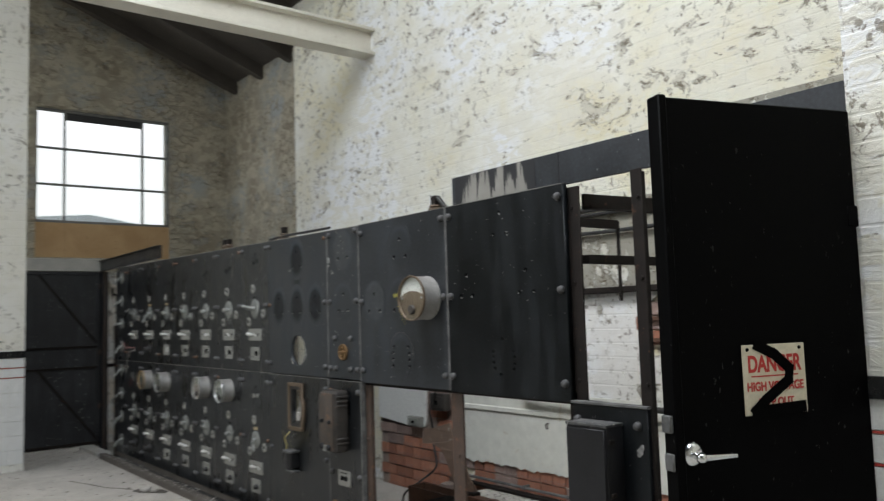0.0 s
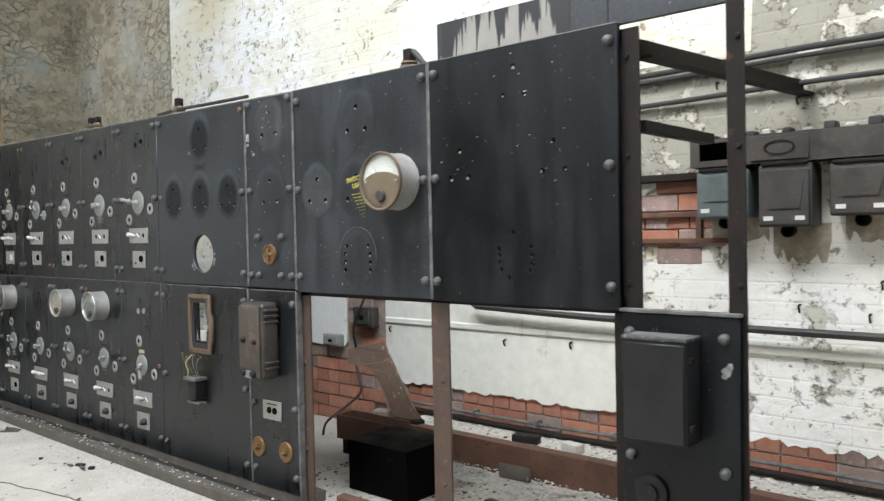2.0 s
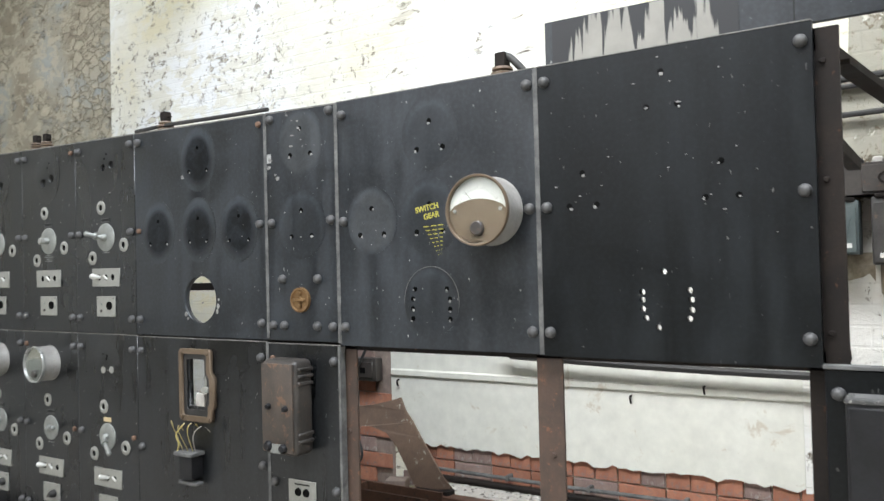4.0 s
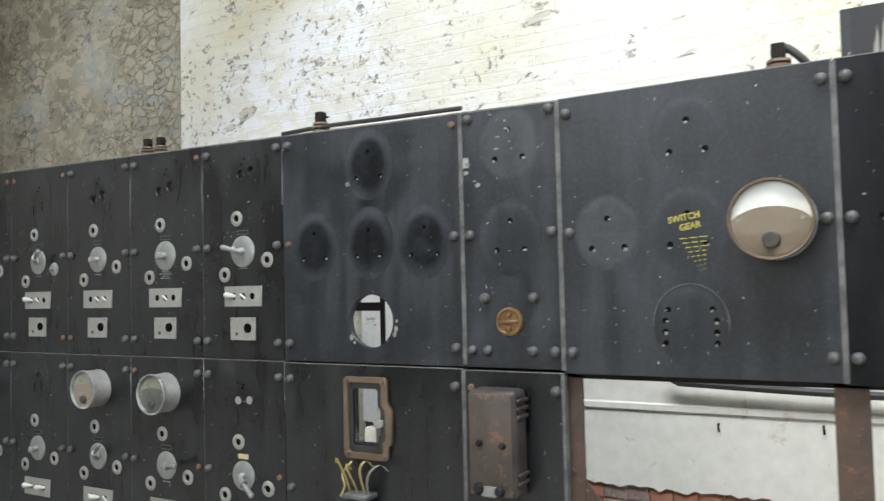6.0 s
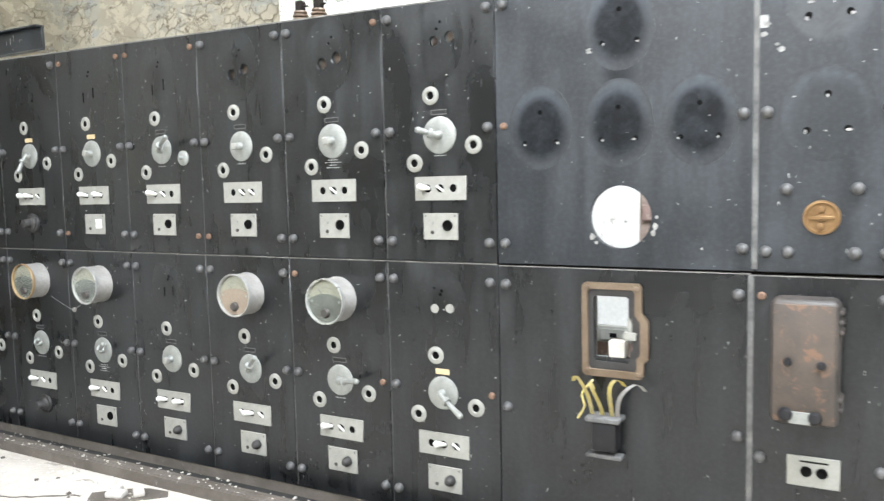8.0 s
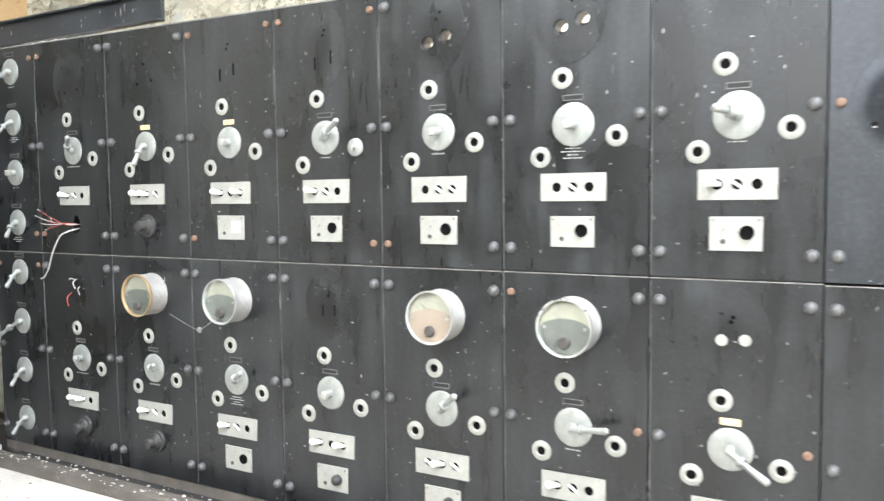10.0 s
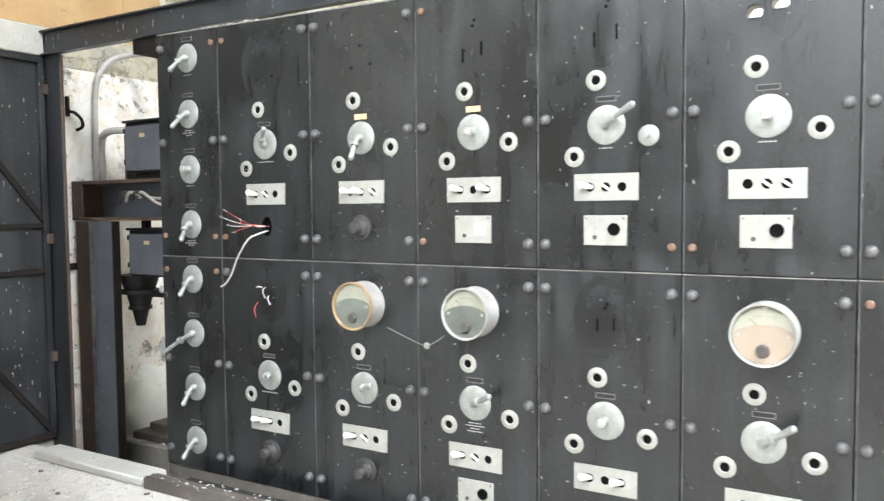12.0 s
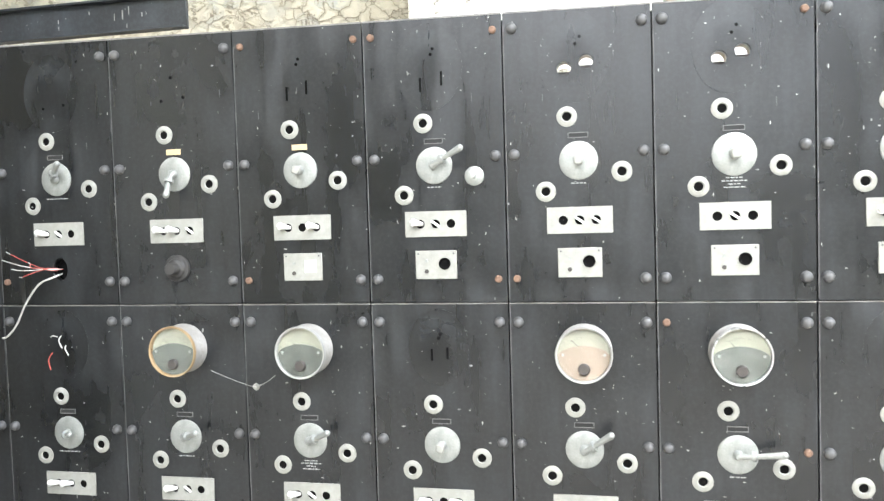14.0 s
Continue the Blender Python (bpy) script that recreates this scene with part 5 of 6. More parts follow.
for x, z in ((1.87, 2.03),):
    bm = bmesh.new()
    box(bm, x - 0.03, x + 0.03, 0.1, 1.43, z - 0.035, z - 0.02)
    box(bm, x - 0.03, x - 0.016, 0.1, 1.43, z - 0.02, z + 0.04)
    for v in bm.verts:
        v.co.x += (v.co.y - 0.1) * 0.13
    solo("bracing_arm", bm, DARK_STEEL, "rusty steel arm tying the board to the wall", "bracket", "bracing arms", smooth=False)
for x, z in ((1.85, 1.75),):
    solo("bracing_arm", boxes((x - 0.022, x + 0.022, 0.1, 0.72, z - 0.012, z + 0.03), bev=0.002), DARK_STEEL, "rusty steel arm tying the board to the wall", "bracket", "bracing arms", smooth=False)

hg = thing("hanger", (1.39, 0.9, 0.0), "thin rusty steel hanger on an arm behind the board", "bracket")
part("strip", boxes((-0.012, 0.012, 0.0, 0.008, 1.57, 2.03), bev=0.002), DARK_STEEL, hg)
part("arm", boxes((-0.014, 0.014, -0.832, 0.0, 1.985, 2.036), bev=0.002), DARK_STEEL, hg)

# top bars
tb = thing("top_bar", (0.945, 0.036, 2.118), "black sheet fascia with faded patch and paint runs", "fascia")
part("sheet", boxes((0, 2.185, 0, 0.02, 0, 0.163), bev=0.002), SLATE_BLUE, tb)
part("faded_patch", boxes((0.03, 0.66, -0.0015, 0.0, 0.0, 0.16)), RUNS, tb, "faded grey patch with black paint runs", smooth=False)
rng = random.Random(4)
part("seam", boxes((0.815, 0.82, -0.0015, 0.0, 0, 0.163)), GROOVE, tb)
tl = thing("top_bar", (-6.6, 0.1, 2.236), "black steel channel over the end of the board with pale drips", "fascia")
part("sheet", boxes((0, 2.4, 0, 0.02, 0, 0.138), bev=0.002), SLATE_BLUE, tl)
part("lip", boxes((0, 2.4, -0.03, 0.0, 0.0, 0.008), (0, 2.4, -0.03, 0.0, 0.13, 0.138)), SLATE_BLUE, tl)
for j in range(26):
    x, w = rng.uniform(0.03, 2.35), rng.uniform(0.002, 0.005)
    z = rng.uniform(0.03, 0.12)
    part("pale_drip", boxes((x, x + w, -0.0015, 0.0, max(0.01, z - rng.uniform(0.006, 0.04)), z)), CHIP, tl)
solo("end_bracket", boxes((-5.78, -5.48, 0.1, 0.3, 2.165, 2.18), (-5.78, -5.48, 0.1, 0.115, 2.18, 2.236), bev=0.003), DARK_STEEL, "short dark steel bracket at the board's top corner", "bracket")


def insulator(x, y, z, s, label):
    th = thing("insulator", (x, y, z), label, "insulator", "board insulators")
    bm = bmesh.new()
    prof = [(0.03, 0), (0.045, 0.006), (0.045, 0.014), (0.03, 0.02), (0.045, 0.026), (0.045, 0.034), (0.03, 0.04), (0.04, 0.046), (0.038, 0.055), (0.0, 0.056)]
    lathe(bm, [(r * s, h * s) for r, h in prof], 20)
    bmesh.ops.rotate(bm, cent=(0, 0, 0), matrix=Matrix.Rotation(radians(90), 3, "X"), verts=bm.verts)
    part("skirt", bm, PORCELAIN, th)
    part("clamp", boxes((-0.022 * s, 0.022 * s, -0.022 * s, 0.022 * s, 0.056 * s, 0.11 * s), (-0.005, 0.05 * s, -0.006, 0.006, 0.075 * s, 0.085 * s), bev=0.003), DARK_STEEL, th)
    return th


insulator(-1.15, 0.05, 2.135, 0.9, "small brown insulator with a steel clamp")
insulator(-2.3, 0.05, 2.156, 0.8, "small brown insulator with a steel clamp")
insulator(-2.2, 0.05, 2.154, 0.8, "small brown insulator with a steel clamp")
bi = insulator(0.76, 0.06, 2.1, 1.0, "ribbed brown insulator holding a cable end")
part("cable_end", tube([(0, 0, 0.1), (0.03, 0.0, 0.09), (0.07, 0.0, 0.05), (0.1, 0.01, 0.01)], 0.014, 10), CABLE, bi)

# ---------------------------------------------------------------- small lower panel and its switch box
lp = thing("lower_panel", (1.815, 0, 0), "black steel panel with domed bolts beside the doorway", "panel")
part("sheet", boxes((0.0, 0.42, 0.0, 0.03, 0.0, 1.1), bev=0.004), SLATE_DEEP, lp)
part("cap", boxes((-0.004, 0.424, -0.006, 0.036, 1.1, 1.112), bev=0.002), STRIP, lp)
for x, z in ((0.035, 1.03), (0.37, 1.027), (0.37, 0.59), (0.035, 0.6), (0.37, 0.12), (0.035, 0.12)):
    share("bolt", BOLT_ME, lp, (x, 0, z))
part("round_boss", turned([(0.0, -0.03), (0.03, -0.03), (0.034, -0.02), (0.06, -0.014), (0.066, 0.0)], 24, (0.11, 0, 0.48)), BLACK_CASE, lp)
for dx, dz, a in ((0.0, 0.0, 0.02), (0.012, 0.014, 0.014), (-0.008, -0.018, 0.012)):
    chip(lp, 0.376 + dx, 0.925 + dz, a, a)
sb = thing("switch_box", (1.876, 0, 0.682), "black steel switch box with a dusty top", "switch box")
part("body", boxes((0.0, 0.228, -0.11, 0.0, 0.0, 0.352), bev=0.008, seg=2), BLACK_CASE, sb)
part("door", boxes((0.006, 0.222, -0.12, -0.11, 0.006, 0.332), bev=0.004), BLACK_CASE, sb)
part("dust", boxes((0.02, 0.21, -0.09, -0.01, 0.352, 0.3545), bev=0.001), STRIP, sb, "grey dust on the top")
part("lid_rim", boxes((-0.002, 0.23, -0.116, 0.0, 0.34, 0.3535), bev=0.003), GREY_DUSTED, sb)
part("hinge", boxes((0.228, 0.238, -0.1, -0.07, 0.27, 0.29), bev=0.002), DARK_STEEL, sb)
part("hinge", boxes((0.228, 0.238, -0.1, -0.07, 0.05, 0.07), bev=0.002), DARK_STEEL, sb)

# ---------------------------------------------------------------- the open steel door with its sign
hx, hy = 3.13, -0.03
ang = math.degrees(math.atan2(-0.747 - hy, 2.895 - hx))
dr = tagged(new("steel_door"), "black steel door standing open with a danger sign", "door")
dr.location = (hx, hy, 0.015)
dr.rotation_euler = (0, 0, radians(ang))
L = 0.726
part("leaf", boxes((0.0, L, -0.02, 0.02, 0.0, 2.138), bev=0.004), BLACK_STEEL, dr)
part("edge_strip", boxes((L, L + 0.03, -0.03, 0.03, 0.0, 2.143), bev=0.004), BLACK_STEEL, dr)
for z in (0.3, 1.75):
    part("hinge", boxes((-0.008, 0.04, -0.023, 0.023, z, z + 0.07), bev=0.004), BLACK_STEEL, dr)
hn = part("handle_rose", turned([(0.0, 0.036), (0.018, 0.035), (0.032, 0.028), (0.036, 0.02), (0.036, 0.018)], 24, (L - 0.03, 0, 1.075)), CHROME, dr)
hb2 = bmesh.new()
rod(hb2, (L - 0.03, 0.02, 1.075), (L - 0.03, 0.07, 1.072), 0.011, 0.011, 14)
rod(hb2, (L - 0.018, 0.07, 1.073), (L - 0.15, 0.062, 1.068), 0.012, 0.007, 14)
bmesh.ops.create_uvsphere(hb2, u_segments=12, v_segments=8, radius=0.016, matrix=Matrix.Translation((L - 0.022, 0.07, 1.073)))
part("lever", hb2, CHROME, hn, "chrome lever handle")
part("latch", boxes((L + 0.03, L + 0.045, -0.02, 0.02, 1.14, 1.19), (L + 0.03, L + 0.04, -0.02, 0.02, 1.03, 1.08), bev=0.003), STRIP, dr)
part("latch", boxes((L - 0.06, L + 0.02, 0.022, 0.034, 0.72, 0.8), bev=0.003), STRIP, dr)
sx, sz, sw, sh = 0.382, 1.277, 0.12, 0.106
sg = tagged(new("danger_sign"), "cream danger sign with red lettering and sprayed black mark")
sg.parent = dr
sg.location = (sx, 0.0215, sz)
part("plate", boxes((-sw, sw, 0.0, 0.003, -sh, sh), bev=0.001), SIGN, sg)
for tx, size, z, mt, sq in (("DANGER", 0.07, 0.045, SIGN_RED, 0.72), ("HIGH VOLTAGE", 0.037, -0.022, SIGN_RED, 0.82), ("KEEP OUT", 0.034, -0.07, SIGN_RED, 0.86)):
    words(tx, size, mt, sg, (0, 0.0038, z), rot=(90, 0, 180), squash=sq)
part("red_rule", boxes((-0.09, 0.09, 0.003, 0.0038, 0.008, 0.012)), SIGN_RED, sg)
for x in (-0.1, 0.1):
    part("screw", turned([(0.0, 0.007), (0.005, 0.006), (0.006, 0.003)], 10, (x, 0, 0.092)), INK_HOLE, sg)
spray = bmesh.new()
for a, b in (((0.065, 0.105), (0.0, 0.075)), ((0.0, 0.075), (-0.055, 0.03)), ((-0.055, 0.03), (-0.05, -0.005)), ((-0.05, -0.005), (0.04, -0.06)), ((0.04, -0.06), (0.085, -0.095)), ((0.085, -0.095), (-0.1, -0.088))):
    d = Vector((b[0] - a[0], 0, b[1] - a[1]))
    n = Vector((-d.z, 0, d.x)).normalized() * 0.017
    p, q = Vector((a[0], 0.0052, a[1])), Vector((b[0], 0.0052, b[1]))
    e = d.normalized() * 0.012
    spray.faces.new([spray.verts.new(v) for v in (p - e - n, q + e - n, q + e + n, p - e + n)])
for k, v in enumerate(spray.verts):
    v.co.y += 0.0003 * (k // 4)
bmesh.ops.solidify(spray, geom=spray.faces[:], thickness=0.0002)
part("sprayed_mark", spray, INK_HOLE, sg, "sprayed black zigzag", smooth=False)
structure("door_frame", boxes((3.085, 3.132, 0.0, 0.06, 0.0, 2.118), bev=0.004), BLACK_STEEL, "black steel door jamb against the wall")

# ---------------------------------------------------------------- behind the board, against the back wall
fl = random.Random(7)


def ragged(x0, x1, z0, z1, jag, seed):
    """A plaster outline with a broken lower edge."""
    r = random.Random(seed)
    n = int((x1 - x0) / 0.035)
    pts = [(x0 + (x1 - x0) * k / n, z0 + r.uniform(-jag, jag)) for k in range(n + 1)]
    return pts + [(x1, z1), (x0, z1)]


structure("wall_back_plaster", sheet(ragged(-0.784, 1.55, 0.36, 0.93, 0.014, 3), [], BACK - 0.03, BACK - 0.002), PLASTER_GREY, "smooth grey-green plaster dado broken off along its foot")
structure("wall_back_whitewash", sheet(ragged(1.55, 3.13, 0.34, 0.93, 0.02, 5), [], BACK - 0.022, BACK - 0.002), LOW_PAINT, "flaking whitewashed plaster on the back wall")
structure("wall_back_upper", sheet(ragged(-0.784, 3.13, 1.672, 2.25, 0.02, 6)[:-2] + [(3.13, 2.7), (1.8, 2.7), (1.78, 2.25), (-0.784, 2.25)], [], BACK - 0.02, BACK - 0.002), UPPER_PAINT, "blistered whitewash with bare render above the fuse boxes")
structure("wall_back_middle", sheet([(-0.784, 0.93), (3.13, 0.93), (3.13, 1.69), (-0.784, 1.69)], [[(1.2, 1.22), (1.46, 1.25), (1.6, 1.3), (1.62, 1.42), (1.5, 1.6), (1.3, 1.63), (1.18, 1.55)]], BACK - 0.018, BACK - 0.0025), LOW_PAINT, "flaking whitewash above the pipe ledge")
structure("trim_ledge", boxes((-0.784, 3.13, BACK - 0.042, BACK - 0.002, 0.762, 0.806), bev=0.008), PLASTER_GREY, "pale plaster ledge along the back wall")
solo("wall_pipe", tube([(0.05, 1.34, 0.96), (0.08, 1.34, 0.93), (0.2, 1.34, 0.92), (1.2, 1.34, 0.895), (3.12, 1.34, 0.89)], 0.019), CABLE, "black conduit along the ledge", "pipe")
for z, r in ((2.2, 0.016), (2.165, 0.012), (2.04, 0.014)):
    solo("wall_cable", tube([(0.4, 1.38, z + 0.01), (1.2, 1.38, z), (2.2, 1.37, z + 0.015), (3.12, 1.38, z)], r), CABLE, "black cable clipped along the back wall", "cable", "wall cables")
solo("wall_moulding", boxes((0.3, 1.53, 1.35, 1.408, 1.63, 1.67), bev=0.006), DARK_STEEL, "dark rail along the back wall", "rail")
for x, z in ((-0.725, 0.725), (0.267, 0.705), (0.742, 0.725), (1.112, 0.795), (1.75, 0.99), (2.0, 1.0), (2.3, 0.97), (2.35, 1.12), (1.62, 2.1), (2.0, 1.98)):
    hk = solo("wall_hook", tube([(x, BACK - 0.02, z + 0.014), (x, BACK - 0.05, z + 0.012), (x + 0.003, BACK - 0.056, z - 0.004), (x + 0.002, BACK - 0.044, z - 0.022)], 0.0055, 6), DARK_STEEL, "small rusty hook in the plaster", "hook", "wall hooks")
for z in (0.238, 0.19):
    solo("low_pipe", tube([(-0.6, 1.37, z), (0.4, 1.37, z - 0.004), (1.4, 1.37, z + 0.004), (3.1, 1.37, z)], 0.011 if z > 0.2 else 0.018), DARK_STEEL if z < 0.2 else STRIP, "pipe running low along the brickwork", "pipe", "low pipes")
for x in (0.02, 0.5, 1.0, 1.5):
    solo("pipe_clip", boxes((x, x + 0.02, 1.353, 1.42, 0.222, 0.254), bev=0.003), STRIP, "grey clip round the low pipe", "clip", "pipe clips")
bmh = thing("low_beam", (-0.2, 1.0, 0.0), "rusted steel beam lying along the trench behind the board", "beam")
part("web", boxes((0.0, 3.2, 0.0, 0.014, 0.0, 0.2)), RUST_STEEL, bmh)
part("flange", boxes((0.0, 3.2, 0.014, 0.08, 0.188, 0.2), bev=0.002), RUST_STEEL, bmh)
structure("trench_ledge", boxes((-0.4, 3.13, 1.02, 1.41, 0.0, 0.165)), CONCRETE, "rubble-covered ledge behind the steel beam")
bank = bmesh.new()
bmesh.ops.create_grid(bank, x_segments=70, y_segments=8, size=0.5)
for v in bank.verts:
    u = v.co.y + 0.5
    v.co = Vector((1.4 + v.co.x * 3.3, 0.55 + 0.45 * u, max(-0.005, 0.03 * u * u * (1 + 0.6 * noise.noise(Vector((v.co.x * 26, u * 3, 2)))))))
structure("ground_rubble", bank, CONCRETE, "low bank of crumbled plaster against the beam", True)


def fuse_box(x0, x1, z0, z1, mat_, label, tag=True):
    w = x1 - x0
    th = thing("wall_fuse_box", (x0, BACK - 0.02, z0), label, "fuse box", "wall fuse boxes")
    h = z1 - z0
    part("body", boxes((0, w, -0.15, 0, 0, h), bev=0.01, seg=2), mat_, th)
    part("lid", sheet([(0.012, 0.012), (w - 0.012, 0.012), (w - 0.012, h - 0.03), (0.012, h - 0.03)], [], -0.168, -0.15), mat_, th, smooth=False)
    part("raised_panel", sheet([(0.05, 0.085), (w - 0.05, 0.085), (w - 0.03, h - 0.075), (0.03, h - 0.075)], [], -0.174, -0.168), mat_, th, smooth=False)
    part("hinge", boxes((0.015, w - 0.015, -0.16, -0.1, h - 0.006, h + 0.012), bev=0.004), DARK_STEEL, th)
    for x in (0.03, w - 0.07):
        part("paper_tag", boxes((x, x + 0.042, -0.1705, -0.168, 0.03, 0.05)), FACE_WHITE, th, "small white paper tag")
    part("gland", turned([(0.0, 0.04), (0.022, 0.04), (0.03, 0.0), (0.03, -0.04)], 12, (w / 2, -0.08, -0.02)), DARK_STEEL, th)
    return th


fuse_box(1.56, 1.815, 1.43, 1.665, GREEN_CASE, "dark green cast-iron fuse box with paper tags")
fuse_box(1.86, 2.1, 1.385, 1.675, IRON_BROWN, "black cast-iron fuse box with a raised lid")
fuse_box(2.17, 2.42, 1.43, 1.665, BAKELITE, "rusty brown cast-iron fuse box")
tk = thing("fuse_trunking", (1.53, BACK - 0.02, 1.685), "brown iron trunking above the fuse boxes with an open cover", "trunking")
part("body", sheet([(0, 0), (0.92, 0), (0.92, 0.135), (0, 0.135)], [[(0.045, 0.03), (0.225, 0.03), (0.235, 0.05), (0.235, 0.1), (0.225, 0.115), (0.045, 0.115)]], -0.15, -0.13), BAKELITE, tk, smooth=False)
part("back", boxes((0, 0.92, -0.02, 0, 0, 0.135), (0, 0.92, -0.13, -0.02, 0.0, 0.012), (0, 0.92, -0.13, -0.02, 0.123, 0.135), (0, 0.012, -0.13, -0.02, 0.012, 0.123)), DARK_STEEL, tk)
part("cover", boxes((0.3, 0.56, -0.16, -0.15, 0.01, 0.125), bev=0.003), BAKELITE, tk)
part("oval_rim", sheet(circle(0.43, 0.067, 0.07, 24, 0.035), [circle(0.43, 0.067, 0.06, 24, 0.027)], -0.165, -0.16), DARK_STEEL, tk, smooth=False)
for j in range(9):
    part("rubble", boxes((0.07 + 0.09 * j, 0.11 + 0.09 * j + fl.uniform(0, 0.03), -0.12, -0.05, 0.135, 0.15 + fl.uniform(0, 0.025)), bev=0.006), DUST if j % 2 else CABLE, tk)
for z in (1.31, 1.445):
    solo("rust_strip", boxes((1.15, 1.68, 1.385, 1.408, z, z + 0.025), bev=0.002), RUST_STEEL, "rusty flat strip screwed over the brickwork", "strip", "rust strips")
solo("rust_strip", boxes((1.5, 1.53, 1.385, 1.408, 1.335, 1.445), bev=0.002), RUST_STEEL, "rusty flat strip screwed over the brickwork", "strip", "rust strips")

rs = random.Random(12)
for x0, x1, z0, z1 in ((1.57, 1.86, 1.29, 1.44), (1.88, 2.14, 1.2, 1.4), (2.2, 2.4, 1.3, 1.44)):
    top = [(x1, z1), (x0, z1)]
    low = [(x0 + (x1 - x0) * k / 12, z0 + (z1 - z0) * (0.05 + 0.6 * rs.random() * abs(k - 6) / 6)) for k in range(13)]
    solo("soot_stain", sheet(low + top, [], BACK - 0.0232, BACK - 0.0205), SOOT_WALL, "brown soot stain on the whitewash below a fuse box", "stain", "soot stains", smooth=False)

# pier of bare brick with small boxes
structure("wall_pier", boxes((-1.9, -0.786, 1.4, BACK, 0.0, 2.4)), MORTAR, "short projecting pier of bare brickwork")
structure("wall_pier_plaster", sheet([(-1.9, 0.6), (-1.45, 0.56), (-1.2, 0.565), (-1.168, 0.6), (-1.175, 0.75), (-1.16, 1.4), (-1.05, 1.62), (-0.786, 1.66), (-0.786, 2.4), (-1.9, 2.4)], [], 1.372, 1.3985), PLASTER, "white plaster remaining on the pier")


def wall_box(x, y, z, w, h, d, mat_, label):
    th = thing("wall_switch", (x, y, z), label, "switch", "pier switches")
    part("body", boxes((0, w, -d, 0, 0, h), bev=0.006, seg=2), mat_, th)
    part("cover", boxes((w * 0.12, w * 0.88, -d - 0.008, -d, h * 0.15, h * 0.85), bev=0.003), mat_, th)
    part("slot", boxes((w * 0.4, w * 0.6, -d - 0.012, -d - 0.008, h * 0.35, h * 0.6)), INK_HOLE, th)


wall_box(-1.38, 1.371, 0.565, 0.185, 0.088, 0.05, PALE_PLATE, "dirty ivory wall switch box on the pier")
wall_box(-1.03, 1.383, 0.73, 0.195, 0.14, 0.07, BAKELITE, "dark brown switch box on the brick pier")
solo("pier_cable", tube([(-0.86, 1.36, 1.12), (-0.9, 1.3, 0.93), (-1.0, 1.29, 0.74), (-1.05, 1.35, 0.58), (-1.06, 1.36, 0.44), (-0.99, 1.33, 0.34), (-0.94, 1.28, 0.26), (-0.96, 1.15, 0.18), (-1.0, 1.02, 0.1), (-1.02, 1.0, 0.01)], 0.009), CABLE, "black cable drooping from the pier to the floor", "cable")
CURVED = plain("peeling_rust_sheet", (0.14, 0.095, 0.07), (0.23, 0.15, 0.105), 0.85, scale=6, dirt=(0.46, 0.43, 0.36), dirt_at=0.6)
ch = thing("bent_sheet", (0, 0, 0), "rusty bent sheet leaning against the brick pier", "sheet")
cp = sheet([(-0.86, 0.61), (-0.7, 0.635), (-0.58, 0.665), (-0.5, 0.69), (-0.455, 0.62), (-0.4, 0.565), (-0.338, 0.485), (-0.25, 0.37), (-0.2, 0.3), (-0.14, 0.235), (-0.36, 0.2), (-0.42, 0.3), (-0.5, 0.42), (-0.58, 0.49), (-0.7, 0.515), (-0.84, 0.5)], [], 1.04, 1.052)
for v in cp.verts:
    v.co.y += 0.25 * (v.co.z - 0.2) ** 2 + 0.12 * (v.co.x + 0.4) ** 2
part("sheet", cp, CURVED, ch, smooth=False)
part("foot", boxes((-0.36, -0.15, 1.03, 1.1, 0.0, 0.222), bev=0.005), DARK_STEEL, ch)
rc = thing("steel_trough", (-0.62, 0.78, 0.0), "rusty steel trough on feet behind the board", "trough")
part("side", boxes((0, 0.5, 0, 0.012, 0.1, 0.25)), RUST_STEEL, rc)
part("side", boxes((0, 0.5, 0.14, 0.152, 0.1, 0.25)), RUST_STEEL, rc)
part("base", boxes((0, 0.5, 0.012, 0.14, 0.1, 0.112)), DARK_STEEL, rc)
part("end", boxes((0, 0.012, 0.012, 0.14, 0.112, 0.25)), RUST_STEEL, rc)
part("foot", boxes((0.02, 0.06, 0.03, 0.12, 0, 0.1), (0.42, 0.46, 0.03, 0.12, 0, 0.1)), DARK_STEEL, rc)
bb = thing("black_box", (-0.045, 0.36, 0.0), "matt black steel box standing on the floor behind the board", "box")
part("body", boxes((0, 0.44, 0, 0.36, 0, 0.262), bev=0.006, seg=2), BLACK_STEEL, bb)
part("lid", boxes((-0.006, 0.446, -0.006, 0.366, 0.262, 0.276), bev=0.005, seg=2), BLACK_STEEL, bb)
part("handle", tube([(0.33, -0.01, 0.235), (0.34, -0.03, 0.225), (0.37, -0.03, 0.222), (0.38, -0.01, 0.235)], 0.006, 6), BLACK_STEEL, bb)
solo("cable_tray", boxes((0.1, 1.8, 0.14, 0.2, 0.0, 0.05), bev=0.004), RUST_STEEL, "rusty floor rail between the posts", "rail")

# ---------------------------------------------------------------- the open end of the board
gt = thing("steel_gate", (END + 0.045, 0.09, 0.012), "black sheet-steel gate with rusty braces, standing shut", "gate")
GL = 1.0
part("sheet", boxes((-0.01, 0.004, -GL, 0, 0, 2.215)), GATE_STEEL, gt)
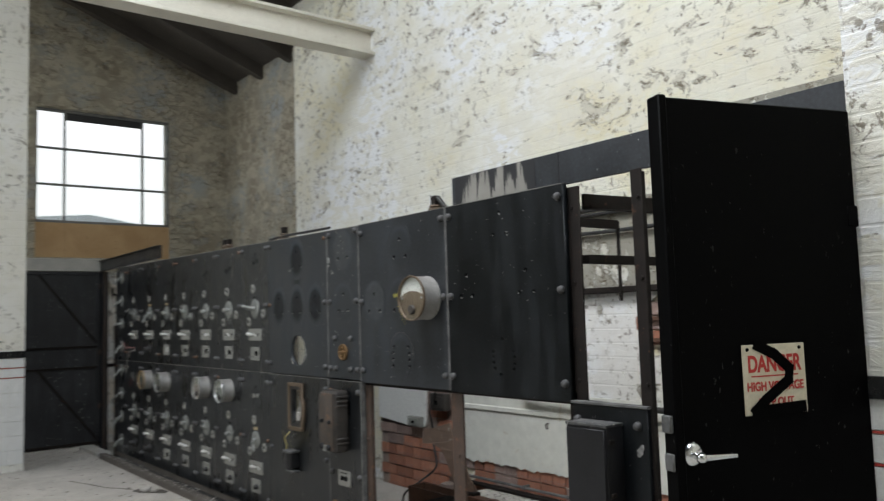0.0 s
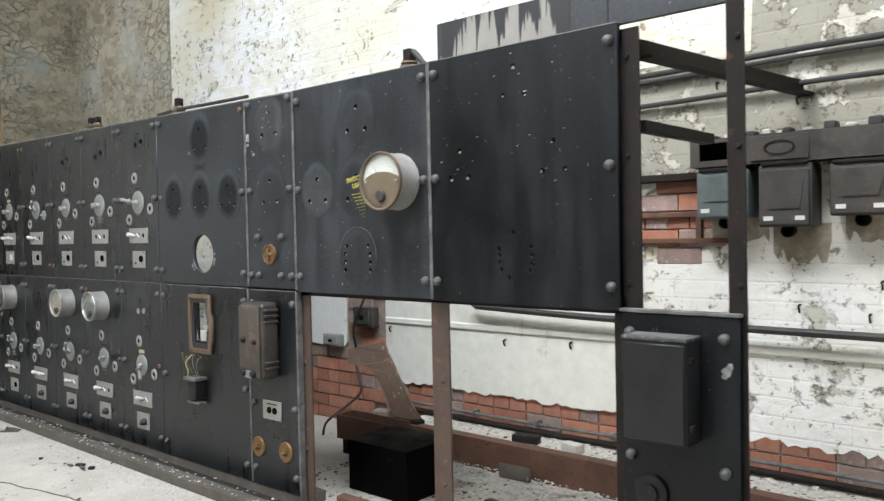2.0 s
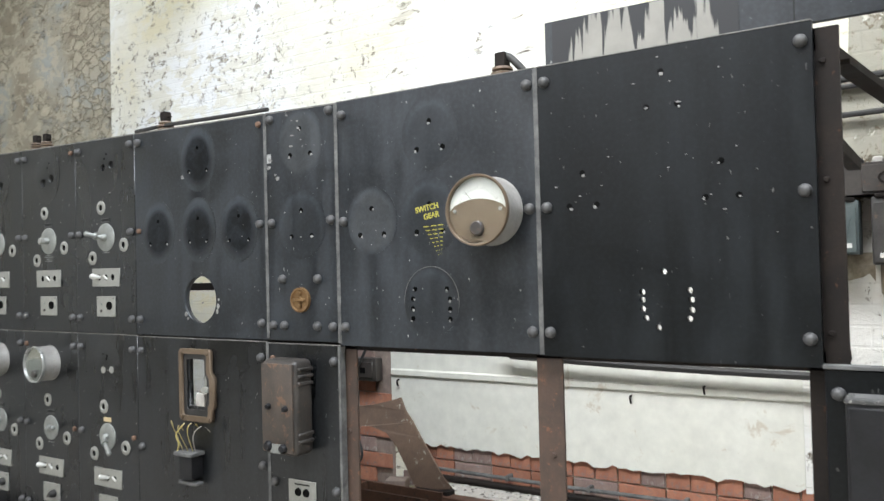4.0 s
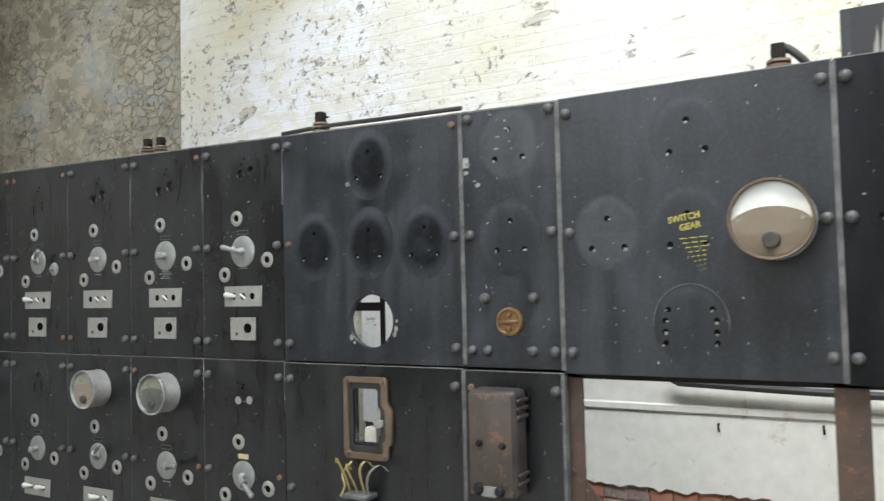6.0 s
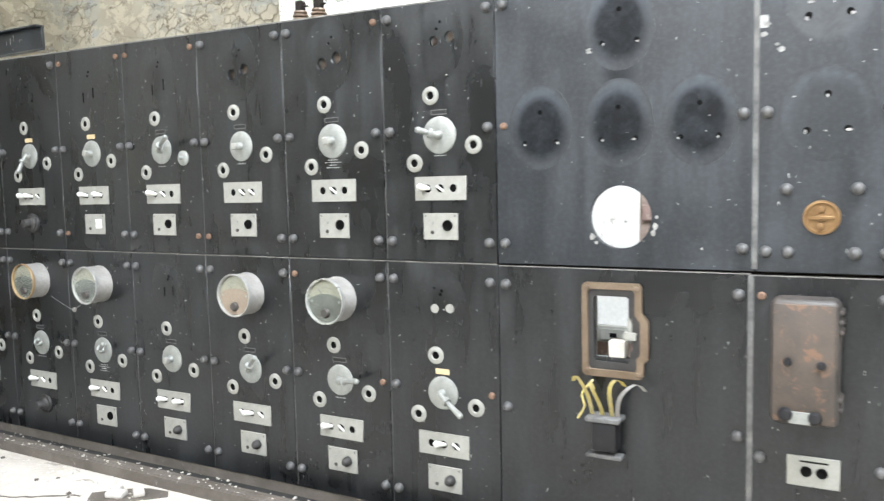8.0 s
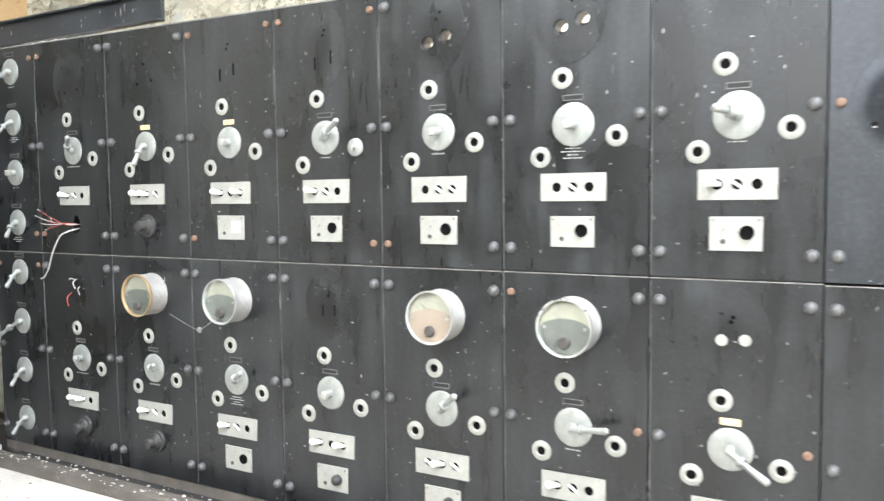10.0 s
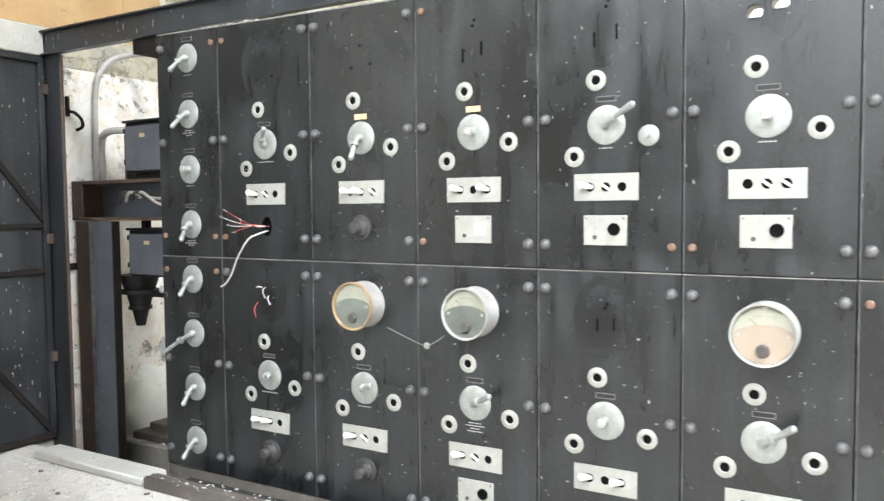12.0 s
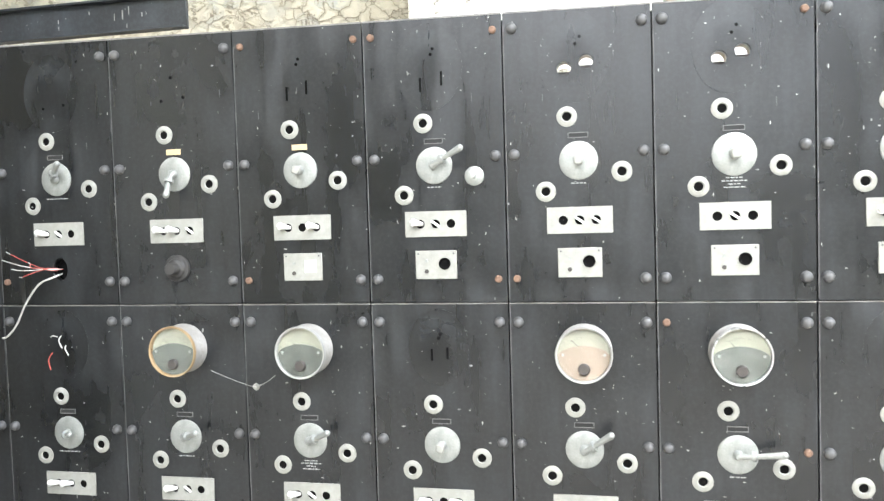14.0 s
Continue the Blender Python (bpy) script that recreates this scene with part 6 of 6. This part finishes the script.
for y0, y1, z0, z1 in ((-GL, 0, 0.0, 0.035), (-GL, 0, 2.18, 2.215), (-0.035, 0, 0.035, 2.18), (-GL, -GL + 0.035, 0.035, 2.18), (-GL + 0.035, -0.035, 1.235, 1.262), (-GL + 0.035, -0.035, 0.97, 0.997)):
    part("angle_bar", boxes((0.004, 0.032, y0, y1, z0, z1), bev=0.002), DARK_STEEL if z1 - z0 < 0.1 and z1 < 2.0 else GATE_STEEL, gt)
for ya, za, yb, zb in ((-0.74, 2.17, -0.036, 1.275), (-0.74, 0.96, -0.036, 0.045)):
    b = bmesh.new()
    m = (Vector((0, yb, zb)) - Vector((0, ya, za)))
    box(b, -0.003, 0.028, -0.014, 0.014, 0, m.length)
    bmesh.ops.transform(b, matrix=Matrix.Translation((0.006, ya, za)) @ m.to_track_quat("Z", "X").to_matrix().to_4x4(), verts=b.verts)
    part("brace", b, DARK_STEEL, gt, smooth=False)
for z in (0.45, 1.14, 2.0):
    part("hinge", boxes((0.004, 0.05, -0.02, 0.03, z, z + 0.06), bev=0.004), BROWN_POST, gt)
for j in range(26):
    y, z = rng.uniform(-0.6, -0.06), rng.uniform(0.1, 2.1)
    part("pale_scrape", boxes((0.004, 0.0052, y, y + rng.uniform(0.003, 0.008), z, z + rng.uniform(0.008, 0.03))), CHIP, gt)
gp = thing("gate_post", (-6.505, 0.1, -0.3), "black steel angle post carrying the gate", "post")
part("flange", boxes((-0.09, 0.09, 0, 0.016, 0, 2.535), bev=0.002), GATE_STEEL, gp)
part("edge", boxes((0.09, 0.098, 0.001, 0.02, 0, 2.53), bev=0.002), BROWN_POST, gp, "rusty edge of the post")
part("web", boxes((-0.09, -0.075, 0.016, 0.1, 0, 2.535), bev=0.002), GATE_STEEL, gp)

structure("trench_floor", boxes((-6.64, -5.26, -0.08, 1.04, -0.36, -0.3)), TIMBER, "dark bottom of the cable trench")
co = thing("steel_column", (-6.41, 0.274, -0.3), "blue-grey rolled steel column with a brown rusty side", "column")
part("web", boxes((-0.03, 0.172, 0.022, 0.034, 0, 1.58)), BLUE_STEEL, co)
part("flange", boxes((-0.042, -0.03, 0.0, 0.05, 0, 1.58), bev=0.002), STRIP, co)
part("flange", boxes((0.172, 0.184, 0.0, 0.05, 0, 1.58), bev=0.002), DARK_STEEL, co)
part("side_plate", boxes((-0.17, -0.042, 0.006, 0.02, 0, 1.58), bev=0.002), BROWN_POST, co, "brown rusty side plate")
xb = thing("channel_beam", (-6.61, 0.28, 1.285), "rusty steel channel lying on the column with loose wires inside", "beam")
part("web", boxes((0, 1.25, 0.2, 0.215, 0, 0.235)), BLUE_STEEL, xb)
part("flange", boxes((0, 1.25, 0, 0.2, 0, 0.018), bev=0.002), BROWN_POST, xb)
part("flange", boxes((0, 1.25, 0, 0.2, 0.217, 0.235), bev=0.002), BROWN_POST, xb)
part("end_plate", boxes((0.002, 0.02, 0.002, 0.2, 0.018, 0.217)), BROWN_POST, xb)
part("end_lip", boxes((0.02, 0.1, 0.002, 0.014, 0.018, 0.217), bev=0.002), BROWN_POST, xb)
for j in range(4):
    part("loose_wire", tube([(0.42 + 0.06 * j, 0.02, 0.1 + 0.01 * j), (0.52 + 0.05 * j, -0.02, 0.16), (0.62 + 0.05 * j, 0.03, 0.15 - 0.02 * j), (0.8 + 0.04 * j, 0.1, 0.12)], 0.009, 6), WIRE_GREY if j % 2 else BAKELITE, xb)


def iron_box(x0, x1, y0, y1, z0, z1, label):
    th = thing("cable_box", (x0, y0, z0), label, "cable box", "iron cable boxes")
    w, d, h = x1 - x0, y1 - y0, z1 - z0
    part("body", boxes((0, w, 0, d, 0, h), bev=0.008, seg=2), BLACK_CASE, th)
    part("lid", boxes((0.012, w - 0.012, -0.014, 0, 0.012, h - 0.02), bev=0.004), BLUE_STEEL, th, "scratched blue-grey lid")
    part("lip", boxes((-0.006, w + 0.006, -0.02, d, h, h + 0.014), bev=0.003), BLACK_CASE, th)
    part("nameplate", boxes((w * 0.42, w * 0.42 + 0.045, -0.0165, -0.014, h * 0.7, h * 0.7 + 0.022)), TAG, th)
    for z in (0.05, h - 0.06):
        for xa in (-0.014, w):
            part("hinge", boxes((xa, xa + 0.014, -0.006, 0.02, z, z + 0.03), bev=0.002), DARK_STEEL, th)
    return th


b1 = iron_box(-6.2, -5.86, 0.36, 0.6, 1.56, 1.85, "black iron cable box with scratched grey lid on the beam")
part("stand", boxes((0.05, 0.3, 0.03, 0.2, -0.04, 0.0)), DARK_STEEL, b1)
part("bracket", boxes((-0.1, 0.0, 0.1, 0.13, 0.04, 0.2), (-0.12, -0.1, 0.08, 0.2, -0.03, 0.24), bev=0.004), BAKELITE, b1)
b2 = iron_box(-6.22, -5.86, 0.38, 0.58, 0.955, 1.225, "black iron cable box with scratched grey lid under the beam")
part("strap", boxes((0.05, 0.09, 0.05, 0.09, 0.27, 0.335), (0.27, 0.31, 0.05, 0.09, 0.27, 0.335)), DARK_STEEL, b2)
fun = bmesh.new()
for r0, r1, z0, z1 in ((0.09, 0.12, -0.09, 0.0), (0.12, 0.12, -0.11, -0.09), (0.06, 0.08, -0.19, -0.11), (0.07, 0.07, -0.21, -0.19), (0.028, 0.05, -0.31, -0.21)):
    bmesh.ops.create_cone(fun, cap_ends=True, segments=14, radius1=r0, radius2=r1, depth=z1 - z0, matrix=Matrix.Translation((-0.03, 0.09, (z0 + z1) / 2)))
part("sealing_end", fun, BLACK_CASE, b2, "black cast sealing end")
part("clamp_bar", boxes((-0.25, 0.62, 0.08, 0.11, -0.13, -0.1)), DARK_STEEL, b2)
solo("wall_conduit", tube([(END + 0.05, 0.43, 1.5), (END + 0.05, 0.43, 1.8), (END + 0.05, 0.44, 2.08), (END + 0.055, 0.49, 2.22), (END + 0.1, 0.58, 2.3), (END + 0.3, 0.66, 2.31), (-5.8, 0.6, 2.2)], 0.017), WIRE_GREY, "grey conduit bent over from the plastered wall", "conduit")
solo("wall_conduit", tube([(END + 0.05, 0.47, 1.5), (END + 0.05, 0.47, 1.75), (END + 0.15, 0.44, 1.82), (-6.22, 0.42, 1.82)], 0.022), WIRE_GREY, "grey conduit running into the cable box", "conduit")
hk = thing("wall_bracket", (END + 0.006, 0.3, 1.95), "rusty iron hook fixed to the plaster", "hook")
part("strap", boxes((0, 0.02, -0.04, -0.02, -0.04, 0.08), bev=0.002), DARK_STEEL, hk)
part("hook", tube([(0.01, -0.03, -0.01), (0.05, -0.01, -0.02), (0.07, 0.02, -0.06), (0.06, 0.03, -0.1), (0.03, 0.01, -0.12)], 0.01, 8), DARK_STEEL, hk)
for z in (1.005, ):
    solo("wall_strap", boxes((END + 0.006, END + 0.03, 0.2, 0.36, z - 0.02, z + 0.02), bev=0.003), DARK_STEEL, "short dark strap on the plaster", "strap")
hp = bmesh.new()
bmesh.ops.create_icosphere(hp, subdivisions=4, radius=1)
for v in hp.verts:
    n = noise.noise(v.co * 2.1)
    v.co = Vector((END + 0.02 + 0.12 * v.co.x, 0.82 + 0.26 * v.co.y * (1 + 0.2 * n), max(-0.11, 0.02 + 0.29 * v.co.z * (1 + 0.15 * n))))
solo("plaster_mound", hp, PLASTER_GREY, "lump of grey render at the foot of the wall", "render")
SOOTY_CONCRETE = plain("sooty_concrete", (0.2, 0.185, 0.165), (0.36, 0.335, 0.3), 0.9, scale=4, bump=0.5, dirt=(0.34, 0.31, 0.27), dirt_at=0.6)
structure("trench_step", boxes((-6.58, -5.32, 0.5, 0.98, -0.3, -0.1), bev=0.012), SOOTY_CONCRETE, "sooty concrete step behind the cable trench")
for j, (y, z, l) in enumerate(((0.54, -0.1, 0.7), (0.62, -0.055, 0.66), (0.72, -0.01, 0.6))):
    b = boxes((-6.45 + 0.06 * j, -5.42, y, y + 0.14, z, z + 0.045), bev=0.004)
    solo("loose_plank", b, TIMBER, "broken dark plank lying behind the board", "plank", "loose planks", smooth=False)
part("wing_nut", boxes((-0.03, 0.03, 0.0, 0.012, 0.924, 0.936), (-0.035, -0.02, 0.0, 0.014, 0.93, 0.96), (0.02, 0.035, 0.0, 0.014, 0.9, 0.93), bev=0.004), PALE_PLATE, th_low, "pale wing nut at the panel edge")

# ---------------------------------------------------------------- litter


def bank_z(x, y):
    """Height of the crumbled bank in front of the steel beam."""
    u = (y - 0.55) / 0.45
    return max(0.0, 0.03 * u * u * (1 + 0.6 * noise.noise(Vector(((x - 1.4) / 3.3 * 26, u * 3, 2)))))


def litter(name, spots, mat_, label, lo=0.006, hi=0.03, follow=False):
    """Flakes and crumbs: small uneven shards lying on a surface."""
    bm = bmesh.new()
    r = random.Random(name + label)
    for n, x0, x1, y0, y1, z in spots:
        for _ in range(n):
            x, y, s = r.uniform(x0, x1), r.uniform(y0, y1), r.uniform(lo, hi)
            k = r.choice((3, 4, 5))
            if follow:
                z = bank_z(x, y) - 0.002
            a0, h = r.uniform(0, 6.3), s * r.uniform(0.08, 0.5)
            low = [bm.verts.new((x + s * math.cos(a0 + 6.283 * j / k) * r.uniform(0.6, 1), y + s * math.sin(a0 + 6.283 * j / k) * r.uniform(0.6, 1), z)) for j in range(k)]
            up = [bm.verts.new((v.co.x * 0.8 + x * 0.2, v.co.y * 0.8 + y * 0.2, z + h * r.uniform(0.6, 1.2))) for v in low]
            bm.faces.new(up)
            for j in range(k):
                bm.faces.new((low[j], low[(j + 1) % k], up[(j + 1) % k], up[j]))
    ob = new(name, mesh_of(name, bm, mat_))
    return tagged(ob, label, "litter", kind="stuff")


litter("paint_flakes", ((420, -6.4, 0.5, -1.6, -0.22, 0.0), (260, -5.5, 3.0, -3.5, -1.4, 0.0), (420, -0.5, 2.2, 0.2, 0.98, 0.0), (1500, -0.3, 3.1, 1.03, 1.36, 0.164), (500, -0.2, 3.0, 0.75, 0.98, 0.035), (500, -6.55, -5.4, -0.9, -0.21, 0.0), (130, -6.5, -5.5, 0.52, 0.95, -0.102)), DUST, "pale flakes of paint and plaster on the floor", 0.004, 0.028)
litter("plaster_crumbs", ((1900, -0.2, 3.0, 0.66, 0.99, 0.0),), DUST, "broken plaster crumbs banked against the beam", 0.006, 0.032, True)
litter("dark_grit", ((700, -0.2, 3.0, 0.62, 0.99, 0.0),), TIMBER, "dark grit among the broken plaster", 0.004, 0.02, True)
litter("fine_flakes", ((90, -5.25, -4.8, 0.002, 0.028, 2.203), (260, -5.4, 0.05, -0.205, -0.135, 0.055), (200, -5.4, 0.05, -0.12, -0.012, 0.012), (1300, -4.8, 0.3, -0.55, -0.212, 0.0), (1500, -2.4, 0.3, -0.36, -0.212, 0.0), (700, -0.2, 3.0, 0.9, 0.99, 0.05), (600, -0.2, 3.0, 0.75, 0.9, 0.03), (500, -0.5, 2.2, 0.2, 0.75, 0.0)), DUST, "fine crumbs of plaster along the kerb and beam", 0.002, 0.013)
litter("dark_crumbs", ((160, -6.2, 0.5, -1.6, -0.22, 0.0), (420, -0.5, 2.2, 0.2, 0.75, 0.0), (420, -0.3, 3.1, 1.03, 1.36, 0.164)), TIMBER, "dark crumbs and chips on the floor", 0.004, 0.018)
for x, y, w, l, h, rz, mt in ((0.55, 1.2, 0.16, 0.07, 0.05, 12, BLACK_CASE), (0.86, 1.2, 0.12, 0.07, 0.05, -14, DUST), (0.68, 0.9, 0.2, 0.012, 0.08, 4, TIMBER), (0.75, 0.62, 0.1, 0.05, 0.03, -12, BLACK_CASE), (-0.55, 1.12, 0.12, 0.1, 0.06, 20, MORTAR)):
    b = boxes((-w / 2, w / 2, -l / 2, l / 2, 0, h), bev=0.008, seg=2)
    ob = solo("rubble_piece", b, mt, "loose piece of rubble behind the board", "rubble", "rubble pieces")
    ob.location, ob.rotation_euler = (x, y, 0.165 if y > 1.05 else (0.05 if y > 0.8 else 0.0)), (0, 0, radians(rz))


def flat_patch(name, loop, mat_, label, category, z=0.004):
    """A thin irregular patch lying on the floor."""
    bm = sheet(loop, [], 0.0005, z)
    for v in bm.verts:
        v.co = (v.co.x, v.co.z, v.co.y)
    return solo(name, bm, mat_, label, category, smooth=False)


cr = random.Random(21)


def crack(points, w):
    """The outline of a wandering crack."""
    a, b = [], []
    for (x0, y0), (x1, y1) in zip(points, points[1:]):
        for k in range(8):
            u = k / 8
            x, y = x0 + (x1 - x0) * u + cr.uniform(-0.008, 0.008), y0 + (y1 - y0) * u + cr.uniform(-0.008, 0.008)
            d = w * cr.uniform(0.4, 1.2)
            a.append((x, y - d))
            b.append((x, y + d))
    return a + b[::-1]


# the hollow has no depth; its shade is a dark patch on the slab
flat_patch("broken_floor", [(-3.24, -0.47), (-3.12, -0.44), (-3.02, -0.36), (-2.93, -0.27), (-2.98, -0.225), (-3.1, -0.24), (-3.2, -0.3), (-3.3, -0.4)], TIMBER, "dark flat patch painted as the shade in a broken hollow beside the kerb", "hollow")
flat_patch("floor_crack", crack([(-2.6, -0.98), (-1.82, -0.82), (-1.2, -0.69), (-0.7, -0.62)], 0.004), TIMBER, "thin dark crack in the concrete floor", "crack")
flat_patch("floor_crack", crack([(-4.2, -0.78), (-3.6, -0.6), (-3.28, -0.42)], 0.006), TIMBER, "dark crack running to the broken floor", "crack")
for x, y, w, l, h, rz, mt in ((-3.15, -0.38, 0.09, 0.06, 0.03, 20, DUST), (-3.07, -0.32, 0.07, 0.05, 0.025, -35, CONCRETE), (-3.2, -0.34, 0.05, 0.05, 0.03, 10, DUST), (-1.69, -0.37, 0.06, 0.03, 0.016, 25, BLACK_CASE), (-1.62, -0.39, 0.07, 0.02, 0.014, -10, TIMBER), (-1.56, -0.36, 0.035, 0.03, 0.02, 40, BLACK_CASE), (-1.74, -0.41, 0.05, 0.02, 0.012, 5, TIMBER), (-2.05, -0.46, 0.025, 0.02, 0.012, 60, BLACK_CASE)):
    ob = solo("floor_debris", boxes((-w / 2, w / 2, -l / 2, l / 2, 0, h), bev=min(h, l) * 0.3, seg=2), mt, "small broken lump lying on the concrete floor", "debris", "floor debris")
    ob.location, ob.rotation_euler = (x, y, 0.004 if x < -2.9 else 0.0), (0, 0, radians(rz))

# ---------------------------------------------------------------- bare brickwork, brick by brick
BRICKS = []
for k in range(6):
    b = bmesh.new()
    full = k < 3
    w = 0.243 if full else 0.118
    box(b, 0, w, -0.016, 0.0, 0, 0.086, bev=0.0035)
    r = random.Random(k)
    for v in b.verts:
        v.co += Vector((r.uniform(-0.0025, 0.0025), r.uniform(-0.003, 0.002), r.uniform(-0.0025, 0.0025)))
    BRICKS.append(mesh_of("brick", b, BRICK if k % 3 < 2 else BRICK_PALE))


def brickwork(name, x0, x1, z0, z1, y, label, header_rows=(), keep=None, seed=1):
    th = tagged(new(name), label, "brickwork", kind="structure")
    r = random.Random(seed)
    row, z = 0, z0
    while z + 0.07 <= z1:
        head = row in header_rows
        step = 0.125 if head else 0.25
        x = x0 - (0.0 if row % 2 else step / 2)
        while x + step * 0.9 <= x1 + 0.06:
            if x >= x0 - 0.07 and (keep is None or keep(x + step / 2, z + 0.04)):
                share("brick", BRICKS[(3 if head else 0) + (r.randrange(3) if r.random() < 0.6 else 0)], th, (x, y + r.uniform(-0.003, 0.003), z))
            x += step
        z += 0.093
        row += 1
    return th


brickwork("brick_band", -0.72, 3.1, 0.006, 0.39, BACK - 0.001, "red brick courses bare below the broken plaster", (1, 3))
brickwork("brick_patch", 1.15, 1.68, 1.2, 1.66, BACK - 0.004, "bare red bricks where the whitewash fell off", (2,), seed=3)
brickwork("brick_pier_face", -1.9, -0.85, 0.004, 1.68, 1.4, "mixed red and sooty bricks of the pier", (3, 8), lambda x, z: z < 0.56 or x > -1.1, seed=5)
